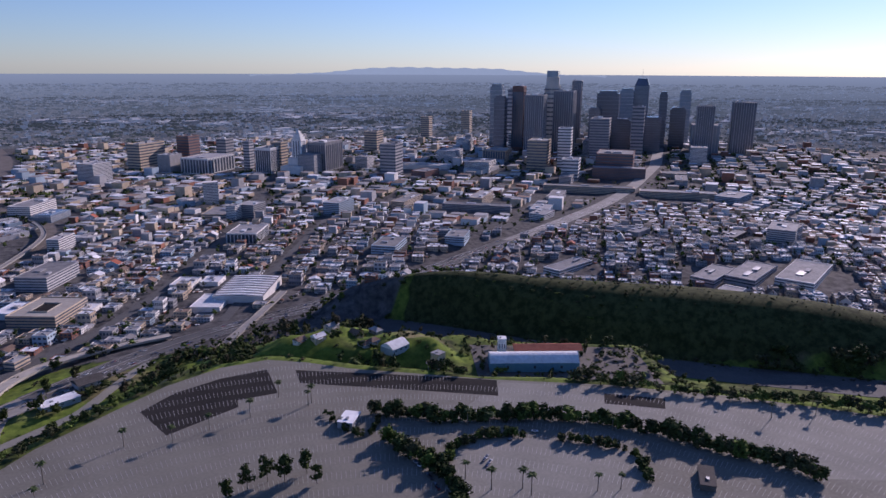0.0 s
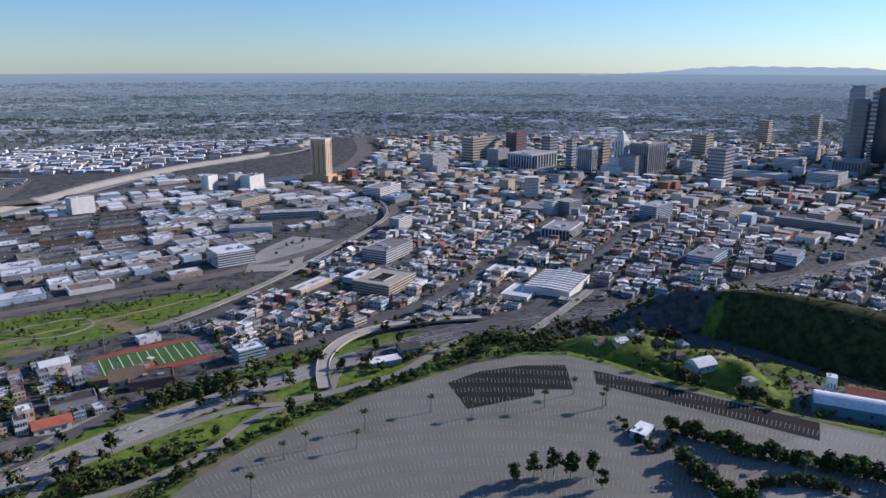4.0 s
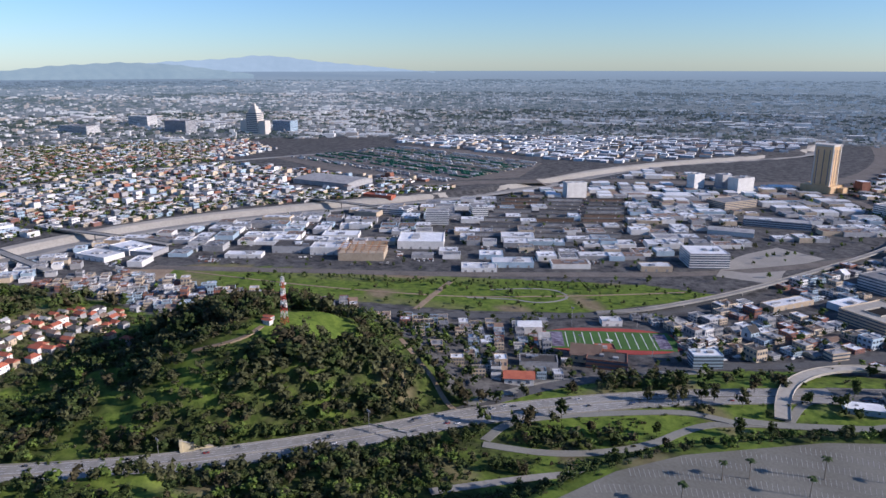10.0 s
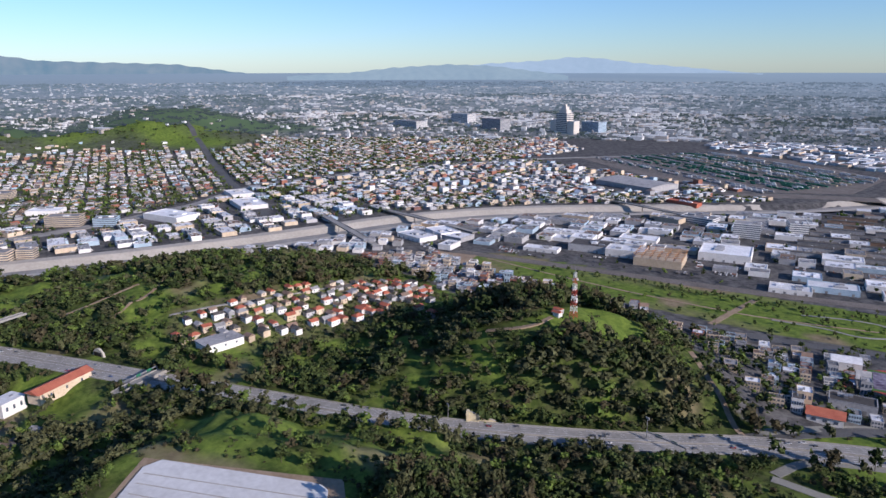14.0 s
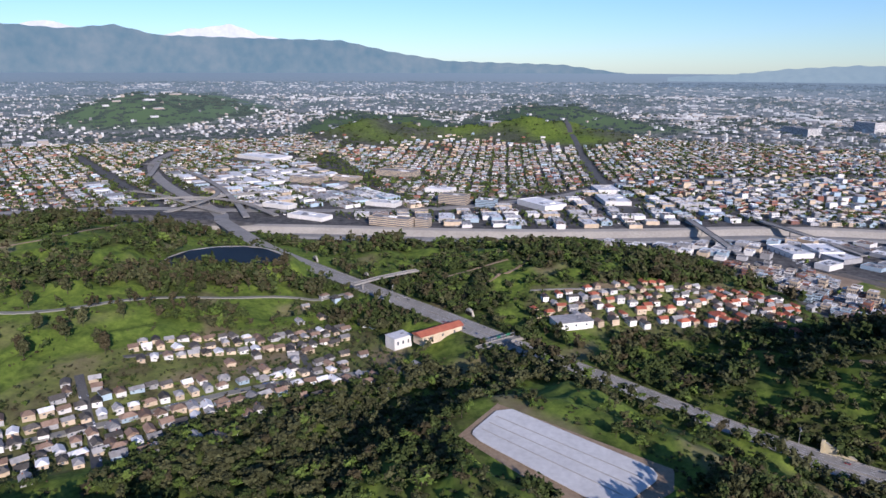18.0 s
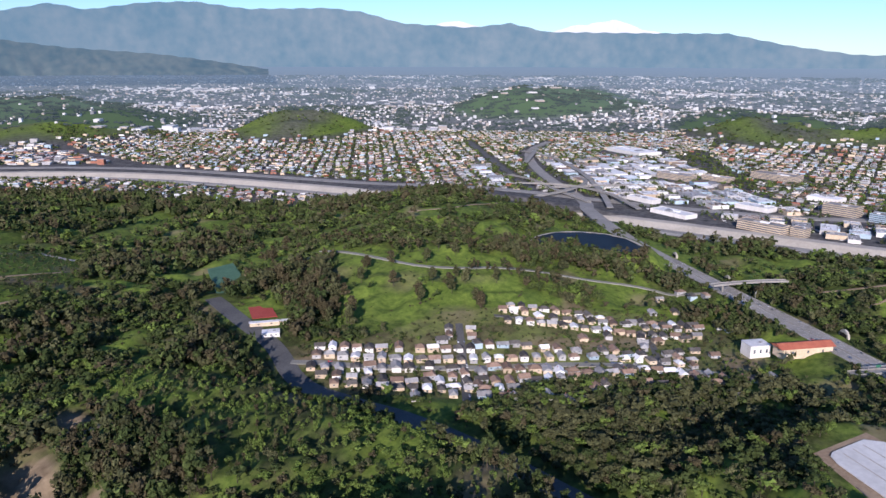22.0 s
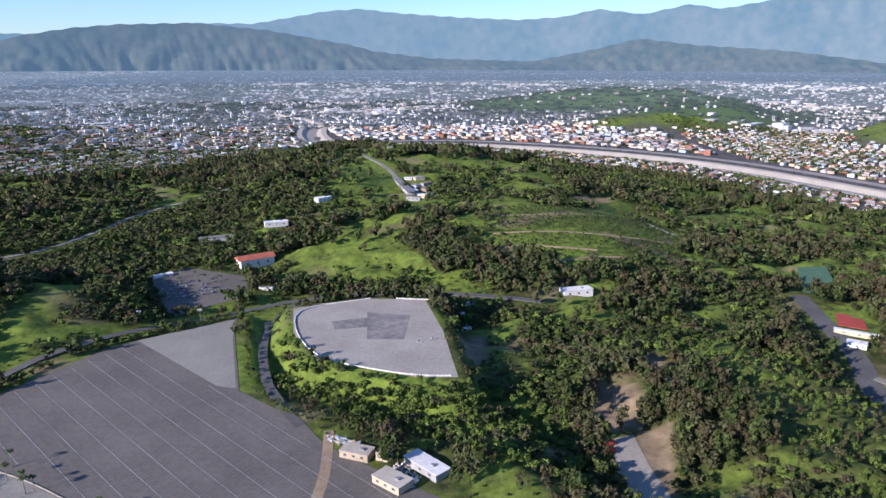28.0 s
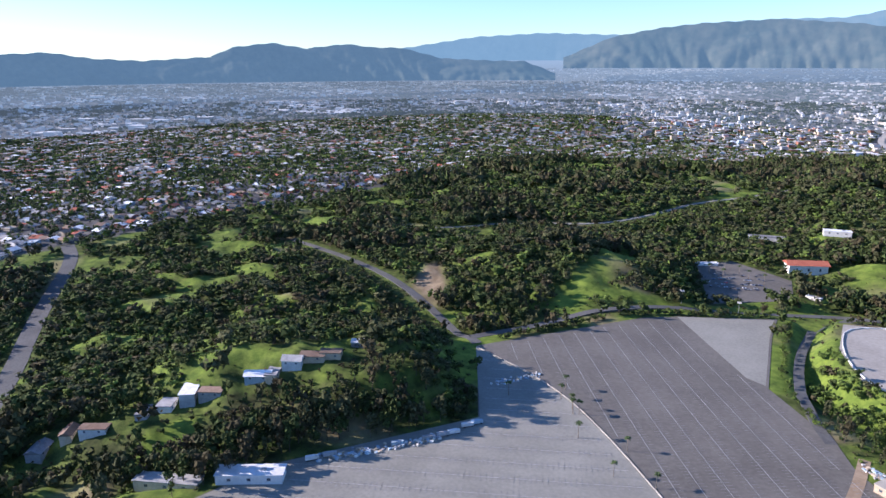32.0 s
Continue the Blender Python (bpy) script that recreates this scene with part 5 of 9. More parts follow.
block("office_building", "band", -691, -1352, 74, 44, 16, 53, WALL_BLUE, ROOF_GREY, 4, "pale blue low office block", "building")
block("apartment_building", "band", -609, -1514, 112, 34, 24, 53, WALL_TAN, ROOF_GREY, 6, "long tan apartment block", "building")
block("apartment_building", "band", -812, -1505, 112, 34, 16, 53, WALL_GREY, ROOF_GREY, 4, "long grey apartment block", "building")
block("apartment_building", "band", -976, -1741, 112, 34, 23, 53, WALL_GREY, ROOF_GREY, 6, "long grey apartment block", "building")
block("apartment_building", "band", -1268, -1604, 112, 34, 20, 53, WALL_GREY, ROOF_GREY, 5, "long grey apartment block beside the freeway", "building")
block("hall", "plain", -724, -1027, 52, 24, 10, 30, WALL_GREY, ROOF_GREY, 3, "wide low hall with pale roof", "building")
block("apartment_building", "band", -487, -868, 86, 30, 8, 25, WALL_WHITE, ROOF_GREY, 2, "white terrace of flats on the ridge", "building")
block("apartment_building", "band", -500, -712, 100, 16, 8, 28, WALL_WHITE, ROOF_GREY, 2, "white terrace of flats on the ridge", "building")
block("apartment_building", "band", -667, -755, 88, 35, 8, 30, WALL_GREY, ROOF_GREY, 2, "grey terrace of flats on the ridge", "building")
block("apartment_building", "band", -725, -741, 107, 43, 9, 30, WALL_GREY, ROOF_GREY, 2, "grey terrace of flats on the ridge", "building")
block("apartment_building", "band", -803, -717, 130, 52, 8, 32, WALL_WHITE, ROOF_GREY, 2, "white terrace of flats on the ridge", "building")
block("office_building", "band", 319, -2180, 72, 57, 55, 53, WALL_WHITE, ROOF_GREY, 14, "white mid-rise terminal annex building", "building")
block("office_building", "plain", 119, -2319, 59, 47, 57, 53, WALL_GREY, ROOF_GREY, 14, "pale windowless civic block", "building")
block("office_tower", "band", 61, -2523, 60, 48, 94, 53, GRANITE_RED, ROOF_GREY, 10, "dark brown office tower", "tower")
block("office_building", "rib", 5, -2309, 139, 97, 48, 53, WALL_WHITE, ROOF_GREY, 9, "wide civic block ringed by white columns", "building")
block("apartment_tower", "drum", 15, -1726, 35, 28, 54, 0, WALL_WHITE, ROOF_GREY, 14, "white round-cornered apartment tower", "tower")
block("office_building", "band", -121, -2292, 27, 22, 92, 53, WALL_GREY, ROOF_GREY, 10, "grey office tower in a town block", "building")
block("house", "rib", -176, -2215, 67, 53, 79, 53, WALL_WHITE, ROOF_GREY, 8, "pale stone courthouse with steps at its base", "building")
block("office_building", "rib", -356, -2219, 122, 61, 91, 53, WALL_GREY, ROOF_GREY, 10, "wide dark civic office block", "building")
block("office_building", "band", -303, -2165, 80, 56, 59, 53, WALL_GREY, ROOF_GREY, 14, "grey civic office block", "building")
block("office_building", "band", -477, -2189, 52, 42, 41, 53, GLASS_DARK, ROOF_GREY, 10, "dark civic office block", "building")
block("office_building", "band", -624, -2649, 66, 53, 77, 53, WALL_TAN, ROOF_GREY, 8, "tan civic office tower", "building")
block("office_building", "band", -523, -2022, 63, 50, 96, 53, WALL_GREY, ROOF_GREY, 10, "grey civic office block", "building")
block("office_building", "band", -213, -2234, 42, 34, 92, 53, WALL_TAN, ROOF_GREY, 10, "tan civic office block", "building")
block("office_building", "band", -56, -2446, 46, 37, 88, 53, WALL_GREY, ROOF_GREY, 9, "grey mid-rise block in a town block", "building")
block("office_building", "band", 192, -2444, 121, 49, 82, 53, WALL_TAN, ROOF_GREY, 9, "tan mid-rise block in a town block", "building")
block("school", "band", -258, -1519, 79, 39, 29, 53, WALL_BLUE, ROOF_GREY, 7, "pale low school block", "building")
block("apartment_building", "band", -66, -1544, 51, 41, 29, 53, WALL_GREY, ROOF_GREY, 7, "grey apartment block in a town block", "building")
block("apartment_building", "band", -28, -1527, 29, 23, 30, 53, WALL_WHITE, ROOF_GREY, 8, "white apartment block in a town block", "building")
block("office_building", "band", 398, -1719, 102, 51, 26, 69, WALL_WHITE, ROOF_GREY, 6, "long white low office block", "building")
block("office_building", "glass", 352, -1648, 78, 47, 14, 69, GLASS_BLUE, ROOF_GREY, 4, "low blue-green glass office block", "building")
block("office_building", "band", 286, -1346, 55, 22, 24, 69, WALL_WHITE, ROOF_GREY, 6, "white mid-rise office block", "building")
block("apartment_building", "band", 272, -1123, 90, 49, 21, 69, WALL_GREY, ROOF_GREY, 5, "grey and brick apartment block", "building")
block("market_hall", "court", 243, -942, 79, 64, 16, 69, WALL_TAN, CONCRETE_PALE, 4, "pale market hall with a sunken roof court", "building")
block("hall", "plain", 288, -978, 50, 35, 8, 69, WALL_BLUE, ROOF_WHITE, 2, "dark blue low hall beside the market", "building")
block("office_building", "rib", -40, -1315, 80, 56, 19, 69, WALL_WHITE, ROOF_GREY, 5, "low office ringed by dark columns", "building")
block("office_building", "plain", 770, -1779, 56, 34, 38, 69, WALL_WHITE, ROOF_GREY, 10, "plain white hospital block", "building")
block("jail_block", "plain", 882, -1757, 35, 28, 38, 69, WALL_WHITE, ROOF_GREY, 10, "plain white jail tower", "building")
block("jail_block", "plain", 825, -1799, 34, 27, 38, 69, WALL_GREY, ROOF_GREY, 10, "grey jail block in a town block", "building")
block("apartment_building", "band", 530, -1054, 64, 57, 24, 43, GLASS_DARK, ROOF_WHITE, 6, "dark stepped apartment block with white balconies", "building")
block("transit_hall", "arch", 588, -1296, 84, 34, 9, 20, WALL_WHITE, ROOF_GREY, 2, "white curved-roof transit hall", "building")
block("parking_block", "band", 706, -1573, 98, 59, 16, 69, WALL_TAN, ROOF_GREY, 4, "tan parking block in a town block", "building")
block("market_hall", "saw", -13, -955, 101, 71, 13, 69, WALL_WHITE, ROOF_WHITE, 3, "wide white market hall with rows of roof ridges", "building")
block("bank", "plain", 39, -919, 58, 41, 6, 69, WALL_WHITE, ROOF_WHITE, 2, "low white corner bank", "building")
block("shop", "plain", 197, -958, 28, 23, 6, 69, WALL_WHITE, ROOF_WHITE, 2, "low white shop in a town block", "building")
block("shop", "plain", 34, -1035, 35, 28, 6, 69, WALL_WHITE, ROOF_WHITE, 2, "low white shop in a town block", "building")
block("shop", "plain", 73, -1035, 42, 33, 7, 69, WALL_WHITE, ROOF_WHITE, 2, "low white shop in a town block", "building")
block("office_building", "band", 1, -1582, 91, 54, 9, 69, WALL_TAN, ROOF_GREY, 2, "tan low office block", "building")
block("hall", "band", 551, -1431, 126, 38, 13, 20, WALL_GREY, ROOF_GREY, 3, "long grey depot hall", "building")
block("jail_block", "plain", 1031, -1410, 53, 26, 38, 60, WALL_WHITE, ROOF_GREY, 10, "white jail block beside the river", "building")
block("warehouse", "plain", 1228, -911, 54, 32, 10, 25, WALL_TAN, ROOF_GREY, 2, "tan brick warehouse in a town block", "building")
block("warehouse", "band", 1200, -965, 71, 36, 13, 25, WALL_WHITE, ROOF_GREY, 3, "pale pink warehouse in a town block", "building")
block("building_shell", "frame", 970, -689, 77, 62, 13, 43, WALL_TAN, ROOF_GREY, 3, "unfinished timber-framed building of orange lumber", "building")
block("hall", "plain", 960, -818, 83, 75, 13, 43, WALL_WHITE, ROOF_WHITE, 3, "white hall with pale roof", "building")
block("works_building", "band", 1065, -963, 48, 33, 27, 43, WALL_WHITE, ROOF_GREY, 7, "white works building in a town block", "building")
block("works_building", "band", 1059, -1084, 35, 55, 21, 50, WALL_WHITE, ROOF_GREY, 5, "long white works building", "building")
block("hall", "plain", 752, -827, 68, 34, 8, 43, WALL_BLUE, ROOF_WHITE, 2, "pale blue hall in a town block", "building")
block("hall", "plain", 810, -840, 41, 33, 7, 43, WALL_BLUE, ROOF_WHITE, 2, "pale blue hall in a town block", "building")
block("hall", "plain", 774, -769, 57, 34, 6, 43, WALL_WHITE, ROOF_WHITE, 2, "low cream hall in a town block", "building")
block("hall", "plain", 571, -967, 50, 25, 8, 43, WALL_TAN, ROOF_WHITE, 2, "low cream hall beside the tracks", "building")
block("warehouse", "arch", 1639, -1120, 190, 113, 13, 15, WALL_GREY, ROOF_GREY, 3, "huge grey shed roof beside the rail yard", "building")
block("shed", "plain", 1383, -1073, 80, 24, 6, 20, ROOF_RED, ROOF_RED, 2, "long shed with orange-red roof", "building")
block("hall", "plain", 1031, -665, 66, 40, 13, 43, WALL_WHITE, ROOF_WHITE, 3, "low hall with pale roof", "building")
block("hall", "plain", 1087, -630, 75, 45, 12, 43, WALL_GREY, ROOF_DARK, 3, "dark ribbed hall in a town block", "building")
block("hall", "plain", 1111, -749, 69, 41, 7, 43, WALL_WHITE, ROOF_WHITE, 2, "low hall with white roof", "building")
block("loft_building", "band", 1389, 378, 92, 28, 17, 75, WALL_TAN, ROOF_GREY, 4, "long cream loft building beside the river", "building")
block("loft_building", "band", 1390, 312, 28, 22, 15, 75, WALL_TAN, ROOF_GREY, 4, "cream loft building beside the river", "building")
block("works_building", "band", 1654, 285, 69, 34, 21, 75, WALL_TAN, ROOF_GREY, 5, "yellow-cream works building in a town block", "building")
block("works_building", "band", 1625, 204, 45, 32, 16, 75, WALL_BLUE, ROOF_GREY, 4, "pale blue works building", "building")
block("hall", "plain", 1598, 445, 78, 39, 9, 75, WALL_WHITE, ROOF_WHITE, 2, "white and red depot hall", "building")
block("warehouse", "plain", 1643, 77, 105, 63, 12, 40, WALL_WHITE, ROOF_WHITE, 3, "wide white warehouse in a town block", "building")
block("shed", "plain", 1427, 567, 94, 37, 8, 70, WALL_WHITE, ROOF_WHITE, 2, "long white shed in a town block", "building")
block("hall", "plain", 1533, 677, 78, 31, 9, 70, WALL_WHITE, ROOF_WHITE, 2, "white and green works hall", "building")
block("apartment_building", "band", 1899, 734, 102, 41, 15, 75, WALL_TAN, ROOF_GREY, 4, "tan apartment block in a town block", "building")
block("apartment_building", "band", 1948, 636, 82, 33, 11, 75, WALL_TAN, ROOF_GREY, 3, "tan apartment block in a town block", "building")
block("apartment_building", "band", 2070, 514, 126, 50, 15, 75, WALL_TAN, ROOF_GREY, 4, "tan apartment block in a town block", "building")
block("shed", "plain", 2374, 1065, 190, 95, 11, 60, WALL_WHITE, ROOF_WHITE, 3, "huge white shed in a town block", "building")
block("store", "plain", 1888, -86, 81, 57, 9, 10, WALL_WHITE, ROOF_WHITE, 2, "white store in a town block", "building")
block("hall", "plain", 1737, -94, 105, 63, 9, 10, WALL_WHITE, ROOF_WHITE, 2, "white hall in a town block", "building")
block("hall", "plain", 1803, 342, 72, 43, 10, 75, WALL_WHITE, ROOF_WHITE, 2, "white arched hall in a town block", "building")
block("hospital", "step", 3109, -1748, 65, 52, 99, 20, STONE_TOWER, ROOF_GREY, 11, "stepped cream hospital tower", "building")
block("hospital", "band", 3105, -1913, 106, 64, 52, 20, WALL_BLUE, ROOF_GREY, 13, "pale blue hospital block", "building")
block("hospital", "band", 3415, -1514, 139, 70, 58, 20, WALL_GREY, ROOF_GREY, 14, "grey hospital block in a town block", "building")
block("hospital", "band", 3938, -1545, 140, 70, 52, 20, WALL_WHITE, ROOF_GREY, 13, "white hospital block in a town block", "building")
block("hospital", "band", 3749, -1157, 190, 75, 35, 20, WALL_WHITE, ROOF_GREY, 9, "long white hospital block", "building")
block("school", "plain", 2955, -984, 106, 53, 10, 4, WALL_TAN, ROOF_GREY, 2, "orange-tan school block in a town block", "building")
block("shed", "plain", 1292, -420, 62, 44, 10, 10, WALL_WHITE, ROOF_WHITE, 2, "white shed beside a bridge", "building")
block("shed", "plain", 1259, -429, 71, 43, 8, 30, WALL_GREY, ROOF_WHITE, 2, "grey shed with pale roof", "building")
block("shed", "plain", 1283, -364, 70, 42, 8, 20, WALL_WHITE, ROOF_WHITE, 2, "white shed with ribbed roof", "building")
block("shed", "plain", 1113, -543, 63, 25, 6, 43, WALL_WHITE, ROOF_WHITE, 2, "blue-white shed in a town block", "building")
block("hall", "plain", 438, -608, 22, 17, 6, 45, WALL_BRICK, ROOF_RED, 2, "red-roofed gate hall in a town block", "building")
block("school", "band", 342, -654, 32, 19, 15, 45, WALL_BLUE, ROOF_WHITE, 4, "pale blue school block with white roof", "building")
block("gymnasium", "arch", 542, -603, 30, 21, 10, 45, WALL_WHITE, ROOF_WHITE, 2, "white-roofed round gymnasium with red trim", "building")
block("school", "band", 417, -579, 43, 26, 10, 30, WALL_BRICK, ROOF_DARK, 2, "brick school chapel with dark pitched roof", "building")
block("chapel", "gable", 444, -579, 31, 28, 9, 30, WALL_TAN, ROOF_BROWN, 2, "chapel with a steep brown roof", "building")
block("house", "gable", 447, -465, 29, 17, 8, 40, WALL_WHITE, ROOF_RED, 2, "white house with red tile roof", "building")
block("hall", "plain", 481, -690, 25, 17, 6, 45, WALL_WHITE, ROOF_WHITE, 2, "small white hall beside the park", "building")
block("office_building", "plain", 463, -518, 40, 20, 9, 40, WALL_GREY, ROOF_DARK, 2, "low grey classroom block", "building")
block("shop", "plain", 354, -931, 76, 23, 6, 69, WALL_TAN, ROOF_WHITE, 2, "yellow shop row in a town block", "building")
block("apartment_building", "band", 247, -775, 23, 14, 9, 60, WALL_TAN, ROOF_GREY, 2, "tan apartment house in a town block", "building")
# ---- more blocks round the freeway and the ridge ----
block("apartment_building", "band", -946, -1574, 240, 34, 17, -33, WALL_TAN, ROOF_GREY, 4, "long tan apartment block beside a freeway", "building")
block("apartment_building", "band", -1125, -1434, 190, 38, 16, -33, WALL_TAN, ROOF_GREY, 4, "long tan apartment block with courtyards", "building")
block("apartment_building", "band", -568, -1439, 160, 30, 15, -33, WALL_GREY, ROOF_GREY, 4, "long grey apartment block with flat roof", "building")
block("apartment_building", "band", -440, -1578, 120, 34, 14, 50, WALL_TAN, ROOF_GREY, 4, "tan apartment block with flat roof", "building")
block("apartment_building", "band", -661, -1292, 59, 35, 15, 40, WALL_WHITE, ROOF_GREY, 4, "white four-storey block with window bands", "building")
block("civic_hall", "plain", -650, -2117, 192, 58, 14, -33, WALL_WHITE, ROOF_GREY, 4, "long white civic hall with flat roof", "building")
block("concert_hall", "rib", -951, -2185, 89, 71, 16, 40, WALL_GREY, ROOF_GREY, 4, "grey colonnaded concert hall block", "building")
block("concert_hall", "plain", -810, -1993, 124, 62, 12, 40, WALL_WHITE, ROOF_GREY, 3, "low white concert hall block", "building")
block("museum", "band", -616, -1974, 82, 49, 18, 40, WALL_BRICK, ROOF_GREY, 4, "brown stone museum block with tower", "building")
block("office_building", "band", -1232, -1352, 98, 59, 16, 30, WALL_BLUE, ROOF_GREY, 4, "blue-grey office block beside sports fields", "building")
block("hall", "plain", -732, -1075, 60, 24, 8, -33, WALL_WHITE, ROOF_GREY, 2, "wide pale flat-roofed hall below the freeway", "building")
block("office_building", "band", -950, -909, 77, 46, 30, 40, WALL_GREY, ROOF_GREY, 8, "dark grey office slab among houses", "building")
block("office_building", "band", -1151, -1745, 154, 46, 34, -33, GRANITE_RED, ROOF_GREY, 8, "broad brown office block beside the freeway", "building")
block("apartment_building", "band", -268, -1116, 73, 44, 13, 58, WALL_BLUE, ROOF_GREY, 3, "pale blue apartment block among houses", "building")
block("apartment_building", "band", -399, -1120, 60, 36, 12, 58, WALL_BLUE, ROOF_GREY, 3, "pale blue apartment block among houses", "building")
block("apartment_building", "band", -1352, -1717, 115, 57, 14, -33, WALL_TAN, ROOF_GREY, 4, "tan apartment block beside a freeway", "building")
block("school", "plain", -885, -957, 74, 24, 9, 30, ROOF_DARK, ROOF_GREY, 2, "low dark-walled school wing on a slope", "building")
block("apartment_building", "band", -570, -635, 145, 29, 8, 30, WALL_WHITE, ROOF_GREY, 2, "white terrace of flats on the ridge", "building")


def row_house(x, y, turn):
    """A long low barrack of flats with a dark roof and white stacks."""
    rng = random.Random(int(x + y))
    for q in (-30, 0, 30):
        keep(x + q * math.cos(radians(turn)), y + q * math.sin(radians(turn)), 13)
    ob = thing("row_house", x, y, float(height(x, y)), turn, "long low brick row of flats with a dark roof", "apartment building", "rows of flats")
    put("wall", "wall", ROOF_GREY if rng.random() < .6 else ROOF_BROWN, cube, ob, 0, 0, -1, 84, 10, 8)
    put("roof", "pitch", ROOF_DARK, pitch, ob, 0, 0, 6.9, 78, 10, 1.6)
    for q in (-26, 8):
        put("chimney", "chimney", WALL_WHITE, cube, ob, q, 0, 8, 2.2, 1.6, 1.6)


for _i in range(9):
    for _c in (-1, 0, 1):
        row_house(823 + 208 * (_i + .5) / 9 + _c * 76, -1005 - 368 * (_i + .5) / 9 + _c * 69, 42)


def round_tower():
    """The tallest tower: pale stone shafts that step back to a round glass crown."""
    x, y = -1328, -2510
    z = float(height(x, y))
    ob = thing("office_tower", x, y, z, 53, "pale stone skyscraper stepping back to a round crown", "tower")
    top = 405 - z
    put("wall", "wall", STONE_TOWER, cube, ob, 0, 0, -4, 56, 56, top * .45)
    put("shaft", "shaft", STONE_TOWER, drum, ob, 0, 0, 0, 60, 60, top * .80)
    put("shaft", "shaft", STONE_TOWER, drum, ob, 0, 0, top * .80 - 1, 52, 52, top * .12)
    put("crown", "crown", GLASS_BLUE, drum, ob, 0, 0, top * .92 - 1, 44, 44, top * .08)
    for i in range(12):
        put("window_band", "band", GLASS_DARK, drum, ob, 0, 0, top * (.08 + .06 * i), 60.4, 60.4, top * .022)
    for a in range(8):
        put("pier", "pier", STONE_TOWER, cube, ob, 30.2 * math.cos(a * .785), 30.2 * math.sin(a * .785), 0, 2, 2, top * .8)


def sail_tower():
    x, y = -1812, -2601
    z = float(height(x, y))
    ob = thing("office_tower", x, y, z, 53, "blue glass skyscraper with sloping crown and spire", "tower")
    top = 372 - z
    put("wall", "wall", GLASS_BLUE, cube, ob, 0, 0, -4, 46, 62, top * .9)
    bm = bmesh.new()
    slab(bm, 0, 0, top * .9 - 5, 46, 62, top * .12, 0, .62)
    part("crown", bm, GLASS_DARK, ob, "dark sloping glass crown")
    bm = bmesh.new()
    pipe(bm, (8, 0, top), (8, 0, top + 42), 1.4, .3)
    part("spire", bm, STEEL, ob)
    for i in range(12):
        put("mullion", "mullion", GLASS_DARK, cube, ob, 0, 0, top * (.05 + .07 * i), 46.4, 62.4, 1.2)


def city_hall():
    x, y = -268, -2193
    z = float(height(x, y))
    ob = thing("city_hall", x, y, z, 53, "white stone city hall tower with a stepped pyramid top", "tower")
    top = 221 - z
    put("wall", "wall", WALL_WHITE, cube, ob, 0, 0, -4, 120, 70, top * .22)
    put("wing", "wing", WALL_WHITE, cube, ob, 0, 0, top * .2, 62, 46, top * .16)
    put("shaft", "shaft", WALL_WHITE, cube, ob, 0, 0, top * .3, 33, 33, top * .5)
    for k, (f, a) in enumerate(((28, .80), (22, .85), (16, .90))):
        put("setback", "setback", WALL_WHITE, cube, ob, 0, 0, top * a - .3, f, f, top * .06)
    bm = bmesh.new()
    slab(bm, 0, 0, top * .955, 15, 15, top * .06, 0, .08)
    part("pyramid_roof", bm, WALL_WHITE, ob)
    for a in range(4):
        for i in (-1, 0, 1):
            u, v = (i * 9, (16.6 if a < 2 else -16.6)) if a % 2 == 0 else ((16.6 if a < 2 else -16.6), i * 9)
            put("window_band", "slot", GLASS_DARK, cube, ob, u, v, top * .34, 3 if a % 2 == 0 else .3, .3 if a % 2 == 0 else 3, top * .42)


def transit_tower():
    x, y = 619, -1935
    z = float(height(x, y))
    ob = thing("office_tower", x, y, z, -8, "tan brick and stone office tower standing alone", "tower")
    top = 212 - z
    put("wall", "wall", TOWER_TAN, cube, ob, 0, 0, -4, 44, 40, top + 1)
    put("podium", "podium", TOWER_TAN, cube, ob, 8, -4, -4, 78, 62, 22)
    put("podium", "podium", TOWER_TAN, cube, ob, -30, -22, -4, 34, 30, 17)
    put("crown", "crown", STONE_TOWER, cube, ob, 0, 0, top - 4, 46, 42, 5)
    for side in (-1, 1):
        for k in (-.33, 0, .33):
            put("window_strip", "strip", GLASS_DARK, cube, ob, k * 44, side * 20, 22, 2.4, .5, top - 34)
            put("window_strip", "strip", GLASS_DARK, cube, ob, side * 22, k * 40, 22, .5, 2.4, top - 34)
        put("pier", "pier", STONE_TOWER, cube, ob, side * 22, 20, 0, 3, 3, top)
        put("pier", "pier", STONE_TOWER, cube, ob, side * 22, -20, 0, 3, 3, top)


TOWER_TAN = material("warm tan stone", (0.50, 0.33, 0.17), (0.62, 0.43, 0.25), 3, 20, 0.8)
for _x, _y, _r in ((-1328, -2510, 60), (-1812, -2601, 60), (-268, -2193, 80), (619, -1935, 70)):
    keep(_x, _y, _r)
round_tower()
sail_tower()
city_hall()
transit_tower()


# ---- houses ----
HOUSE_LABELS = {"canyon": "small canyon house with a shingle roof among gardens", "row": "two-storey hillside house with a tile roof", "crest": "hillside house on stilts below a crest road", "south": "old house below the parking lot"}
WALLS = [WALL_WHITE, WALL_TAN, WALL_GREY, WALL_BLUE, WALL_TAN, WALL_GREY]
ROOFS = {"canyon": [ROOF_GREY, ROOF_DARK, ROOF_BROWN, ROOF_GREY, ROOF_DARK, ROOF_BROWN, ROOF_WHITE], "row": [ROOF_RED, ROOF_BROWN, ROOF_GREY, ROOF_RED, ROOF_DARK], "crest": [ROOF_WHITE, ROOF_GREY, ROOF_BROWN], "south": [ROOF_BROWN, ROOF_GREY, ROOF_WHITE]}
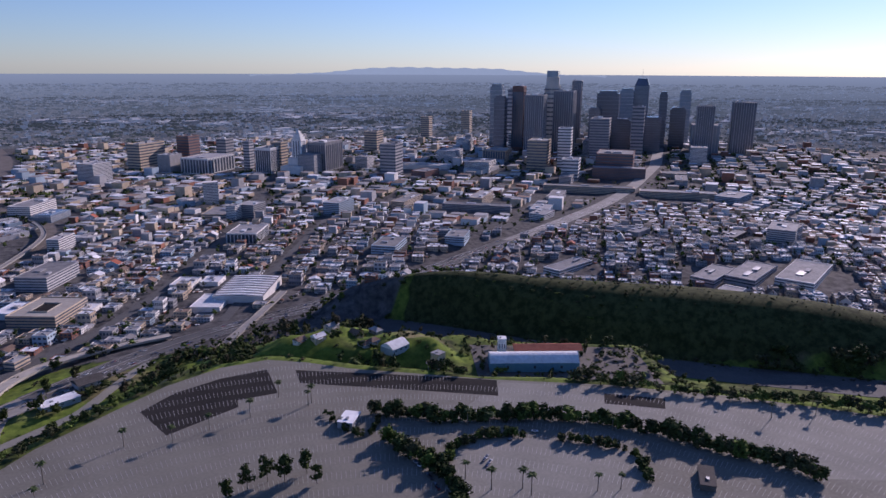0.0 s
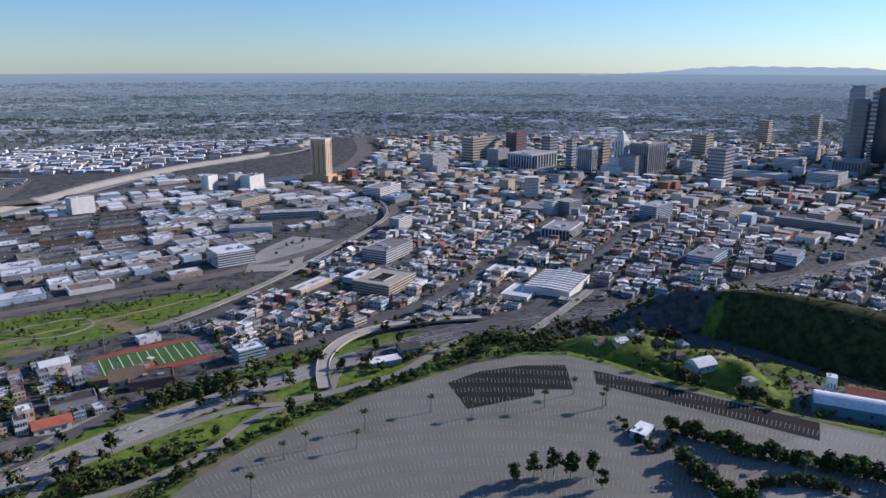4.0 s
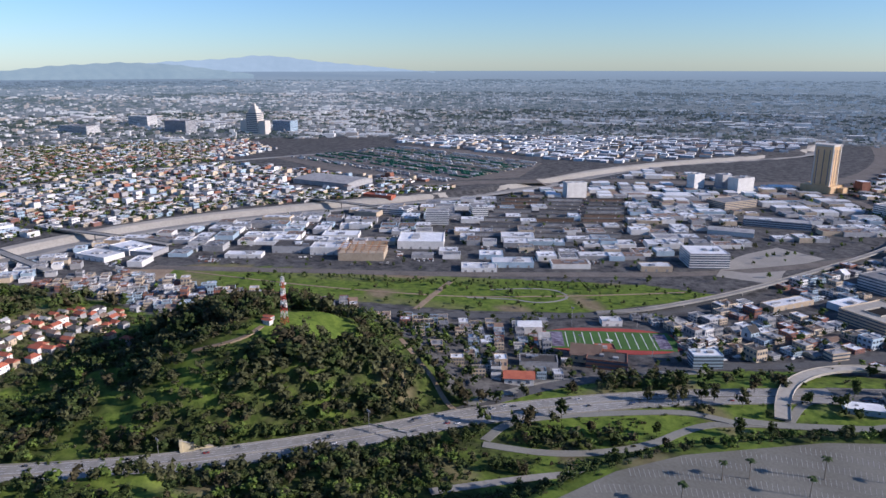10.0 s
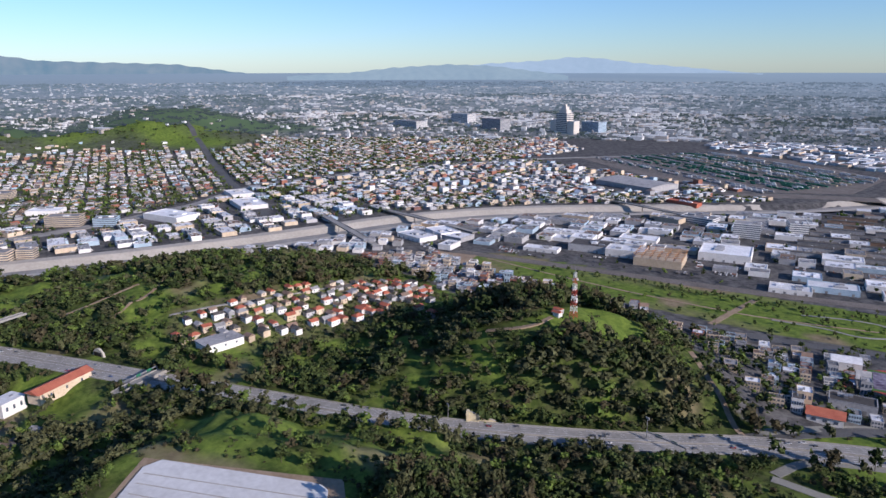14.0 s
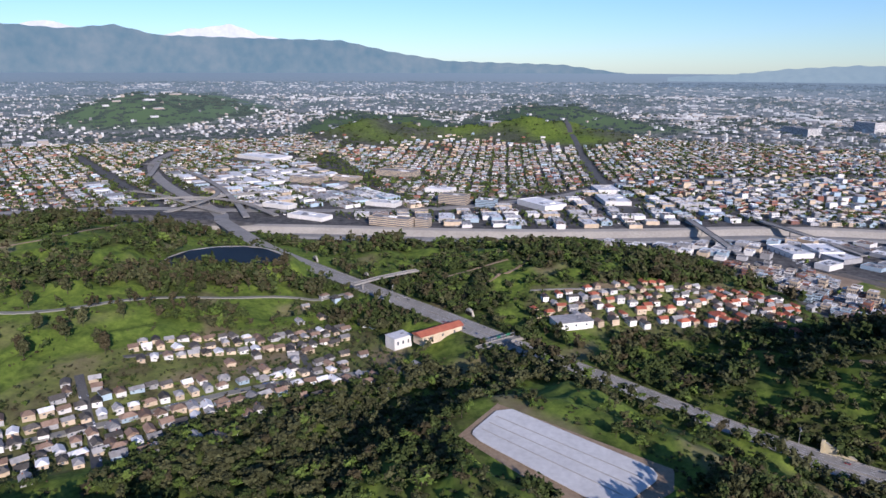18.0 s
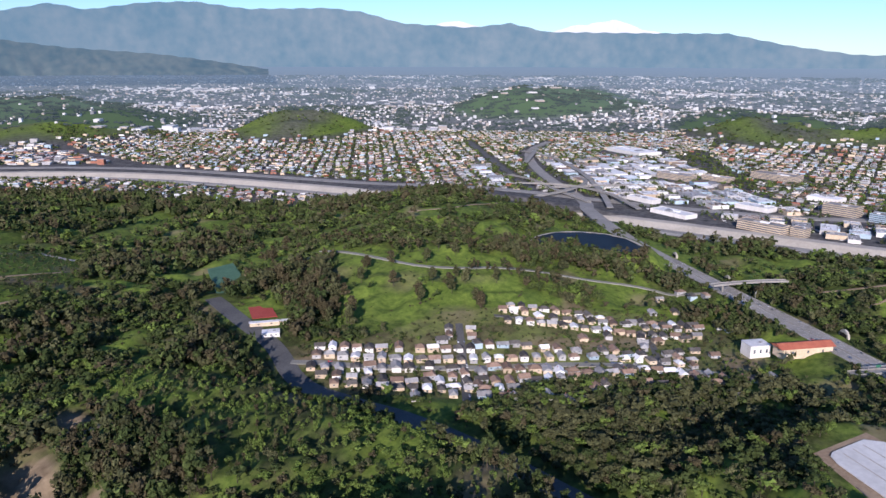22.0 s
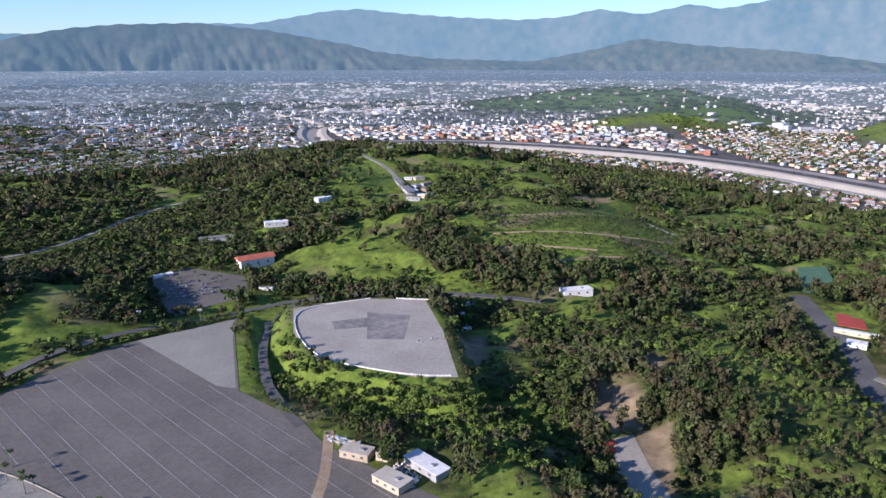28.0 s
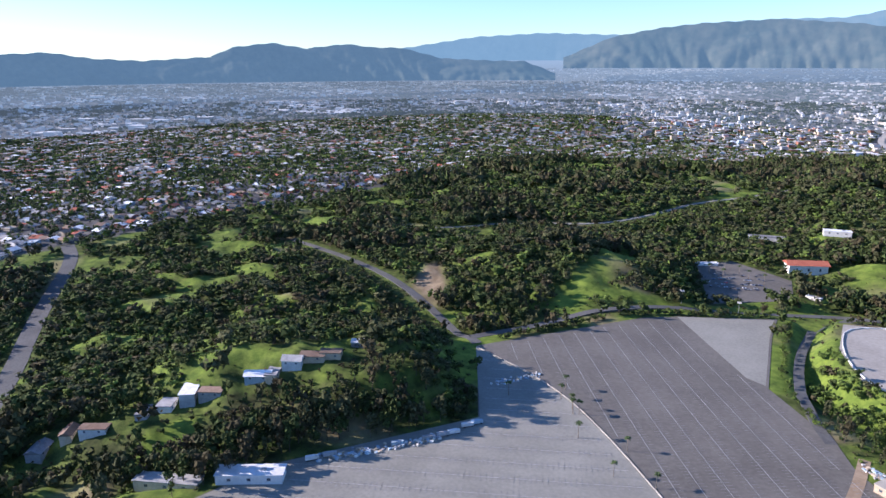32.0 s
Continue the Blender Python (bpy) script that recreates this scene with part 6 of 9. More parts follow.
WALL_NAMES = {"white plaster": "white", "tan plaster": "tan", "grey plaster": "grey", "pale blue wall": "pale blue"}


def house(x, y, turn, group):
    rng = random.Random(int(x * 31 + y * 17))
    wall, roof = rng.choice(WALLS), rng.choice(ROOFS[group])
    if group == "row":
        wall = rng.choice([WALL_WHITE, WALL_TAN, WALL_TAN, WALL_WHITE, WALL_GREY])
    w, d = rng.uniform(10, 13.5), rng.uniform(7.5, 9.5)
    h = rng.uniform(2.8, 4.4) if group != "row" else rng.uniform(5.2, 6.4)
    if group == "crest":
        w, d = rng.uniform(13, 19), rng.uniform(8, 11)
    t = turn + rng.choice((0, 90)) + rng.uniform(-7, 7)
    keep(x, y, 7)
    low = float(height([x - 6, x - 6, x + 6, x + 6], [y - 6, y + 6, y - 6, y + 6]).min())
    z = float(height(x, y)) + .3
    ob = thing("house", x, y, z, t, WALL_NAMES[wall.name] + " walled " + HOUSE_LABELS[group], "house", group + " houses")
    put("wall", "wall", wall, cube, ob, 0, 0, low - z - 1, w, d, h + z - low + 1)
    shape, key = (pitch, "pitch") if rng.random() < .6 else (hip, "hip")
    if group == "crest" and rng.random() < .6:
        put("roof", "flat", roof, cube, ob, 0, 0, h - .02, w * 1.06, d * 1.08, .5)
    else:
        put("roof", key, roof, shape, ob, 0, 0, h - .05, w, d, rng.uniform(2.3, 3.3))
        if rng.random() < .5:
            put("chimney", "chimney", WALL_BRICK, cube, ob, w * .25, d * .15, h, .8, .8, 3.0)
    if rng.random() < .5:
        put("porch", "porch", roof, cube, ob, w * .1, d * .5 + 1.2, h * .62, w * .5, 2.6, .3)
    for side in (-1, 1):
        for q in (-.28, .25):
            put("window", "window", GLASS_DARK, cube, ob, q * w, side * d / 2, h * .38, 1.5, .16, 1.3)
    put("window", "window", GLASS_DARK, cube, ob, w / 2, 0, h * .38, .16, 1.6, 1.3)
    put("door", "door", WALL_BRICK, cube, ob, 0, d / 2, 0, 1.1, .2, 2.1)


# house list
house(413, 505, -45, "canyon")
house(426, 498, -45, "canyon")
house(432, 488, -45, "canyon")
house(443, 479, -45, "canyon")
house(452, 470, -45, "canyon")
house(469, 458, -45, "canyon")
house(454, 446, -45, "canyon")
house(481, 438, -45, "canyon")
house(453, 416, -45, "canyon")
house(400, 418, -45, "canyon")
house(497, 415, -45, "canyon")
house(484, 406, -45, "canyon")
house(513, 411, -45, "canyon")
house(520, 400, -45, "canyon")
house(502, 385, -45, "canyon")
house(527, 389, -45, "canyon")
house(515, 377, -45, "canyon")
house(537, 378, -45, "canyon")
house(506, 358, -45, "canyon")
house(544, 368, -45, "canyon")
house(551, 358, -45, "canyon")
house(560, 348, -45, "canyon")
house(566, 335, -45, "canyon")
house(539, 313, -45, "canyon")
house(548, 307, -45, "canyon")
house(578, 326, -45, "canyon")
house(582, 316, -45, "canyon")
house(592, 304, -45, "canyon")
house(465, 366, -45, "canyon")
house(462, 353, -45, "canyon")
house(454, 382, -45, "canyon")
house(473, 327, -45, "canyon")
house(482, 317, -45, "canyon")
house(480, 308, -45, "canyon")
house(510, 312, -45, "canyon")
house(587, 282, -45, "canyon")
house(594, 269, -45, "canyon")
house(470, 499, -45, "canyon")
house(510, 475, -45, "canyon")
house(532, 445, -45, "canyon")
house(541, 436, -45, "canyon")
house(551, 426, -45, "canyon")
house(562, 418, -45, "canyon")
house(569, 408, -45, "canyon")
house(603, 367, -45, "canyon")
house(604, 348, -45, "canyon")
house(626, 347, -45, "canyon")
house(637, 339, -45, "canyon")
house(639, 325, -45, "canyon")
house(651, 314, -45, "canyon")
house(637, 376, -45, "canyon")
house(668, 361, -45, "canyon")
house(724, 364, -45, "canyon")
house(706, 405, -45, "canyon")
house(656, 424, -45, "canyon")
house(666, 414, -45, "canyon")
house(644, 437, -45, "canyon")
house(702, 316, -45, "canyon")
house(673, 294, -45, "canyon")
house(690, 287, -45, "canyon")
house(706, 276, -45, "canyon")
house(821, 340, -45, "canyon")
house(761, 332, -45, "canyon")
house(853, 373, -45, "canyon")
house(886, 357, -45, "canyon")
house(875, 337, -45, "canyon")
house(873, 319, -45, "canyon")
house(793, 359, -45, "canyon")
house(826, 311, -45, "canyon")
house(789, 307, -45, "canyon")
house(733, 296, -45, "canyon")
house(638, 251, -45, "canyon")
house(630, 263, -45, "canyon")
house(784, 298, -45, "canyon")
house(802, 279, -45, "canyon")
house(798, 265, -45, "canyon")
house(708, 255, -45, "canyon")
house(650, 227, -45, "canyon")
house(657, 210, -45, "canyon")
house(669, 203, -45, "canyon")
house(679, 188, -45, "canyon")
house(647, 240, -45, "canyon")
house(608, 206, -45, "canyon")
house(634, 230, -45, "canyon")
house(858, 59, -66, "row")
house(836, 39, -66, "row")
house(857, 25, -66, "row")
house(833, 25, -66, "row")
house(859, 12, -66, "row")
house(857, -2, -66, "row")
house(844, -6, -66, "row")
house(838, -19, -66, "row")
house(860, -33, -66, "row")
house(855, -48, -66, "row")
house(839, -56, -66, "row")
house(851, -65, -66, "row")
house(846, -79, -66, "row")
house(851, -92, -66, "row")
house(879, -108, -66, "row")
house(885, -120, -66, "row")
house(883, -128, -66, "row")
house(908, -147, -66, "row")
house(930, -169, -66, "row")
house(901, -157, -66, "row")
house(892, -174, -66, "row")
house(943, -196, -66, "row")
house(900, -199, -66, "row")
house(964, -226, -66, "row")
house(905, -219, -66, "row")
house(979, -247, -66, "row")
house(919, -184, -66, "row")
house(811, -22, -66, "row")
house(812, -42, -66, "row")
house(808, -58, -66, "row")
house(828, -97, -66, "row")
house(820, -104, -66, "row")
house(851, -145, -66, "row")
house(843, -155, -66, "row")
house(860, -179, -66, "row")
house(883, -221, -66, "row")
house(803, -5, -66, "row")
house(823, -80, -66, "row")
house(950, -201, -66, "row")
house(982, -257, -66, "row")
house(929, -253, -66, "row")
house(881, -248, -66, "row")
house(954, -291, -66, "row")
house(855, -222, -66, "row")
house(762, -208, -66, "row")
house(826, -135, -66, "row")
house(825, -116, -66, "row")
house(840, -105, -66, "row")
house(857, -152, -66, "row")
house(837, -166, -66, "row")
house(-562, 162, 38, "crest")
house(-554, 180, 38, "crest")
house(-535, 189, 38, "crest")
house(-517, 216, 38, "crest")
house(-508, 229, 38, "crest")
house(-502, 244, 38, "crest")
house(-486, 251, 38, "crest")
house(-469, 280, 38, "crest")
house(-462, 288, 38, "crest")
house(-455, 301, 38, "crest")
house(-447, 313, 38, "crest")
house(-438, 323, 38, "crest")
house(-440, 358, 38, "crest")
house(-51, -571, 30, "south")
house(-89, -579, 30, "south")
house(-66, -584, 30, "south")
house(-34, -576, 30, "south")
house(-91, -554, 30, "south")
house(-110, -585, 30, "south")
house(-100, -555, 30, "south")
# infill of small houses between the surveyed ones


def cottage(x, y, turn, group):
    rng = random.Random(int(x * 19 + y * 23))
    if any(math.hypot(x - kx, y - ky) < kr + 4.5 for kx, ky, kr in KEEP):
        return
    keep(x, y, 5.5)
    wall = rng.choice([WALL_WHITE, WALL_TAN, WALL_GREY, WALL_TAN])
    roof = rng.choice(ROOFS[group])
    w, d, h = rng.uniform(9, 12), rng.uniform(7, 8.5), rng.uniform(2.8, 4.4)
    low = float(height([x - 5, x - 5, x + 5, x + 5], [y - 5, y + 5, y - 5, y + 5]).min())
    z = float(height(x, y)) + .3
    ob = thing("house", x, y, z, turn + rng.choice((0, 90)) + rng.uniform(-8, 8), WALL_NAMES[wall.name] + " walled " + HOUSE_LABELS[group], "house", group + " houses")
    put("wall", "wall", wall, cube, ob, 0, 0, low - z - 1, w, d, h + z - low + 1)
    put("roof", *(("pitch", roof, pitch) if rng.random() < .6 else ("hip", roof, hip)), ob, 0, 0, h - .05, w, d, rng.uniform(2.3, 3.2))
    put("window", "window", GLASS_DARK, cube, ob, -.2 * w, -d / 2, h * .38, 2.2, .16, 1.3)
    put("window", "window", GLASS_DARK, cube, ob, -w / 2, 0, h * .38, .16, 2.0, 1.3)


for _line, _turn, _offs in (([(385, 552), (416, 508), (477, 446), (520, 405), (578, 354), (635, 292), (655, 245)], -45, (-44, -28, -12, 13, 29)), ([(600, 470), (660, 415), (708, 353), (770, 288)], -50, (-12, 12, 26)), ([(716, 332), (637, 287)], 30, (-11, 11)), ([(552, 484), (487, 428), (432, 385)], 40, (-12, 12))):
    _p = dense(_line, 13)
    for _i in range(1, len(_p) - 1):
        _d = _p[_i + 1] - _p[_i - 1]
        _a = math.atan2(_d[1], _d[0])
        for _o in _offs:
            _x, _y = _p[_i, 0] - math.sin(_a) * _o, _p[_i, 1] + math.cos(_a) * _o
            if inside(_x, _y, CANYON):
                cottage(_x, _y, _turn, "canyon")
for _i in range(28):
    for _j in range(6):
        _u, _v = -180 + _i * 13.5, -40 + _j * 17
        _x, _y = 890 + _u * .42 - _v * .9, -100 - _u * .9 - _v * .42
        if inside(_x, _y, ROWS) and (_i * 7 + _j * 5) % 11 > 2:
            cottage(_x, _y, -65, "row")


# ---- the lots: new asphalt, stall lines, palms, sheds ----
flat_sheet("dark_stalls", [(98, -458), (75, -482), (40, -498), (3, -504), (0, -457), (30, -454), (30, -443), (79, -416)], 170.30, ASPHALT_DARK, "fresh dark asphalt stalls with white lines", "parking stalls")
flat_sheet("dark_stalls", [(-19, -495), (-103, -456), (-169, -423), (-159, -397), (-96, -430), (-19, -469)], 170.30, ASPHALT_DARK, "fresh dark asphalt stalls with white lines", "parking stalls")
flat_sheet("dark_stalls", [(-238, -374), (-277, -351), (-267, -337), (-229, -359)], 170.30, ASPHALT_DARK, "fresh dark asphalt stalls with white lines", "parking stalls")
flat_sheet("dark_stalls", [(-142, -304), (-151, -300), (-142, -281), (-132, -284)], 170.30, ASPHALT_DARK, "fresh dark asphalt stalls with white lines", "parking stalls")
flat_sheet("pale_stalls", [(-287, 641), (-209, 687), (-202, 640), (-180, 534), (-196, 540)], 151.30, ASPHALT_PALE, "pale worn corner of a parking lot", "parking lot")
flat_sheet("pale_lot", [(-404, 464), (-348, 450), (-297, 427), (-242, 388), (-190, 346), (-60, 230), (-420, 122), (-398, 238), (-330, 362)], 151.30, ASPHALT_PALE, "pale grey asphalt of the nearer lot", "parking lot")
flat_sheet("pale_asphalt", [(-80, -296), (-92, -318), (-108, -344), (-151, -333), (-171, -321), (-202, -302), (-209, -288), (-200, -262), (-150, -220), (-90, -230)], 170.31, ASPHALT_PALE, "pale worn asphalt of an inner lot", "parking lot")
flat_sheet("pale_asphalt", [(-172, -418), (-249, -381), (-328, -333), (-405, -274), (-462, -215), (-400, -190), (-300, -229), (-268, -275), (-215, -338), (-162, -364), (-112, -377)], 170.28, ASPHALT_PALE, "pale worn asphalt of an outer lot", "parking lot")


def stall_lines(name, centre, radii, a0, a1, z, clip, length, label, gap=2.9, dashed=True):
    """Rows of short white stall lines on arcs round a centre."""
    quads = []
    for r in radii:
        n = int(abs(a1 - a0) * r / gap)
        for i in range(n):
            a = a0 + (a1 - a0) * i / n
            quads.append((centre[0] + r * math.cos(a), centre[1] + r * math.sin(a), a))
    q = np.array(quads)
    k = inside(q[:, 0], q[:, 1], clip) & (signed(q[:, 0], q[:, 1], clip) < -4)
    q = q[k]
    v = np.array([(-.5, -.5, 0), (.5, -.5, 0), (.5, .5, 0), (-.5, .5, 0)], float)
    t = (v, np.zeros(4), np.array([(0, 1, 2, 3)]), np.array([0]))
    crowd(name, t, q[:, 0], q[:, 1], np.full(len(q), z), length, .22, 1, q[:, 2], np.zeros((len(q), 1), int), [PAINT_FADED], label, "lines")


def stall_rows(name, outline, turn, pitch_, z, length, label, gap=2.8):
    o = np.array(outline, float)
    c, a = o.mean(0), radians(turn)
    half = np.hypot(*(o - c).T).max()
    u, v = np.meshgrid(np.arange(-half, half, gap), np.arange(-half, half, pitch_), indexing="ij")
    u, v = u.ravel(), v.ravel()
    x, y = c[0] + u * math.cos(a) - v * math.sin(a), c[1] + u * math.sin(a) + v * math.cos(a)
    k = signed(x, y, outline) < -5
    x, y = x[k], y[k]
    t = (np.array([(-.5, -.5, 0), (.5, -.5, 0), (.5, .5, 0), (-.5, .5, 0)], float), np.zeros(4), np.array([(0, 1, 2, 3)]), np.array([0]))
    crowd(name, t, x, y, np.full(len(x), z), length, .24, 1, np.full(len(x), a + math.pi / 2), np.zeros((len(x), 1), int), [PAINT_WORN], label, "lines")
    crowd(name, t, x, y, np.full(len(x), z), gap, .34, 1, np.full(len(x), a), np.zeros((len(x), 1), int), [PAINT_FADED], label, "lines")


stall_lines("stall_lines", (20, -60), np.arange(205, 480, 17.0), -3.4, -0.35, 170.40, LOT_SOUTH, 8.5, "faded white stall lines on asphalt")
NORTH_DARK = [(-398, 470), (-313, 615), (-287, 637), (-200, 545), (-178, 532), (-125, 474), (-110, 440), (-60, 396), (10, 330), (-50, 240), (-190, 350), (-297, 432)]
stall_rows("stall_lines", NORTH_DARK, -49, 15.5, 151.42, 9.5, "white stall lines on dark asphalt", 3.2)
stall_rows("stall_lines", [(-404, 464), (-297, 427), (-190, 346), (-60, 230), (-420, 122), (-398, 238), (-330, 362)], 30, 17, 151.42, 8.0, "faint stall lines on pale asphalt", 3.4)
flat_sheet("reservoir_cover", RESERVOIR, 151.2, SHEET, "white pleated sheet over a reservoir", "reservoir")
for _k in (2.5, 5, 7.5):
    _a, _b = Vector((500, 87)).lerp(Vector((458, 104)), _k / 10), Vector((433, -15)).lerp(Vector((390, 13)), _k / 10)
    strip("sheet_seam", [(_a.x, _a.y, 151.1), ((_a.x + _b.x) / 2, (_a.y + _b.y) / 2, 151.1), (_b.x, _b.y, 151.1)], 1.0, CONCRETE_PALE, "grey seam trough in a white sheet", 0.2, "seam")
flat_sheet("pond", POND, 129.5, WATER, "dark still reservoir water with a pale rim", "water")
strip("pond_rim", [(909, 560), (896, 604), (940, 618), (988, 608), (1016, 577), (1028, 535), (1020, 493), (987, 451), (955, 442)], 5, CONCRETE_PALE, "pale concrete rim round a pond", .5, "rim")

PALM_TRUNK = material("palm trunk", (0.16, 0.13, 0.10), (0.26, 0.22, 0.17), 0.4, 3, 0.95)


def palm_meshes():
    bm = bmesh.new()
    pipe(bm, (0, 0, -.5), (.15, .1, 7), .38, .26, 7)
    pipe(bm, (.15, .1, 7), (.1, .25, 14), .26, .20, 7)
    trunk = bpy.data.meshes.new("trunk")
    bm.to_mesh(trunk)
    bm.free()
    trunk.materials.append(PALM_TRUNK)
    bm = bmesh.new()
    rng = random.Random(4)
    for i in range(30):
        a, up = rng.uniform(0, 6.283), rng.uniform(-1.1, 1.0)
        l = rng.uniform(1.9, 2.7)
        o = Vector((.1, .25, 14))
        d = Vector((math.cos(a), math.sin(a), 0))
        s = Vector((-d.y, d.x, 0)) * .42
        pts = [o, o + d * l * .5 + Vector((0, 0, up * .8)), o + d * l + Vector((0, 0, up * .8 - .9))]
        v = [bm.verts.new(p + q) for p, k in zip(pts, (.3, 1, .15)) for q in (s * k, -s * k)]
        bm.faces.new((v[0], v[1], v[3], v[2]))
        bm.faces.new((v[2], v[3], v[5], v[4]))
    crown = bpy.data.meshes.new("crown")
    bm.to_mesh(crown)
    bm.free()
    crown.materials.append(PALM_LEAF)
    return trunk, crown


PALM = palm_meshes()


def palm(x, y, k=1.0):
    rng = random.Random(int(x * 3 + y * 5))
    ob = thing("palm_tree", x, y, float(height(x, y)) + .2, rng.uniform(0, 360), "slender fan palm standing in asphalt", "palm", "palms on the lots")
    k *= rng.uniform(.85, 1.12)
    m = Matrix.Diagonal((k * 1.15, k * 1.15, k, 1))
    share("trunk", PALM[0], ob, m)
    share("crown", PALM[1], ob, Matrix.Diagonal((k * 1.5, k * 1.5, k, 1)))


for _x, _y in ((196, -295), (190, -335), (179, -348), (147, -354), (147, -379), (105, -409), (75, -405), (51, -415), (23, -424), (0, -449), (-19, -428), (-22, -432), (-94, -300), (-130, -346), (-105, -285), (-123, -280), (-125, -272)):
    palm(_x, _y)
for _x, _y in ((-164, -263), (-178, -260), (-277, -263), (-364, -293), (-196, -330), (-212, -322), (-120, -362), (-330, -300), (-301, 436), (-297, 421), (-261, 378), (-223, 350), (-198, 354), (-228, 382), (-275, 407), (-331, 402), (-283, 412), (-279, 405)):
    palm(_x, _y, .8)
for _x, _y in ((-320, 850), (-300, 838), (-290, 870), (-275, 855), (-262, 880), (-255, 846), (-310, 880), (-245, 900)):
    palm(_x, _y, .9)


def hedge(line, gap, lo, hi, seed, leaf=(0, 0, 3, 1)):
    """Trees and shrubs planted along a line."""
    rng = random.Random(seed)
    for px, py in dense(line, gap):
        x, y, s = px + rng.uniform(-2.5, 2.5), py + rng.uniform(-2.5, 2.5), rng.uniform(lo, hi)
        HEDGES.append((x, y, s, s * rng.uniform(1.0, 1.4), rng.choice(leaf), rng.uniform(0, 6)))


HEDGES = []
hedge([(-60, -402), (-84, -388), (-107, -372), (-160, -360), (-212, -334), (-245, -303), (-265, -272), (-290, -252), (-296, -229)], 3.2, 6, 13, 1)
hedge([(-90, -318), (-106, -346), (-151, -335)], 4, 3.5, 8, 2)
hedge([(-171, -323), (-204, -302), (-211, -288), (-200, -262)], 4, 3.5, 8, 3)
hedge([(-60, -360), (-75, -330), (-85, -300), (-80, -270)], 3.5, 5, 12, 4)
hedge([(-244, -389), (-286, -360), (-319, -337), (-366, -314), (-405, -282)], 4.5, 5, 11, 5)
hedge([(-30, -412), (-40, -375), (-55, -370), (-62, -392)], 6, 3, 7, 6)
hedge([(-330, 618), (-290, 645), (-250, 668), (-215, 690)], 3.6, 4, 7.5, 7)
hedge([(-395, 490), (-370, 545), (-345, 590)], 4, 4, 7.5, 8)
hedge([(-195, 690), (-188, 640), (-176, 560), (-150, 510), (-128, 482)], 7, 3, 7, 9, (0, 3, 3))
hedge([(-110, 540), (-60, 515), (-20, 508), (10, 500)], 7, 5, 9, 10, (3, 3, 0))
# ---- the town: blocks of buildings between streets ----
TOWN_MATS = [WALL_WHITE, WALL_GREY, WALL_TAN, WALL_BRICK, WALL_BLUE, ROOF_WHITE, ROOF_GREY, ROOF_DARK, ROOF_BROWN, ROOF_RED, GLASS_DARK, STEEL]
W_SET, R_PITCH = [0, 1, 1, 2, 2, 3, 4], [7, 7, 8, 8, 6, 6, 6, 9, 5]
HALLS = [hall_template(True, 2, k, 3 + k % 3, 2) for k in range(3)]
SHEDS = [hall_template(False, 4, 10 + k) for k in range(2)]
GABLE, BOX = gable_template(), box_template()
TINY = leafy_template(70, 1, 3, 1.0, 0.0, False)
CLEAR_LINES = []
CLEAR_LINES.append((PARKWAY, 34))
CLEAR_LINES.append((RIVER, 72))
CLEAR_LINES.append(([(449, -345), (432, -440), (395, -560), (339, -652), (274, -716), (235, -777), (150, -900), (60, -1150), (-20, -1400), (-140, -1750)], 14))
CLEAR_LINES.append(([(760, -470), (631, -591), (540, -690), (445, -798), (427, -935), (379, -1145), (327, -1292)], 16))
CLEAR_LINES.append(([(183, -847), (87, -1063), (-8, -1383), (-100, -1700), (-201, -2260)], 13))
CLEAR_LINES.append(([(29, -843), (-124, -1220), (-260, -1560)], 13))
CLEAR_LINES.append(([(3600, 30), (2969, -35), (2271, -71), (1600, -120)], 18))
CLEAR_LINES.append(([(2300, 1740), (1843, 1300), (1615, 1073), (1480, 940)], 18))
CLEAR_LINES.append(([(1800, 20), (1560, 300), (1500, 600), (1470, 820), (1370, 1150), (1260, 1500), (1080, 2110), (700, 2520), (250, 2760), (-100, 2720)], 30))
CLEAR_LINES.append(([(1800, 20), (2026, -122), (2142, -402), (2269, -789), (2260, -1300), (2100, -1900)], 28))
CLEAR_LINES.append(([(1337, 725), (1446, 779), (1748, 1085), (2150, 1381), (2500, 1480)], 28))
CLEAR_LINES.append(([(-1410, -1921), (-1700, -2300), (-2050, -2800)], 34))
CLEAR_LINES.append(([(1160, -400), (913, -610), (786, -715), (650, -848), (525, -970), (420, -1120), (330, -1330), (330, -1600), (520, -1850)], 26))
CLEAR_LINES.append(([(1450, -1250), (1300, -1500), (1050, -1750), (800, -1900), (600, -2150), (650, -2700), (800, -3200)], 46))
CLEAR_LINES.append(([(233, -575), (250, -620), (253, -660), (235, -710), (193, -752)], 22))
RAIL_YARD = [(2230, -1080), (1480, -1330), (1560, -1900), (1900, -1860), (2380, -1420)]
GRAVEL_LOT = [(510, -980), (500, -1240), (380, -1270), (390, -1110)]
DOWN = [(-2300, -1000), (-900, -640), (60, -760), (330, -700), (420, -1000), (330, -1500), (620, -1950), (700, -3400), (-2600, -3400)]


def free(x, y, margin):
    """Where nothing else stands: off the park, the roads, the river and the named buildings."""
    ok = signed(x, y, PARK) > margin
    ok &= signed(x, y, STATE_PARK) > margin
    ok &= ~inside(x, y, RAIL_YARD) & ~inside(x, y, GRAVEL_LOT)
    for line, r in CLEAR_LINES:
        d, _ = seg_distance(x, y, line)
        ok &= d > r + margin * 0.5
    for kx, ky, kr in KEEP:
        ok &= np.hypot(x - kx, y - ky) > kr + margin * 0.6
    return ok


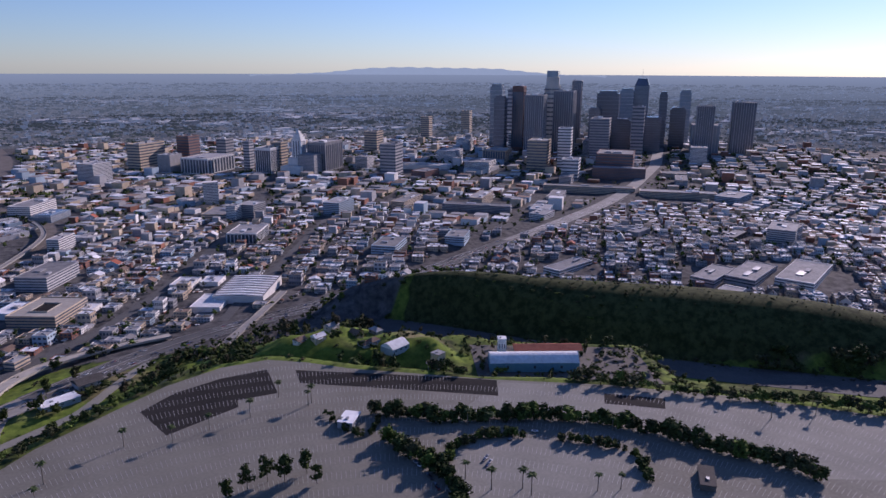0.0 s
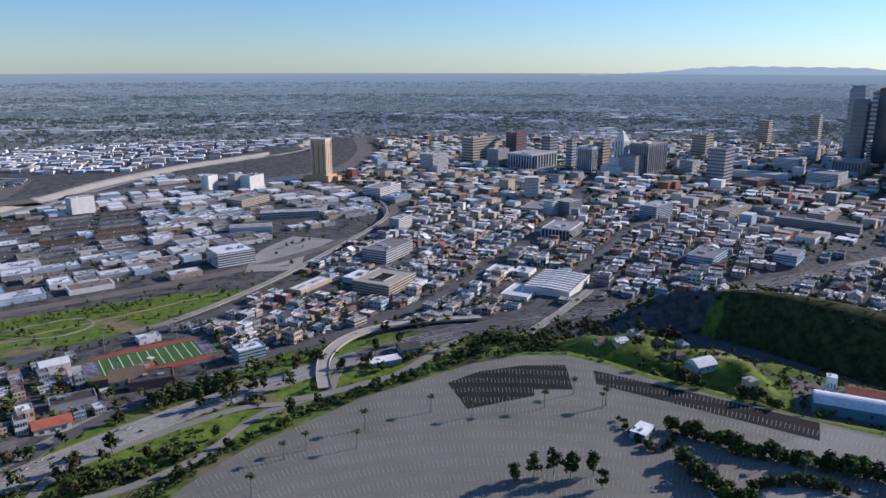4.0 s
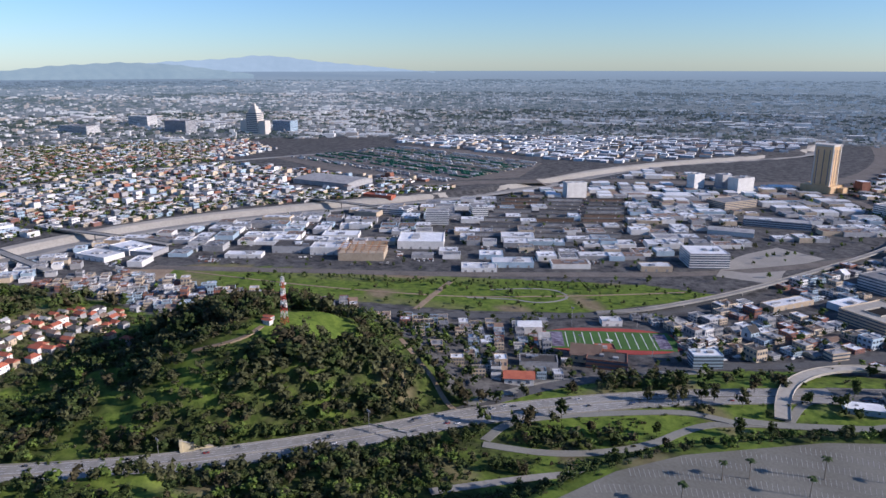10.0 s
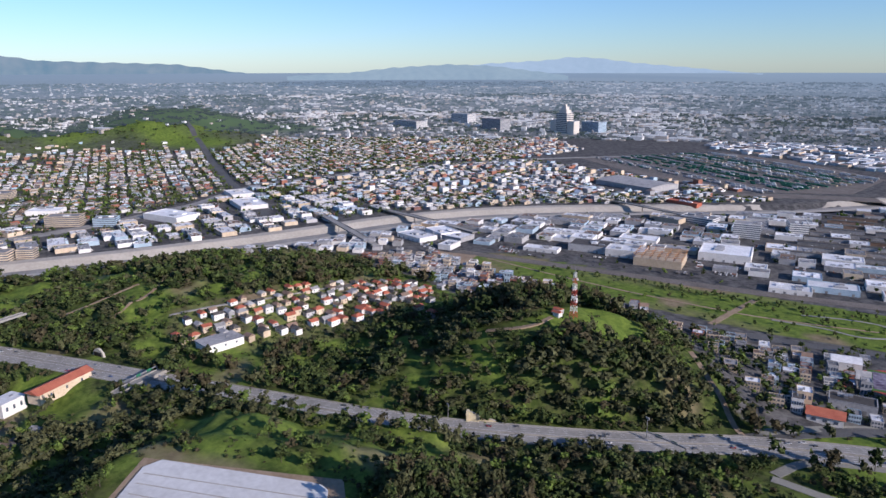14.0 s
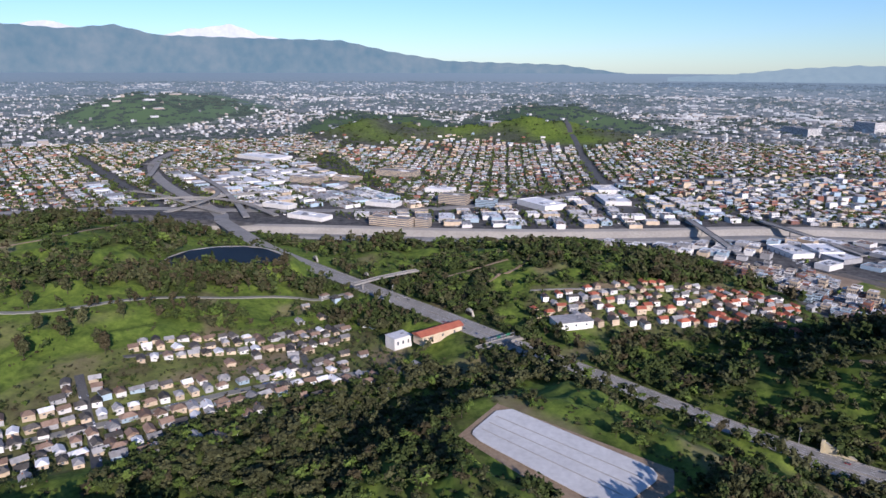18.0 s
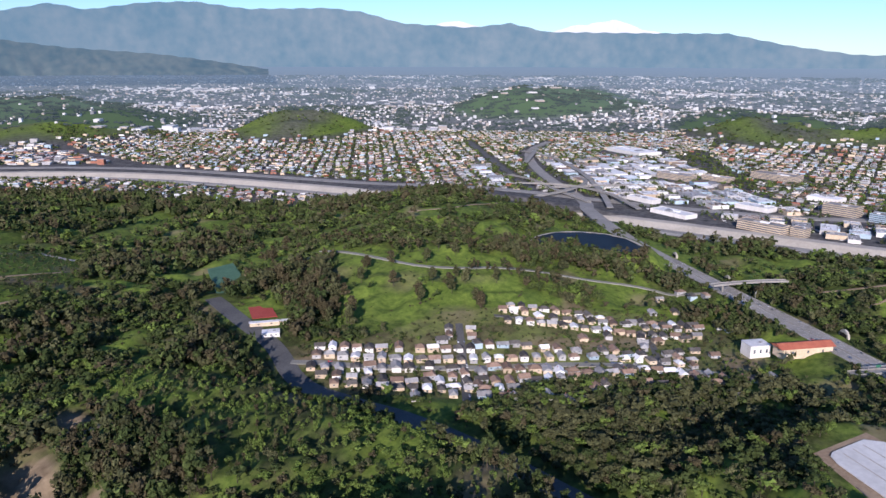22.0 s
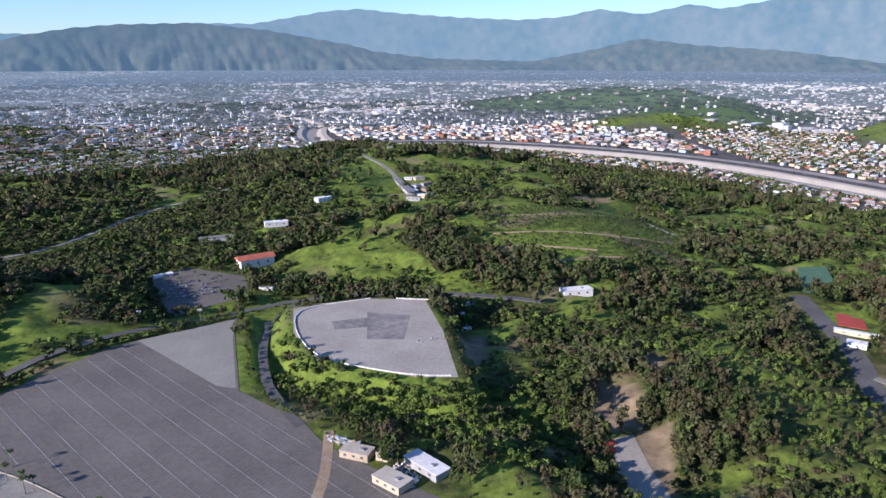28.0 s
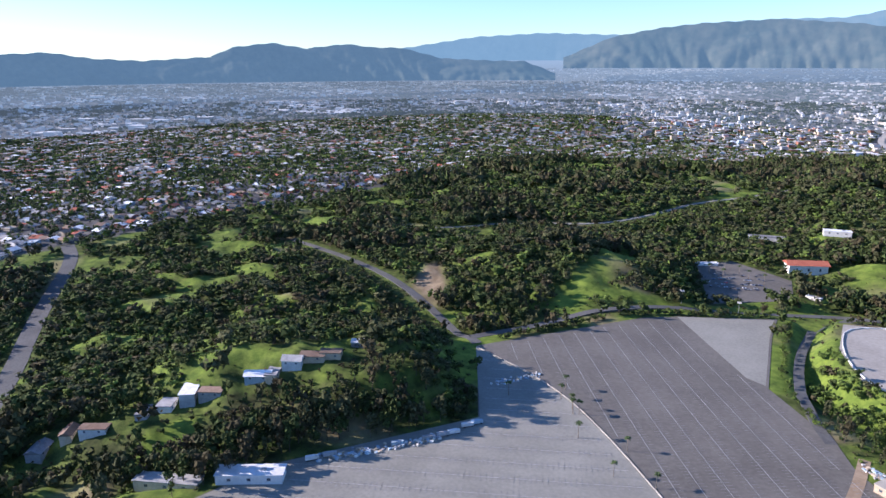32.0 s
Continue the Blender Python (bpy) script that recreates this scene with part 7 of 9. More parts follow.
def plots(outline, turn, block, street, plot, jitter, seed):
    """Plot centres on a street grid inside an outline, with their sizes."""
    rng = np.random.RandomState(seed)
    a = radians(turn)
    o = np.array(outline, float)
    c = o.mean(0)
    half = np.hypot(*(o - c).T).max()
    bw, bd = block
    pw, pd = plot
    us, vs = [], []
    u = -half
    while u < half:
        k = max(1, int(round(bw / pw)))
        us += [u + (i + .5) * bw / k for i in range(k)]
        u += bw + street
    v = -half
    while v < half:
        k = max(1, int(round(bd / pd)))
        vs += [v + (i + .5) * bd / k for i in range(k)]
        v += bd + street
    U, V = np.meshgrid(us, vs, indexing="ij")
    U, V = U.ravel() + rng.uniform(-jitter, jitter, U.size) + 6 * np.sin(V.ravel() / 37.0), V.ravel() + rng.uniform(-jitter, jitter, V.size)
    x, y = c[0] + U * math.cos(a) - V * math.sin(a), c[1] + U * math.sin(a) + V * math.cos(a)
    k = inside(x, y, outline)
    return x[k], y[k], rng


def town(name, outline, turn, style, block, street, plot, seed, fill=0.9, near=1250.0, label="", reach=NEAR):
    x, y, rng = plots(outline, turn, block, street, plot, 1.5 + 0.2 * min(plot), seed)
    d = np.hypot(x - CENTRE.x, y - CENTRE.y)
    k = (d < reach) & (rng.uniform(size=len(x)) < fill) & free(x, y, max(plot) * 0.45)
    k &= height(x, y) < np.where(x > 0, 104 + 22 * rng.uniform(size=len(x)) ** 3, 400)
    x, y, d = x[k], y[k], d[k]
    n = len(x)
    if n == 0:
        return
    pw, pd = plot
    w, dp = pw * rng.uniform(.68, 1.02, n), pd * rng.uniform(.68, 1.02, n)
    if style == "works":
        w, dp = w * np.where(rng.uniform(size=n) < .18, 1.7, 1), dp * np.where(rng.uniform(size=n) < .35, .8, 1.05)
    if style == "house":
        h = rng.uniform(5.5, 8.0, n)
    elif style == "works":
        h = rng.uniform(6, 10.5, n)
    elif style == "tall":
        h = np.where(rng.uniform(size=n) < .10, rng.uniform(16, 30, n), rng.uniform(5, 13, n))
    else:
        h = np.where(rng.uniform(size=n) < .12, rng.uniform(11, 18, n), rng.uniform(5, 9.5, n))
    z = height(x, y)
    t = np.full(n, radians(turn)) + rng.normal(0, .12 if style == "house" else .02, n) + np.where(rng.uniform(size=n) < .5, 0, math.pi / 2) * (style == "house")
    wall = rng.choice(W_SET if style != "works" else [0, 0, 1, 1, 4, 2], n)
    pitched = rng.uniform(size=n) < (0.85 if style == "house" else 0.12 if style == "mixed" else 0.0)
    roof = np.where(pitched, rng.choice(R_PITCH, n), rng.choice([5, 5, 6, 6, 6, 6, 7, 8] if style != "works" else [5, 5, 5, 5, 6, 6, 8], n))
    slots = np.stack([wall, roof, np.full(n, 10), np.full(n, 11)], 1)
    close = d < near
    sets = []
    if style == "works":
        sets = [(close & (np.arange(n) % 2 == i), SHEDS[i]) for i in range(2)] + [(~close, BOX)]
    else:
        sets = [(close & pitched, GABLE)] + [(close & ~pitched & (np.arange(n) % 3 == i), HALLS[i]) for i in range(3)]
        sets += [(~close & pitched & (d < 2100), GABLE), (~close & ~(pitched & (d < 2100)), BOX)]
    for m, tpl in sets:
        if m.any():
            crowd(name, tpl, x[m], y[m], z[m] - (1.0 if tpl is BOX else 0), w[m], dp[m], h[m] + (1.0 if tpl is BOX else 0), t[m], slots[m], TOWN_MATS, label, "buildings")


town("chinatown_blocks", [(420, -520), (470, -640), (330, -1400), (300, -1600), (-420, -1600), (-420, -1000), (120, -800), (330, -640)], 69, "mixed", (90, 62), 13, (17, 20), 11, 0.93, 1300, "dense low town blocks with flat pale roofs")
town("school_blocks", [(560, -420), (720, -480), (560, -650), (480, -760), (330, -700), (400, -560), (450, -440)], 45, "mixed", (60, 44), 10, (14, 15), 12, 0.9, 1300, "low houses and school buildings below the hill")
town("victor_blocks", [(-120, -800), (-380, -775), (-660, -625), (-1050, -350), (-1500, -600), (-1000, -1400), (-450, -1150), (-250, -960)], 58, "mixed", (110, 50), 11, (15, 16), 13, 0.95, 1300, "dense low apartment houses behind a ridge")
town("downtown_blocks", [(-420, -1600), (300, -1600), (600, -2000), (680, -3300), (-2500, -3300), (-2300, -1500), (-1500, -1400), (-1000, -1450), (-450, -1250)], 53, "tall", (95, 75), 18, (32, 34), 14, 0.85, 900, "mid-rise downtown blocks with flat roofs")
town("west_blocks", [(-1050, -350), (-1500, -600), (-1000, -1400), (-2300, -1500), (-3200, -600), (-3200, 600), (-1200, 300)], 30, "mixed", (90, 60), 12, (20, 22), 15, 0.9, 1200, "dense low town blocks")
town("works_blocks", [(1230, -330), (1140, -450), (940, -660), (660, -900), (520, -1060), (520, -1250), (330, -1500), (620, -1950), (1160, -1980), (1190, -1300), (1390, -760), (1410, -430)], 43, "works", (110, 80), 15, (36, 38), 16, 0.88, 1700, "low industrial halls with pale flat roofs")
town("arts_blocks", [(1290, -2000), (1000, -2750), (1050, -3300), (2600, -2700), (2400, -1950), (1600, -1950)], 20, "works", (110, 80), 15, (34, 38), 17, 0.85, 900, "industrial blocks by the river")
town("flats_blocks", [(1470, 520), (1390, 180), (1450, -150), (1540, -430), (1990, -130), (1560, 330)], 12, "works", (120, 80), 14, (34, 34), 18, 0.85, 1900, "pale warehouses across the river")
town("lincoln_blocks", [(1540, -430), (1500, -760), (1320, -1290), (1480, -1330), (2230, -1080), (2260, -700), (2150, -420), (2020, -150)], 14, "mixed", (110, 60), 12, (17, 20), 19, 0.9, 1800, "low town blocks across the river")
town("heights_blocks", [(2000, -110), (2160, -420), (2280, -800), (2300, -1100), (2450, -1450), (3300, -1700), (3300, 600), (2600, 900), (1560, 330)], 4, "house", (120, 46), 7, (14, 21), 20, 0.64, 900, "rows of small hillside houses")
town("cypress_works", [(1500, 640), (1470, 830), (1420, 1000), (1700, 1300), (1950, 1200), (2300, 900), (1560, 330)], 44, "works", (100, 80), 14, (36, 40), 21, 0.85, 1900, "pale warehouses beside a freeway")
town("cypress_blocks", [(1500, 880), (1390, 1150), (1290, 1500), (1130, 2100), (1200, 3300), (3000, 3300), (3300, 900), (2600, 900), (2300, 900), (1900, 1250)], 44, "house", (115, 44), 7, (14, 20), 22, 0.62, 900, "rows of small houses on a street grid")
town("north_blocks", [(-150, 2760), (280, 2800), (740, 2560), (1080, 2200), (1150, 3300), (-300, 3300)], 44, "mixed", (110, 70), 13, (24, 26), 23, 0.8, 900, "low blocks beyond the river")
town("riverbank_works", [(1262, 150), (1264, -60), (1205, -225), (1240, -330), (1400, -430), (1370, -150), (1300, 180)], 62, "works", (70, 50), 10, (22, 25), 29, 0.9, 1900, "pale sheds on the river bank")
town("hills_blocks", [(-2200, 2450), (-1100, 2500), (-1500, 3100), (-700, 3300), (-2600, 3300), (-3300, 1500), (-3250, 700)], 35, "house", (110, 50), 10, (16, 24), 33, 0.5, 900, "far hillside houses among trees")
town("row_end_blocks", [(1190, -232), (1090, -242), (1030, -292), (930, -312), (860, -342), (700, -450), (790, -530), (1000, -415), (1165, -355)], 55, "mixed", (60, 40), 8, (13, 14), 34, 0.92, 1300, "low houses at the foot of a hill")
town("riverside_blocks", [(300, 2250), (900, 1500), (1150, 900), (1240, 560), (1300, 560), (1240, 1000), (1119, 1528), (939, 2048), (596, 2395), (145, 2620), (-250, 2500)], 50, "house", (90, 40), 9, (13, 17), 27, 0.7, 1600, "small houses between the park and the river")
town("glassell_blocks", [(-600, 2450), (-230, 2470), (-360, 2874), (-420, 3300), (-1500, 3100), (-1100, 2500)], 30, "mixed", (100, 60), 12, (22, 22), 24, 0.85, 900, "low blocks beside the river")
town("echo_blocks", [(-1130, 320), (-1100, 760), (-1070, 1250), (-920, 1720), (-320, 2320), (-600, 2450), (-1100, 2500), (-2200, 2450), (-3250, 700), (-3200, 500), (-1200, 300)], 22, "house", (120, 52), 9, (15, 22), 25, 0.55, 1600, "hillside houses among trees")
# houses, halls and trees on the plain beyond, paler band by band: haze put in as glow over dimmed colours
_rng = np.random.RandomState(77)
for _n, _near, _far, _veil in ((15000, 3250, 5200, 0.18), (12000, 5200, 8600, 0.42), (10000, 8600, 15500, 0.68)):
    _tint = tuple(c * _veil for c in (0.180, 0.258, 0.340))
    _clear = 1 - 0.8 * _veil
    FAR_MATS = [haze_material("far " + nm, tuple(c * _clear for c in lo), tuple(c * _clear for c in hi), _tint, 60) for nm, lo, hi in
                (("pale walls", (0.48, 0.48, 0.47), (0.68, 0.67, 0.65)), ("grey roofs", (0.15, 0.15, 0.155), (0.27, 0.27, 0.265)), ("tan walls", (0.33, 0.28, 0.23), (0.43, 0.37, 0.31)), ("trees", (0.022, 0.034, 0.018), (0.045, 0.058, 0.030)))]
    _d = np.sqrt(_rng.uniform(_near ** 2, _far ** 2, 3 * _n))
    _az = np.radians(_rng.uniform(-95, 250, 3 * _n))
    _x, _y = CENTRE.x + _d * np.sin(_az), CENTRE.y + _d * np.cos(_az)
    _z = height(_x, _y)
    _size = _near * 0.075
    _works = wander(_x, _y, _size * 1.6, 2.0) + 0.5 * wander(_x, _y, _size * .5, 0.4)
    _keepers = (_rng.uniform(size=3 * _n) < np.clip(0.58 + 0.3 * wander(_x, _y, _size, 4.4) + 0.25 * _works, 0.08, 0.95)) & ((_z < 112) | (_rng.uniform(size=3 * _n) < 0.18))
    _k = np.where(_keepers)[0][:_n]
    _m = len(_k)
    _big = np.where((_works[_k] > 0.55) & (_rng.uniform(size=_m) < 0.4), _rng.uniform(2.0, 4.5, _m), 1.0)
    _s = (9 + _d[_k] * 0.0009) * _big * _rng.uniform(.7, 1.3, _m)
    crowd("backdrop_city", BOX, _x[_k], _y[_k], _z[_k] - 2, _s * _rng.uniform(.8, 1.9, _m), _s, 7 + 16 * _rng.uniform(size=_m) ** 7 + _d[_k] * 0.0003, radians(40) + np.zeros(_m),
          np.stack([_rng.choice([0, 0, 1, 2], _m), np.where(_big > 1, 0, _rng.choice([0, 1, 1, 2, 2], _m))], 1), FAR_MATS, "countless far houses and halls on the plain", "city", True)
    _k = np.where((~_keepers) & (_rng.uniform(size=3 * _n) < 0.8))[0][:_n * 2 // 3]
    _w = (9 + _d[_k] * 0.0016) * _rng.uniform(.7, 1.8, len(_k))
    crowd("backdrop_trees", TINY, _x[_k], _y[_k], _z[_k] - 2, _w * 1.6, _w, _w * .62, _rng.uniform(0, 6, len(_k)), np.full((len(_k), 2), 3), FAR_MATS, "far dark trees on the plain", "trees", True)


def parked_cars(outline, turn, clusters, seed):
    """Rows of parked cars in the open ground of town blocks."""
    rng = np.random.RandomState(seed)
    o = np.array(outline, float)
    cx, cy = rng.uniform(o[:, 0].min(), o[:, 0].max(), clusters), rng.uniform(o[:, 1].min(), o[:, 1].max(), clusters)
    a = radians(turn) + np.where(rng.uniform(size=clusters) < .5, 0, math.pi / 2)
    u, v = np.meshgrid(np.arange(12) * 2.9 - 16, (-5.5, 5.5), indexing="ij")
    u, v = u.ravel(), v.ravel()
    x = (cx[:, None] + u * np.cos(a)[:, None] - v * np.sin(a)[:, None]).ravel()
    y = (cy[:, None] + u * np.sin(a)[:, None] + v * np.cos(a)[:, None]).ravel()
    t = np.repeat(a + math.pi / 2, len(u))
    k = inside(x, y, outline) & free(x, y, 3) & (rng.uniform(size=len(x)) < .72)
    x, y, t = x[k], y[k], t[k]
    n = len(x)
    c = rng.choice([0, 0, 1, 2, 2, 3], n)
    crowd("parked_cars", BOX, x, y, height(x, y) + .2, 4.5, 1.8, 1.4, t, np.stack([c, c], 1), [WALL_WHITE, STEEL, ROOF_DARK, WALL_BRICK], "rows of parked cars between town buildings", "cars")


for _o, _t, _n, _s in (([(1230, -330), (1140, -450), (660, -900), (520, -1250), (330, -1500), (620, -1950), (1160, -1980), (1390, -760)], 43, 330, 1), ([(420, -520), (470, -640), (330, -1400), (-420, -1600), (-420, -1000), (120, -800)], 69, 260, 2),
                       ([(-120, -800), (-660, -625), (-1050, -350), (-1500, -600), (-1000, -1400), (-450, -1150)], 58, 220, 3), ([(1470, 820), (1390, 180), (1540, -430), (1320, -1290), (2230, -1080), (2020, -150), (1950, 1200)], 30, 420, 4)):
    parked_cars(_o, _t, _n, _s)
# ---- trees ----
CROWNS = [leafy_template(k, 9, 90, 1.0) for k in range(5)] + [leafy_template(20 + k, 9, 100, 1.35, 0.4) for k in range(3)]
BUSHES = [leafy_template(40 + k, 3, 18, 0.8, 0.0, False) for k in range(3)]
MIDDLE = [leafy_template(50 + k, 5, 30, 1.0 + .2 * k, 0.0, False) for k in range(3)]
SMALL = [leafy_template(60 + k, 3, 13, 1.0, 0.0, False) for k in range(3)]
LEAVES = [LEAF, LEAF_OLIVE, LEAF_DRY, LEAF_LIGHT, BARK]


WOOD_CLEAR = [(STRIPE, 3), (LOT_SOUTH, 3), (LOT_NORTH, 3), (LOT_RAISED, 3), (RESERVOIR, 14), (YARD, 2), (CAR_PARK, 2), (POND, 9), (COURT, 4), ([(440, 706), (470, 693), (440, 625), (395, 610), (400, 660)], 2)] + [(b, 1) for b in BARE]



for _x, _y, _r in ((-226, 925, 40), (-300, 1040, 28), (-215, 1052, 26), (-150, 1130, 20), (160, 754, 34), (186, -645, 20), (166, -684, 17), (1120, -405, 52), (978, 322, 13), (822, 150, 13), (1035, 420, 13), (748, 170, 40), (5, 1340, 40), (20, 1300, 30), (15, 1240, 36), (0, 1180, 30), (-19, 1330, 20), (-10, 1220, 14), (738, 215, 24), (795, 27, 34), (-84, 424, 20), (-40, 404, 24), (-62, 390, 20), (-200, 830, 14)):
    keep(_x, _y, _r)


OPEN_LINES = [DRIVE, PARKWAY[:6], PARKWAY[9:16]] + [line for line, m in WOOD_LINES if 4 < m < 10] + [[(-562, 162), (-508, 229), (-447, 313), (-420, 350)], [(-386, 600), (-390, 650), (-390, 711), (-410, 790)], [(-790, 351), (-782, 402), (-773, 495)], [(965, 330), (990, 314)], [(812, 158), (832, 142)], [(1025, 428), (1045, 412)]]


def low_near_roads(x, y, size):
    """Keeps growth low on the bank between the stadium and a road or a row of houses."""
    out = size.copy()
    for line in OPEN_LINES:
        d, along = seg_distance(x, y, line)
        k = np.arange(len(line))
        lx, ly = np.interp(along, k, [p[0] for p in line]), np.interp(along, k, [p[1] for p in line])
        front = np.hypot(x - CENTRE.x, y - CENTRE.y) < np.hypot(lx - CENTRE.x, ly - CENTRE.y)
        out = np.where(front & (d < 60), np.minimum(out, 1.3 + 0.30 * np.maximum(d - 9, 0)), out)
    return out


def build_shrubs():
    """Low scrub between the trees of the nearer slopes."""
    rng = np.random.RandomState(15)
    gx, gy = np.meshgrid(np.arange(-950, 1000, 4.6), np.arange(-620, 1150, 4.6), indexing="ij")
    x, y = gx.ravel() + rng.uniform(-2.3, 2.3, gx.size), gy.ravel() + rng.uniform(-2.3, 2.3, gx.size)
    r = np.hypot(x - CENTRE.x, y - CENTRE.y)
    k = (r > 255) & (r < 980) & ~((r < 330) & (y < 150) & (x < 300) & (y > -330))
    x, y, r = x[k], y[k], r[k]
    k = inside(x, y, PARK)
    x, y, r = x[k], y[k], r[k]
    p = np.clip(0.16 + 0.42 * wander(x, y, 33, 5.1) + 0.22 * wander(x, y, 11, 1.7), 0.03, 0.6) * np.where(r > 650, 0.6, 1)
    for m in MEADOWS:
        p = np.where(inside(x, y, m), p * 0.22, p)
    k = rng.uniform(size=len(x)) < p
    x, y, r = x[k], y[k], r[k]
    k = signed(x, y, RIDGE) > 0
    for outline, m in WOOD_CLEAR:
        k &= signed(x, y, outline) > m
    for line, m in WOOD_LINES:
        k &= seg_distance(x, y, line)[0] > m * 0.8
    for kx, ky, kr in KEEP:
        k &= np.hypot(x - kx, y - ky) > kr * 0.9
    x, y, r = x[k], y[k], r[k]
    n = len(x)
    s = rng.uniform(1.0, 3.4, n)
    w = s * rng.uniform(1.3, 2.2, n)
    leaf = rng.choice([0, 0, 1, 1, 2, 3], n)
    for t in range(3):
        m = np.arange(n) % 3 == t
        crowd("scrub", BUSHES[t], x[m], y[m], height(x[m], y[m]) - .3, w[m], w[m] * rng.uniform(.7, 1.2, m.sum()), s[m], rng.uniform(0, 6.28, m.sum()), np.stack([leaf[m], np.full(m.sum(), 4)], 1), LEAVES, "low grey-green scrub on park slopes", "scrub")


def build_woods():
    rng = np.random.RandomState(5)
    step = 7.5
    gx, gy = np.meshgrid(np.arange(-1150, 1260, step), np.arange(-800, 2350, step), indexing="ij")
    x, y = gx.ravel() + rng.uniform(-3.4, 3.4, gx.size), gy.ravel() + rng.uniform(-3.4, 3.4, gx.size)
    k = inside(x, y, PARK)
    x, y = x[k], y[k]
    r = np.hypot(x - CENTRE.x, y - CENTRE.y)
    k = (r > 255) & ~((r < 330) & (y < 150) & (x < 300) & (y > -330))
    for outline, m in WOOD_CLEAR:
        k &= signed(x, y, outline) > m
    for line, m in WOOD_LINES:
        k &= seg_distance(x, y, line)[0] > m
    for kx, ky, kr in KEEP:
        k &= np.hypot(x - kx, y - ky) > kr * (2.2 if kr < 8 and x.min() < 0 and kx < -300 else 0.9)
    x, y, r = x[k], y[k], r[k]
    meadow = np.zeros(len(x))
    for m in MEADOWS:
        meadow = np.maximum(meadow, 1 - smooth(-15, 15, signed(x, y, m)))
    houses = inside(x, y, CANYON) | inside(x, y, ROWS)
    terrace = inside(x, y, TERRACES)
    shade = signed(x, y, RIDGE) < 0
    p = 0.03 + 0.93 * thicket(x, y)
    p = np.where(meadow > .5, 0.11, p)
    p = np.where(houses, 0.62, p)
    p = np.where(terrace, 0.95, p)
    p = np.where(shade, 0.4, p)
    own_size, own_leaf = np.zeros(len(x)), np.zeros(len(x), int)
    for outline, chance, lo, hi, lf in THICK:
        k = inside(x, y, outline)
        p = np.where(k, chance * (0.75 + 0.5 * smooth(-0.3, 0.3, wander(x, y, 17, 3.3))), p)
        own_size = np.where(k, rng.uniform(lo, hi, len(x)), own_size)
        own_leaf = np.where(k & (rng.uniform(size=len(x)) < .6), lf + 1, own_leaf)
    p *= np.where(r > 1200, 0.72, 1.0)
    k = rng.uniform(size=len(x)) < p
    k0 = k
    x, y, r, terrace, houses, meadow = x[k], y[k], r[k], terrace[k], houses[k], meadow[k]
    n = len(x)
    z = height(x, y)
    groove = wander(x, y, 95, 1.1)
    eucal = (groove > 0.25) & ~terrace & ~houses
    size = np.where(eucal, rng.uniform(12, 21, n), rng.uniform(5, 13, n))
    size = np.where(terrace, rng.uniform(2.2, 4.0, n), np.where(houses, rng.uniform(2.5, 6.0, n), size))
    size = np.where(shade[k0], rng.uniform(1.5, 4.5, n), size)
    size = np.where(r > 1200, size * 1.2, size)
    size = np.where((meadow > .5) & (np.arange(n) % 4 > 0), rng.uniform(1.5, 3.5, n), size)
    own_size, own_leaf = own_size[k0], own_leaf[k0]
    size = np.where(own_size > 0, own_size, size)
    bank = low_near_roads(x, y, size)
    size = np.where((np.arange(n) % 9 == 0) | (own_size > 0) | houses, size, bank)
    wide = size * np.where(eucal, rng.uniform(.75, 1.0, n), np.where(shade[k0], 1.7, rng.uniform(1.05, 1.45, n)))
    tone = rng.uniform(size=n)
    leaf = np.where(eucal, np.where(tone < .40, 1, np.where(tone < .62, 2, 0)), np.where(tone < .50, 0, np.where(tone < .64, 3, np.where(tone < .93, 1, 2))))
    leaf = np.where(own_leaf > 0, own_leaf - 1, leaf)
    kind = np.where(size < 4, 8 + np.arange(n) % 3, np.where(eucal, 5 + np.arange(n) % 3, np.arange(n) % 5))
    kind = np.where(r > 520, 11 + np.arange(n) % 3, kind)
    kind = np.where(r > 950, 14 + np.arange(n) % 2, kind)
    kind = np.where((r > 1450) & (np.arange(n) % 2 == 0), 17, kind)
    turn = rng.uniform(0, 6.28, n)
    own = np.zeros(n, bool)
    lone = np.where((r < 640) & (size > 5.5))[0]
    near = lone[np.argsort(r[lone])][:10]
    own[near] = True
    allt = CROWNS + BUSHES + MIDDLE + SMALL + [TINY]
    for t in range(len(allt)):
        m = (kind == t) & ~own
        if m.any():
            crowd("woodland", allt[t], x[m], y[m], z[m] - .3, wide[m], wide[m], size[m] * (1 if t < 8 else .95), turn[m], np.stack([leaf[m], np.full(m.sum(), 4)], 1), LEAVES, "park woods of dark evergreen and olive trees", "woods")
    return [(x[i], y[i], z[i], size[i], wide[i], leaf[i], turn[i], eucal[i]) for i in near]


def split_template(tpl):
    v, l, f, c = tpl
    out = []
    for code in (0, 1):
        g = f[c == code]
        use = np.unique(g)
        back = np.zeros(len(v), int)
        back[use] = np.arange(len(use))
        out.append((v[use], back[g]))
    return out


def fine_tree_meshes():
    sets = []
    for k in range(4):
        tpl = leafy_template(100 + k, 22, 320, 1.0 if k < 2 else 1.3, 0.2 if k < 2 else 0.5)
        crown, trunk = split_template(tpl)
        row = []
        for mat in (LEAF, LEAF_OLIVE, LEAF_DRY, LEAF_LIGHT):
            ob = raw("crown", crown[0], crown[1], [mat], None, "", "", "")
            row.append(ob.data)
            bpy.data.objects.remove(ob)
        ob = raw("trunk", trunk[0], trunk[1], [BARK], None, "", "", "")
        sets.append((row, ob.data))
        bpy.data.objects.remove(ob)
    return sets


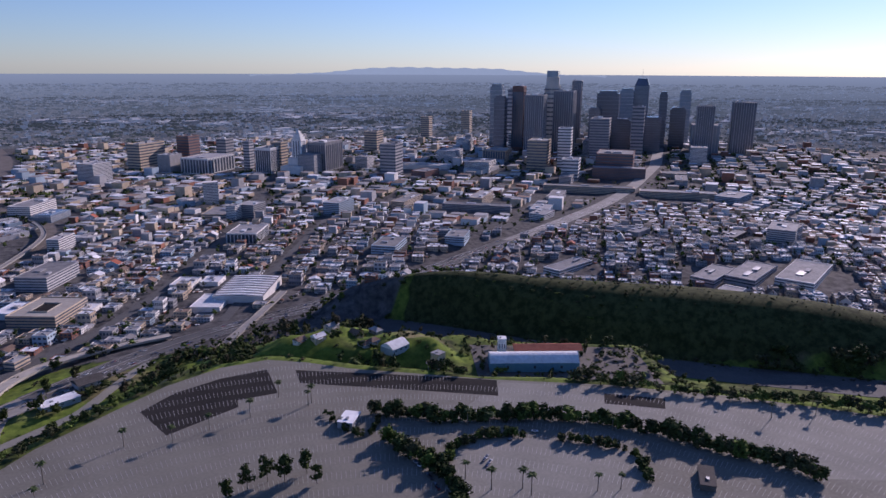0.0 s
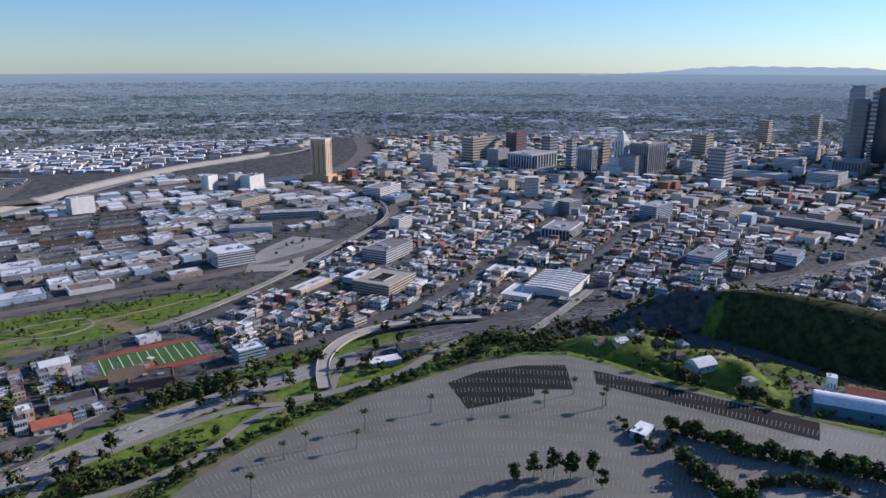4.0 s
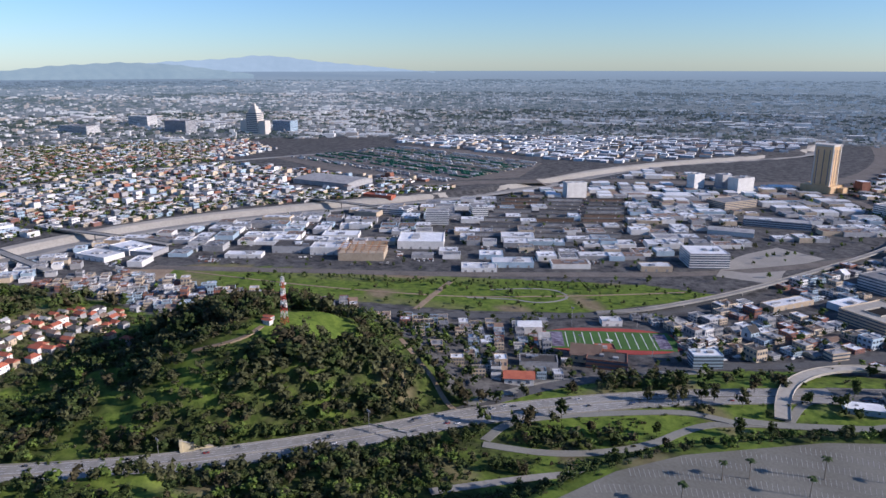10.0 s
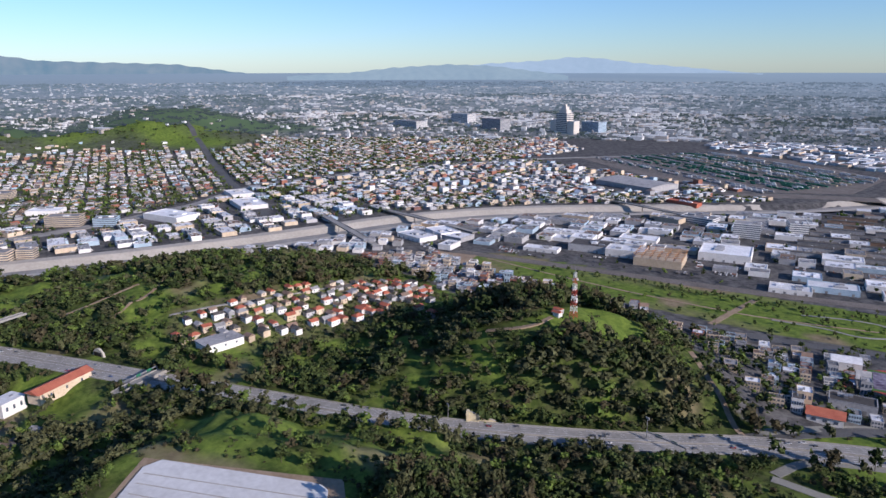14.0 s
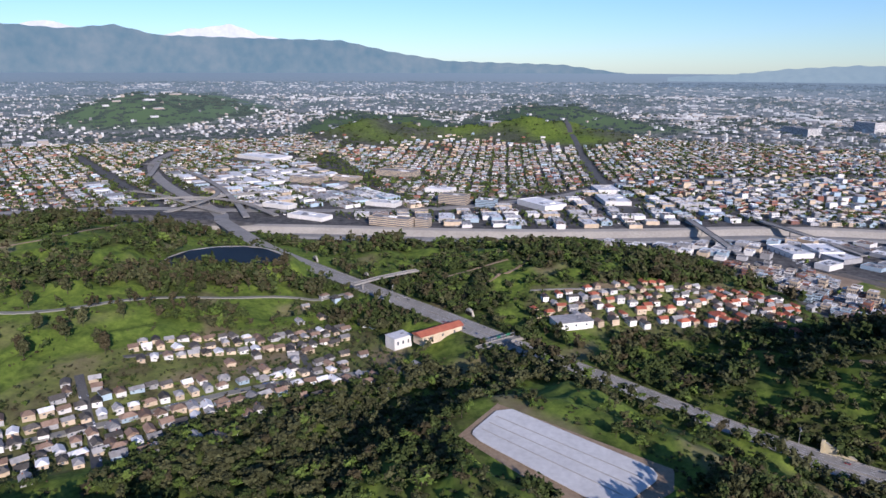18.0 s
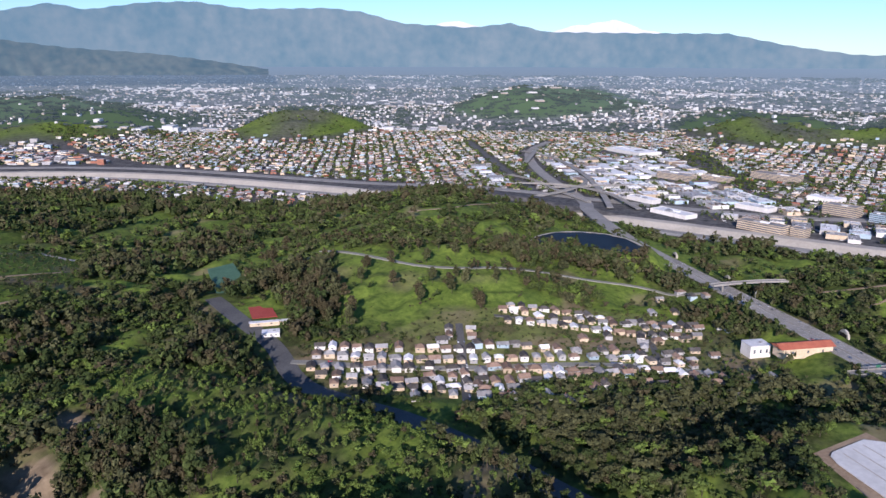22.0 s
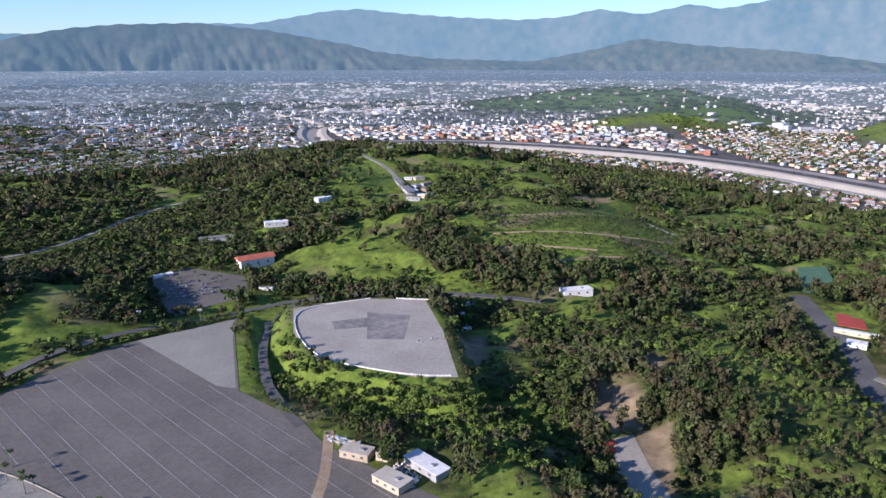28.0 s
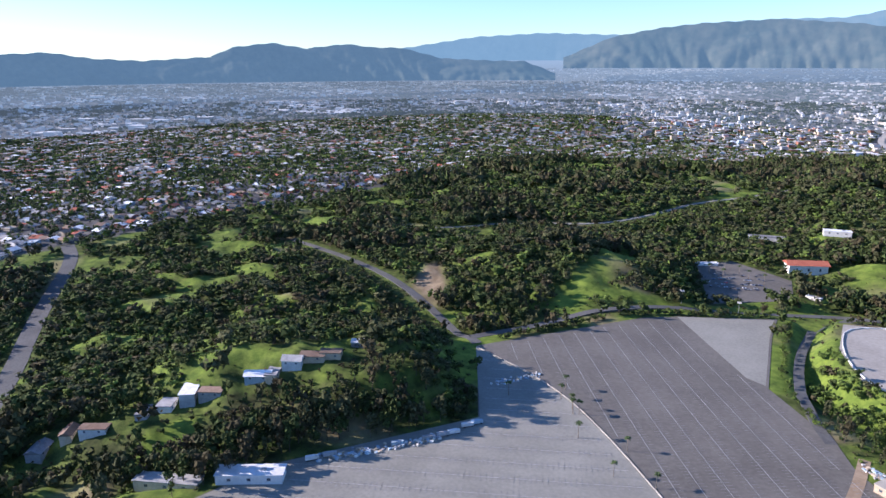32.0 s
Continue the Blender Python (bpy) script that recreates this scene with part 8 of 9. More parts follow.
FINE = fine_tree_meshes()
TREE_LABELS = ["dark green evergreen tree on a park slope", "tall olive eucalyptus tree on a slope", "brownish dry tree among green scrub", "fresh green leafy tree beside a lot"]


def tree(x, y, size, wide, leaf, turn, tall=False, z=None, name="tree"):
    zz = float(height(x, y)) - .3 if z is None else z
    ob = thing(name, x, y, zz, math.degrees(turn), TREE_LABELS[leaf], "tree", "trees round the lots")
    row, trunk = FINE[(2 if tall else 0) + int(x * 7 + y) % 2]
    m = Matrix.Diagonal((wide, wide, size, 1))
    share("crown", row[leaf], ob, m)
    share("trunk", trunk, ob, m)
    return ob


build_shrubs()
for tx, ty, tz, ts, tw, tl, tt, te in build_woods():
    tree(tx, ty, ts, tw, int(tl), tt, bool(te), tz - .3)


def town_trees(name, outline, step, chance, seed, lo, hi, label, reach=NEAR, margin=2.0):
    rng = np.random.RandomState(seed)
    o = np.array(outline, float)
    gx, gy = np.meshgrid(np.arange(o[:, 0].min(), o[:, 0].max(), step), np.arange(o[:, 1].min(), o[:, 1].max(), step), indexing="ij")
    x, y = gx.ravel() + rng.uniform(-step / 2, step / 2, gx.size), gy.ravel() + rng.uniform(-step / 2, step / 2, gx.size)
    k = inside(x, y, outline) & (rng.uniform(size=len(x)) < chance * (1 + 0.6 * wander(x, y, 120, 3.0)))
    x, y = x[k], y[k]
    k = (np.hypot(x, y) < reach) & (signed(x, y, PARK) > margin)
    k &= (x < 1300) | (height(x, y) < 108 + 14 * wander(x, y, 90, 0.7)) | (rng.uniform(size=len(x)) < .15)
    for line, m in CLEAR_LINES:
        k &= seg_distance(x, y, line)[0] > m - 4
    for kx, ky, kr in KEEP:
        k &= np.hypot(x - kx, y - ky) > kr
    x, y = x[k], y[k]
    n = len(x)
    z = height(x, y)
    s = rng.uniform(lo, hi, n)
    leaf = rng.choice([0, 0, 0, 1, 3], n)
    dist = np.hypot(x, y)
    for t in range(4):
        m = (dist > 1700) if t == 3 else (np.arange(n) % 3 == t) & (dist <= 1700)
        crowd(name, (SMALL + [TINY])[t], x[m], y[m], z[m] - .3, s[m] * rng.uniform(.9, 1.3, m.sum()), s[m] * rng.uniform(.9, 1.3, m.sum()), s[m], rng.uniform(0, 6, m.sum()), np.stack([leaf[m], np.full(m.sum(), 4)], 1), LEAVES, label, "trees")


town_trees("street_trees", DOWN, 20, 0.5, 31, 6, 12, "dark street trees between town blocks")
town_trees("street_trees", [(330, -700), (470, -430), (1230, -330), (1400, -430), (1390, -760), (1190, -1300), (1160, -1980), (620, -1950), (330, -1500)], 26, 0.36, 32, 5, 10, "small street trees between halls")
town_trees("street_trees", [(1390, 180), (1540, -430), (1320, -1290), (2300, -1100), (3300, -1700), (3300, 3300), (1200, 3300), (1130, 2100), (1470, 820)], 13, 0.5, 33, 6, 10, "garden trees between small houses")
town_trees("garden_trees", [(-1120, 320), (-1060, 1250), (-920, 1720), (-320, 2320), (-200, 2450), (-420, 3300), (-2200, 3300), (-3250, 700), (-3200, -600), (-1500, -600), (-1050, -350)], 12, 0.8, 34, 6, 11, "garden trees on suburban hills")
town_trees("street_trees", [(-150, 2760), (280, 2800), (1080, 2200), (1150, 3300), (-300, 3300)], 30, 0.45, 35, 6, 11, "street trees beyond the river")
town_trees("street_trees", [(300, 2250), (900, 1500), (1150, 900), (1240, 560), (1300, 560), (1240, 1000), (1119, 1528), (939, 2048), (596, 2395), (145, 2620), (-250, 2500)], 13, 0.6, 38, 5, 11, "trees between the park and the river")
town_trees("street_trees", [(480, -400), (720, -480), (560, -650), (470, -760), (200, -760), (-100, -860), (-500, -1120), (-560, -1060), (-100, -780), (260, -620)], 11, 0.55, 39, 5, 12, "dark trees along ramps and streets", margin=-1e6)
town_trees("park_trees", [(1130, -440), (825, -640), (560, -850), (545, -835), (815, -620), (1125, -425)], 9, 0.6, 41, 4, 7, "row of young trees between a park and railway tracks", margin=-1e6)
town_trees("park_trees", STATE_PARK, 16, 0.22, 36, 3.5, 6.5, "young trees on a park lawn", margin=-1e6)
HEDGES.sort(key=lambda h: math.hypot(h[0] - CENTRE.x, h[1] - CENTRE.y))
_h = np.array(HEDGES[170:])
for _k in range(5):
    _m = _h[_k::5]
    crowd("hedgerow", CROWNS[_k], _m[:, 0], _m[:, 1], height(_m[:, 0], _m[:, 1]) - .3, _m[:, 3], _m[:, 3], _m[:, 2], _m[:, 5], np.stack([_m[:, 4].astype(int), np.full(len(_m), 4)], 1), LEAVES, "dark green trees and shrubs along a lot edge", "trees")
for _x, _y, _s, _w, _l, _t in HEDGES[:170]:
    tree(_x, _y, _s, _w, _l, _t, name="shrub" if _s < 4.5 else "tree")
for _x, _y, _s in ((32, -333, 13), (20, -337, 14), (10, -334, 15), (-4, -338, 14), (44, -324, 12), (-8, -325, 11), (250, -520, 15), (325, -560, 18), (372, -432, 16), (300, -470, 11), (392, -330, 15), (150, -560, 11), (210, -500, 12)):
    tree(_x, _y, _s, _s * .85, 0, _x, True)
for _x, _y, _s in ((380, -395, 17), (395, -482, 12), (341, -432, 11), (346, -393, 9), (316, -530, 15), (300, -555, 17), (268, -571, 16), (272, -609, 15), (231, -545, 11), (183, -591, 10), (284, -455, 9), (303, -408, 9), (335, -331, 10), (228, -622, 13), (201, -671, 15), (178, -698, 14), (172, -765, 12), (128, -640, 12), (138, -620, 11), (334, -516, 14), (375, -521, 12), (310, -540, 14), (292, -565, 15), (150, -610, 10), (385, -405, 14)):
    tree(_x, _y, _s, _s * .9, int(_x) % 3, _x, _s > 13)
_rng = random.Random(12)
for _i in range(46):
    _k = _rng.random()
    tree(468 + 62 * _k + _rng.gauss(0, 14), 580 + 175 * _k + _rng.gauss(0, 9), _rng.uniform(15, 22), _rng.uniform(12, 16), 2 if _i % 3 else 1, _i, True)
for _x, _y in ((560, 640), (575, 600), (600, 560), (603, 491), (608, 500), (596, 486), (601, 531), (607, 540), (561, 549), (555, 541), (640, 540), (680, 520), (590, 660), (615, 640), (650, 610), (700, 600)):
    tree(_x, _y, 17, 15, 2 if (_x + _y) % 4 else 1, _y, True)
_rng = np.random.RandomState(44)
_p = np.vstack([dense(line, 9.0) for line in ([(690, 840), (665, 700), (690, 620), (760, 575), (850, 520), (900, 440)], [(560, 800), (590, 850), (640, 900), (720, 940)], [(640, 560), (690, 545), (740, 500), (775, 440)])])
_p = _p[_rng.uniform(size=len(_p)) < .8] + _rng.normal(0, 6, (1, 2))
_n = len(_p)
_x, _y, _s = _p[:, 0] + _rng.normal(0, 6, _n), _p[:, 1] + _rng.normal(0, 6, _n), _rng.uniform(11, 19, _n)
for _k in range(3):
    _m = np.arange(_n) % 3 == _k
    crowd("woodland", CROWNS[5 + _k], _x[_m], _y[_m], height(_x[_m], _y[_m]) - .3, _s[_m] * .85, _s[_m] * .85, _s[_m] * .8, _s[_m], np.stack([_rng.choice([1, 2, 2], _m.sum()), np.full(_m.sum(), 4)], 1), LEAVES, "rows of tall brownish eucalyptus trees", "woods")
# ---- sports field ----
_f = Matrix.Translation((452, -641, 0)) @ Matrix.Rotation(radians(40), 4, "Z")


def on_field(u, v):
    p = _f @ Vector((u, v, 0))
    return p.x, p.y


FIELD_Z = 96.0
_ring = [on_field(76 * math.cos(a) + (14 if math.cos(a) > 0 else -14), 40 * math.sin(a)) for a in np.linspace(0, 6.283, 33)[:-1]]
flat_sheet("running_track", _ring, FIELD_Z, TRACK_RED, "red running track round a green field", "running track", "")
_grass = [on_field(u, v) for u, v in ((-72, -28), (72, -28), (78, 0), (72, 28), (-72, 28), (-78, 0))]
field = flat_sheet("football_field", _grass, FIELD_Z + .15, LAWN, "green football field with white yard lines", "sports field", "")
for _i in range(11):
    _u = -50 + 10 * _i
    put("yard_line", "line", PAINT_LINE, cube, field, 0, 0, 0, 1, 1, 1).matrix_basis = Matrix.Translation((*on_field(_u, 0), FIELD_Z + .16)) @ Matrix.Rotation(radians(40), 4, "Z") @ Matrix.Diagonal((.9, 48, .06, 1))
for _s in (-1, 1):
    put("end_zone", "zone", ZONE, cube, field, 0, 0, 0, 1, 1, 1).matrix_basis = Matrix.Translation((*on_field(_s * 61, 0), FIELD_Z + .16)) @ Matrix.Rotation(radians(40), 4, "Z") @ Matrix.Diagonal((14, 46, .07, 1))
put("crest", "crest", PAINT_LINE, drum, field, 0, 0, 0, 1, 1, 1).matrix_basis = Matrix.Translation((*on_field(0, 0), FIELD_Z + .16)) @ Matrix.Diagonal((9, 7, .08, 1))


def light_pole(x, y, h, label="tall floodlight pole beside a field"):
    z = float(height(x, y))
    ob = thing("light_pole", x, y, z, 0, label, "lamp post", "light poles")
    bm = bmesh.new()
    pipe(bm, (0, 0, -1), (0, 0, h), .35, .18)
    part("pole", bm, STEEL, ob)
    bm = bmesh.new()
    slab(bm, 0, 0, h - 1.2, 4.5, .5, 1.8)
    part("lamp_head", bm, WALL_GREY, ob)


for _u, _v in ((-40, -46), (40, -46), (-40, 46), (40, 46)):
    light_pole(*on_field(_u, _v), 24)
for _x, _y in ((345, -560), (60, -720), (-60, -640), (60, -850), (480, -300), (560, -150), (700, 60), (880, 260), (-250, 720), (-300, 690), (120, -520), (-130, -480)):
    light_pole(_x, _y, 14, "grey street lamp beside a road")


# ---- lattice mast ----
def mast(x, y):
    z = float(height(x, y)) - .5
    ob = thing("radio_mast", x, y, z, 15, "red and white lattice radio mast with dishes", "mast")
    h, n = 46, 8
    for i in range(n):
        z0, z1 = h * i / n, h * (i + 1) / n
        r0, r1 = 2.6 - 1.6 * i / n, 2.6 - 1.6 * (i + 1) / n
        bm = bmesh.new()
        c0 = [(r0 * a, r0 * b, z0) for a, b in ((1, 1), (-1, 1), (-1, -1), (1, -1))]
        c1 = [(r1 * a, r1 * b, z1) for a, b in ((1, 1), (-1, 1), (-1, -1), (1, -1))]
        for k in range(4):
            pipe(bm, c0[k], c1[k], .22, .22, 4)
            pipe(bm, c0[k], c1[(k + 1) % 4], .13, .13, 4)
            pipe(bm, c0[(k + 1) % 4], c1[k], .13, .13, 4)
            pipe(bm, c1[k], c1[(k + 1) % 4], .13, .13, 4)
        part("mast_section", bm, MAST_RED if i % 2 == 0 else WALL_WHITE, ob, "red painted lattice" if i % 2 == 0 else "white painted lattice")
    rng = random.Random(3)
    for i in range(9):
        a, zz = rng.uniform(0, 6.28), rng.uniform(14, 42)
        put("dish", "dish", WALL_WHITE, drum, ob, 2.2 * math.cos(a), 2.2 * math.sin(a), zz, 2.2, 2.2, 1.4)
    bm = bmesh.new()
    pipe(bm, (0, 0, h), (0, 0, h + 7), .15, .08, 5)
    part("antenna", bm, STEEL, ob)


MAST_RED = material("mast red paint", (0.42, 0.06, 0.04), (0.55, 0.10, 0.07), 1, 6, 0.6)
mast(600, -297)


def hut(name, x, y, w, d, h, turn, wall, roof, label, shape="flat", group=""):
    z = float(height(x, y)) + .2
    ob = thing(name, x, y, z, turn, label, name.replace("_", " "), group)
    put("wall", "wall", wall, cube, ob, 0, 0, -1.5, w, d, h + 1.5)
    if shape == "flat":
        put("roof", "flat", roof, cube, ob, 0, 0, h, w * 1.04, d * 1.06, .35)
        put("roof_unit", "unit", STEEL, cube, ob, w * .2, 0, h + .3, min(3, w * .2), min(2, d * .3), 1)
    elif shape == "vault":
        put("roof", "vault", roof, vault, ob, 0, 0, h, w, d, d * .28)
    else:
        put("roof", "pitch", roof, pitch, ob, 0, 0, h, w, d, d * .22)
    for k in (-.3, 0, .3):
        for s in (-1, 1):
            put("window", "window", GLASS_DARK, cube, ob, k * w, s * d / 2, h * .4, min(2.2, w * .1), .25, h * .3)
    put("door", "door", ROOF_DARK, cube, ob, w * .42, d / 2, 0, 1.6, .25, min(2.6, h * .7))
    return ob


for _x, _y in ((612, -287), (606, -282)):
    hut("mast_hut", _x, _y, 9, 6, 3.5, 20, WALL_WHITE, ROOF_RED, "white equipment hut beside a radio mast", "pitch")
# training hall, its red-roofed annex and neighbours below the south lot
hut("training_hall", -236, -490, 82, 22, 9, -18, HALL_BLUE, ROOF_WHITE, "long blue-sided training hall with pale curved roof", "vault")
hut("fire_station", -262, -512, 60, 16, 8, -18, WALL_WHITE, ROOF_RED, "white station wing with red tile roof", "pitch")
hut("drill_tower", -222, -530, 8, 8, 16, -18, WALL_WHITE, ROOF_WHITE, "white drill tower beside a station")
hut("blue_hall", -117, -540, 22, 16, 5, 30, WALL_BLUE, ROOF_WHITE, "small hall with a blue-white curved roof", "vault")
hut("drill_block", -150, -512, 10, 9, 13, 30, WALL_TAN, ROOF_GREY, "tan concrete drill tower")
hut("ticket_booth", -42, -392, 17, 11, 5, 58, WALL_GREY, ROOF_WHITE, "low booth with a white canopy roof in a lot")
hut("lot_office", -232, -250, 22, 9, 4, 55, ASPHALT_LOT, ROOF_DARK, "low dark-roofed lot building")
hut("roadside_hall", 186, -645, 34, 15, 5, 30, WALL_BLUE, ROOF_WHITE, "low hall with a white and blue roof beside a slip road")
hut("roadside_hall", 166, -684, 24, 18, 6, 30, WALL_GREY, ROOF_DARK, "grey hall with a dark pitched roof beside a slip road", "pitch")
# police school by the park road
hut("hall", -228, 938, 46, 20, 12, 30, WALL_WHITE, ROOF_RED, "white hall with a red tile roof on a hill", "pitch")
hut("annex", -300, 1050, 50, 12, 6, 20, WALL_WHITE, ROOF_GREY, "pale low annex among trees")
hut("annex", -215, 1062, 34, 12, 6, 15, WALL_WHITE, ROOF_WHITE, "white low annex among trees")
hut("annex", -150, 1140, 26, 12, 6, 40, WALL_WHITE, ROOF_WHITE, "white low annex on a slope")
hut("gate_lodge", -200, 838, 17, 8, 4, -10, WALL_WHITE, ROOF_WHITE, "small white gate lodge")
hut("car_shelter", -338, 885, 34, 8, 3, 35, WALL_WHITE, ROOF_WHITE, "white flat car shelter")
flat_sheet("school_lot", CAR_PARK, 136.3, ASPHALT_LOT, "small car park among palms", "parking lot")
hut("white_house", 160, 764, 36, 14, 7, 10, WALL_WHITE, ROOF_WHITE, "white low building in a dirt yard")
hut("pavilion", 425, 645, 46, 6, 4, -38, WALL_TAN, ROOF_WHITE, "long white-roofed shelter beside a playground")
hut("pavilion", 408, 625, 18, 12, 4, -38, WALL_WHITE, ROOF_WHITE, "low white-roofed recreation hut in a yard")
hut("school_house", 752, 178, 58, 17, 10, -42, WALL_TAN, ROOF_RED, "cream school with a red tile roof", "pitch")
hut("white_block", 742, 222, 24, 18, 14, -42, WALL_WHITE, ROOF_WHITE, "white flat-roofed block beside a school")
hut("grey_block", 800, 27, 44, 26, 8, -66, WALL_WHITE, ROOF_GREY, "white block with a grey flat roof below houses")
hut("storage_shed", -398, 216, 40, 12, 6, 38, WALL_WHITE, ROOF_WHITE, "long white storage shed at a lot edge")
hut("storage_shed", -436, 184, 40, 10, 6, 30, WALL_TAN, ROOF_GREY, "long tan storage shed at a lot edge")
hut("storage_shed", -84, 428, 20, 11, 5, -25, WALL_TAN, CONCRETE_PALE, "tan container shed with a pale roof")
hut("storage_shed", -66, 424, 9, 9, 5, -25, WALL_TAN, CONCRETE_PALE, "tan container shed with a pale roof")
hut("storage_shed", -40, 408, 30, 12, 5, -52, WALL_GREY, ROOF_WHITE, "grey shed with a white and rust roof")
hut("storage_shed", -62, 394, 22, 13, 5, -45, WALL_TAN, CONCRETE_PALE, "tan container shed with a pale roof")
hut("water_tank_house", -27, 1667, 14, 14, 8, 0, WALL_TAN, ROOF_GREY, "tan water tank on a hilltop")
for _x, _y in ((14, 743), (33, 748), (23, 691), (20, 721), (24, 706), (18, 712)):
    hut("trailer", _x, _y, 11, 4, 3, 15, WALL_WHITE, ROOF_WHITE, "white site trailer beside the raised lot", group="site trailers")
hut("long_shelter", -19, 1300, 200, 13, 4, 98, WALL_GREY, ROOF_GREY, "long grey-roofed shelter beside a hilltop yard")
for _i, (_x, _y) in enumerate(((-2, 1340), (18, 1335), (30, 1300), (8, 1290), (22, 1262), (2, 1240), (30, 1235), (14, 1205), (-2, 1170))):
    hut("yard_building", _x, _y, 14 + 5 * (_i % 3), 9 + 2 * (_i % 2), 4 + _i % 3, 20 * _i, (WALL_WHITE, WALL_TAN, WALL_GREY)[_i % 3], (ROOF_WHITE, ROOF_GREY, ROOF_BROWN)[(_i + _i // 3) % 3], "small flat-roofed building in a hilltop yard", group="hilltop yard buildings")
# tennis and ball courts
_tc = float(height(500, 825)) + 1.2
flat_sheet("sports_court", COURT, _tc, COURT_GREEN, "green fenced sports court", "court", "")
flat_sheet("sports_court", [(440, 706), (462, 693), (442, 656), (420, 672)], float(height(441, 682)) + 1.0, TRACK_RED, "red hard court beside a playground", "court", "")


# ---- bridges and gantries ----
def viaduct(name, line, width, mat, label, thick=1.6, rail=1.0, piers=True):
    ob = thing(name, line[0][0], line[0][1], 0, 0, label, "bridge")
    p = dense(line, 8)
    d = np.gradient(p[:, :2], axis=0)
    d /= np.hypot(d[:, 0], d[:, 1])[:, None]
    n = np.stack([-d[:, 1], d[:, 0]], 1)
    ox, oy = line[0][0], line[0][1]
    for nm, a, b, lo, hi in (("deck", -width / 2, width / 2, -thick, 0), ("parapet", width / 2, width / 2 + .5, -thick, rail), ("parapet", -width / 2 - .5, -width / 2, -thick, rail)):
        bm = bmesh.new()
        prev = None
        for i in range(len(p)):
            q = [bm.verts.new((p[i, 0] + n[i, 0] * o - ox, p[i, 1] + n[i, 1] * o - oy, p[i, 2] + h)) for o, h in ((a, lo), (b, lo), (b, hi), (a, hi))]
            if prev:
                for k in range(4):
                    bm.faces.new((prev[k], prev[(k + 1) % 4], q[(k + 1) % 4], q[k]))
            else:
                bm.faces.new(q)
            prev = q
        bm.faces.new(prev[::-1])
        bmesh.ops.recalc_face_normals(bm, faces=bm.faces)
        part(nm, bm, mat, ob)
    if piers:
        for i in range(2, len(p) - 1, 7):
            zb = float(height(p[i, 0], p[i, 1]))
            if p[i, 2] - zb > 3:
                put("pier", "pier", mat, cube, ob, p[i, 0] - ox, p[i, 1] - oy, zb - 1, 1.6, 1.6, p[i, 2] - zb)
    return ob


viaduct("curved_ramp_bridge", [(233, -575, 103), (246, -610, 104), (254, -650, 105), (245, -700, 105), (215, -745, 104), (165, -775, 103), (90, -800, 102)], 13, CONCRETE_PALE, "pale curved concrete ramp over the freeway")
viaduct("rail_viaduct", [(520, -720, 93), (476, -766, 96), (422, -903, 98), (382, -1077, 98), (332, -1339, 98), (330, -1480, 98), (400, -1650, 97)], 8, CONCRETE, "pale elevated rail line")
viaduct("river_bridge", [(1240, -270, 96), (1330, -255, 99), (1450, -240, 99), (1580, -225, 96)], 14, CONCRETE, "grey concrete road bridge over the river")
viaduct("river_bridge", [(1270, -480, 95), (1400, -430, 98), (1520, -385, 97), (1600, -360, 94)], 14, CONCRETE, "grey concrete bridge over the river")
viaduct("river_bridge", [(1130, -1010, 94), (1260, -960, 98), (1400, -930, 98), (1480, -915, 95)], 12, CONCRETE, "grey concrete bridge over the river")
viaduct("parkway_bridge", [(884, 316, 121), (915, 292, 122), (948, 262, 122), (968, 243, 121)], 7, CONCRETE, "grey arched footbridge over the parkway")
viaduct("underpass", [(760, 75, 113), (735, 105, 113), (712, 128, 112)], 9, CONCRETE, "grey road bridge beneath the parkway gantry", 2.4)
viaduct("overpass", [(60, -690, 104), (20, -760, 105), (-25, -850, 104), (-60, -930, 102)], 9, CONCRETE, "grey road bridge over the freeway")
viaduct("interchange_ramp", [(1360, 900, 95), (1480, 850, 103), (1620, 860, 104), (1750, 960, 96)], 11, CONCRETE, "pale freeway interchange ramp")
viaduct("interchange_ramp", [(1420, 640, 95), (1520, 760, 104), (1560, 900, 104), (1520, 1060, 95)], 11, CONCRETE, "pale freeway interchange ramp")


for _line, _w in (([(1818, 1189, 92), (2010, 1270, 98), (2205, 1367, 98), (2450, 1460, 92)], 16), ([(1505, 950, 96), (1549, 878, 101), (1636, 812, 101), (1760, 700, 95)], 12), ([(2154, 1392, 93), (2043, 1208, 99), (1787, 967, 102), (1540, 788, 101), (1380, 690, 98)], 13), ([(1660, 1130, 93), (1600, 1010, 98), (1500, 900, 100), (1420, 760, 96)], 9)):
    viaduct("interchange_ramp", _line, _w, CONCRETE, "pale freeway interchange ramp")


def gantry(x, y, turn, span):
    ob = thing("sign_gantry", x, y, float(height(x, y)), turn, "grey steel gantry with green road signs", "gantry", "freeway gantries")
    for s in (-1, 1):
        put("post", "post", STEEL, cube, ob, s * span / 2, 0, 0, .6, .6, 7)
    put("beam", "beam", STEEL, cube, ob, 0, 0, 6.4, span, .8, 1)
    put("sign", "sign", SIGN_GREEN, cube, ob, span * .2, -.5, 5.6, 6, .2, 2.6)
    put("sign", "sign", SIGN_GREEN, cube, ob, -span * .2, -.5, 5.6, 5, .2, 2.6)


gantry(455, -300, 20, 36)
gantry(742, 103, -45, 34)
gantry(1250, 655, -40, 34)


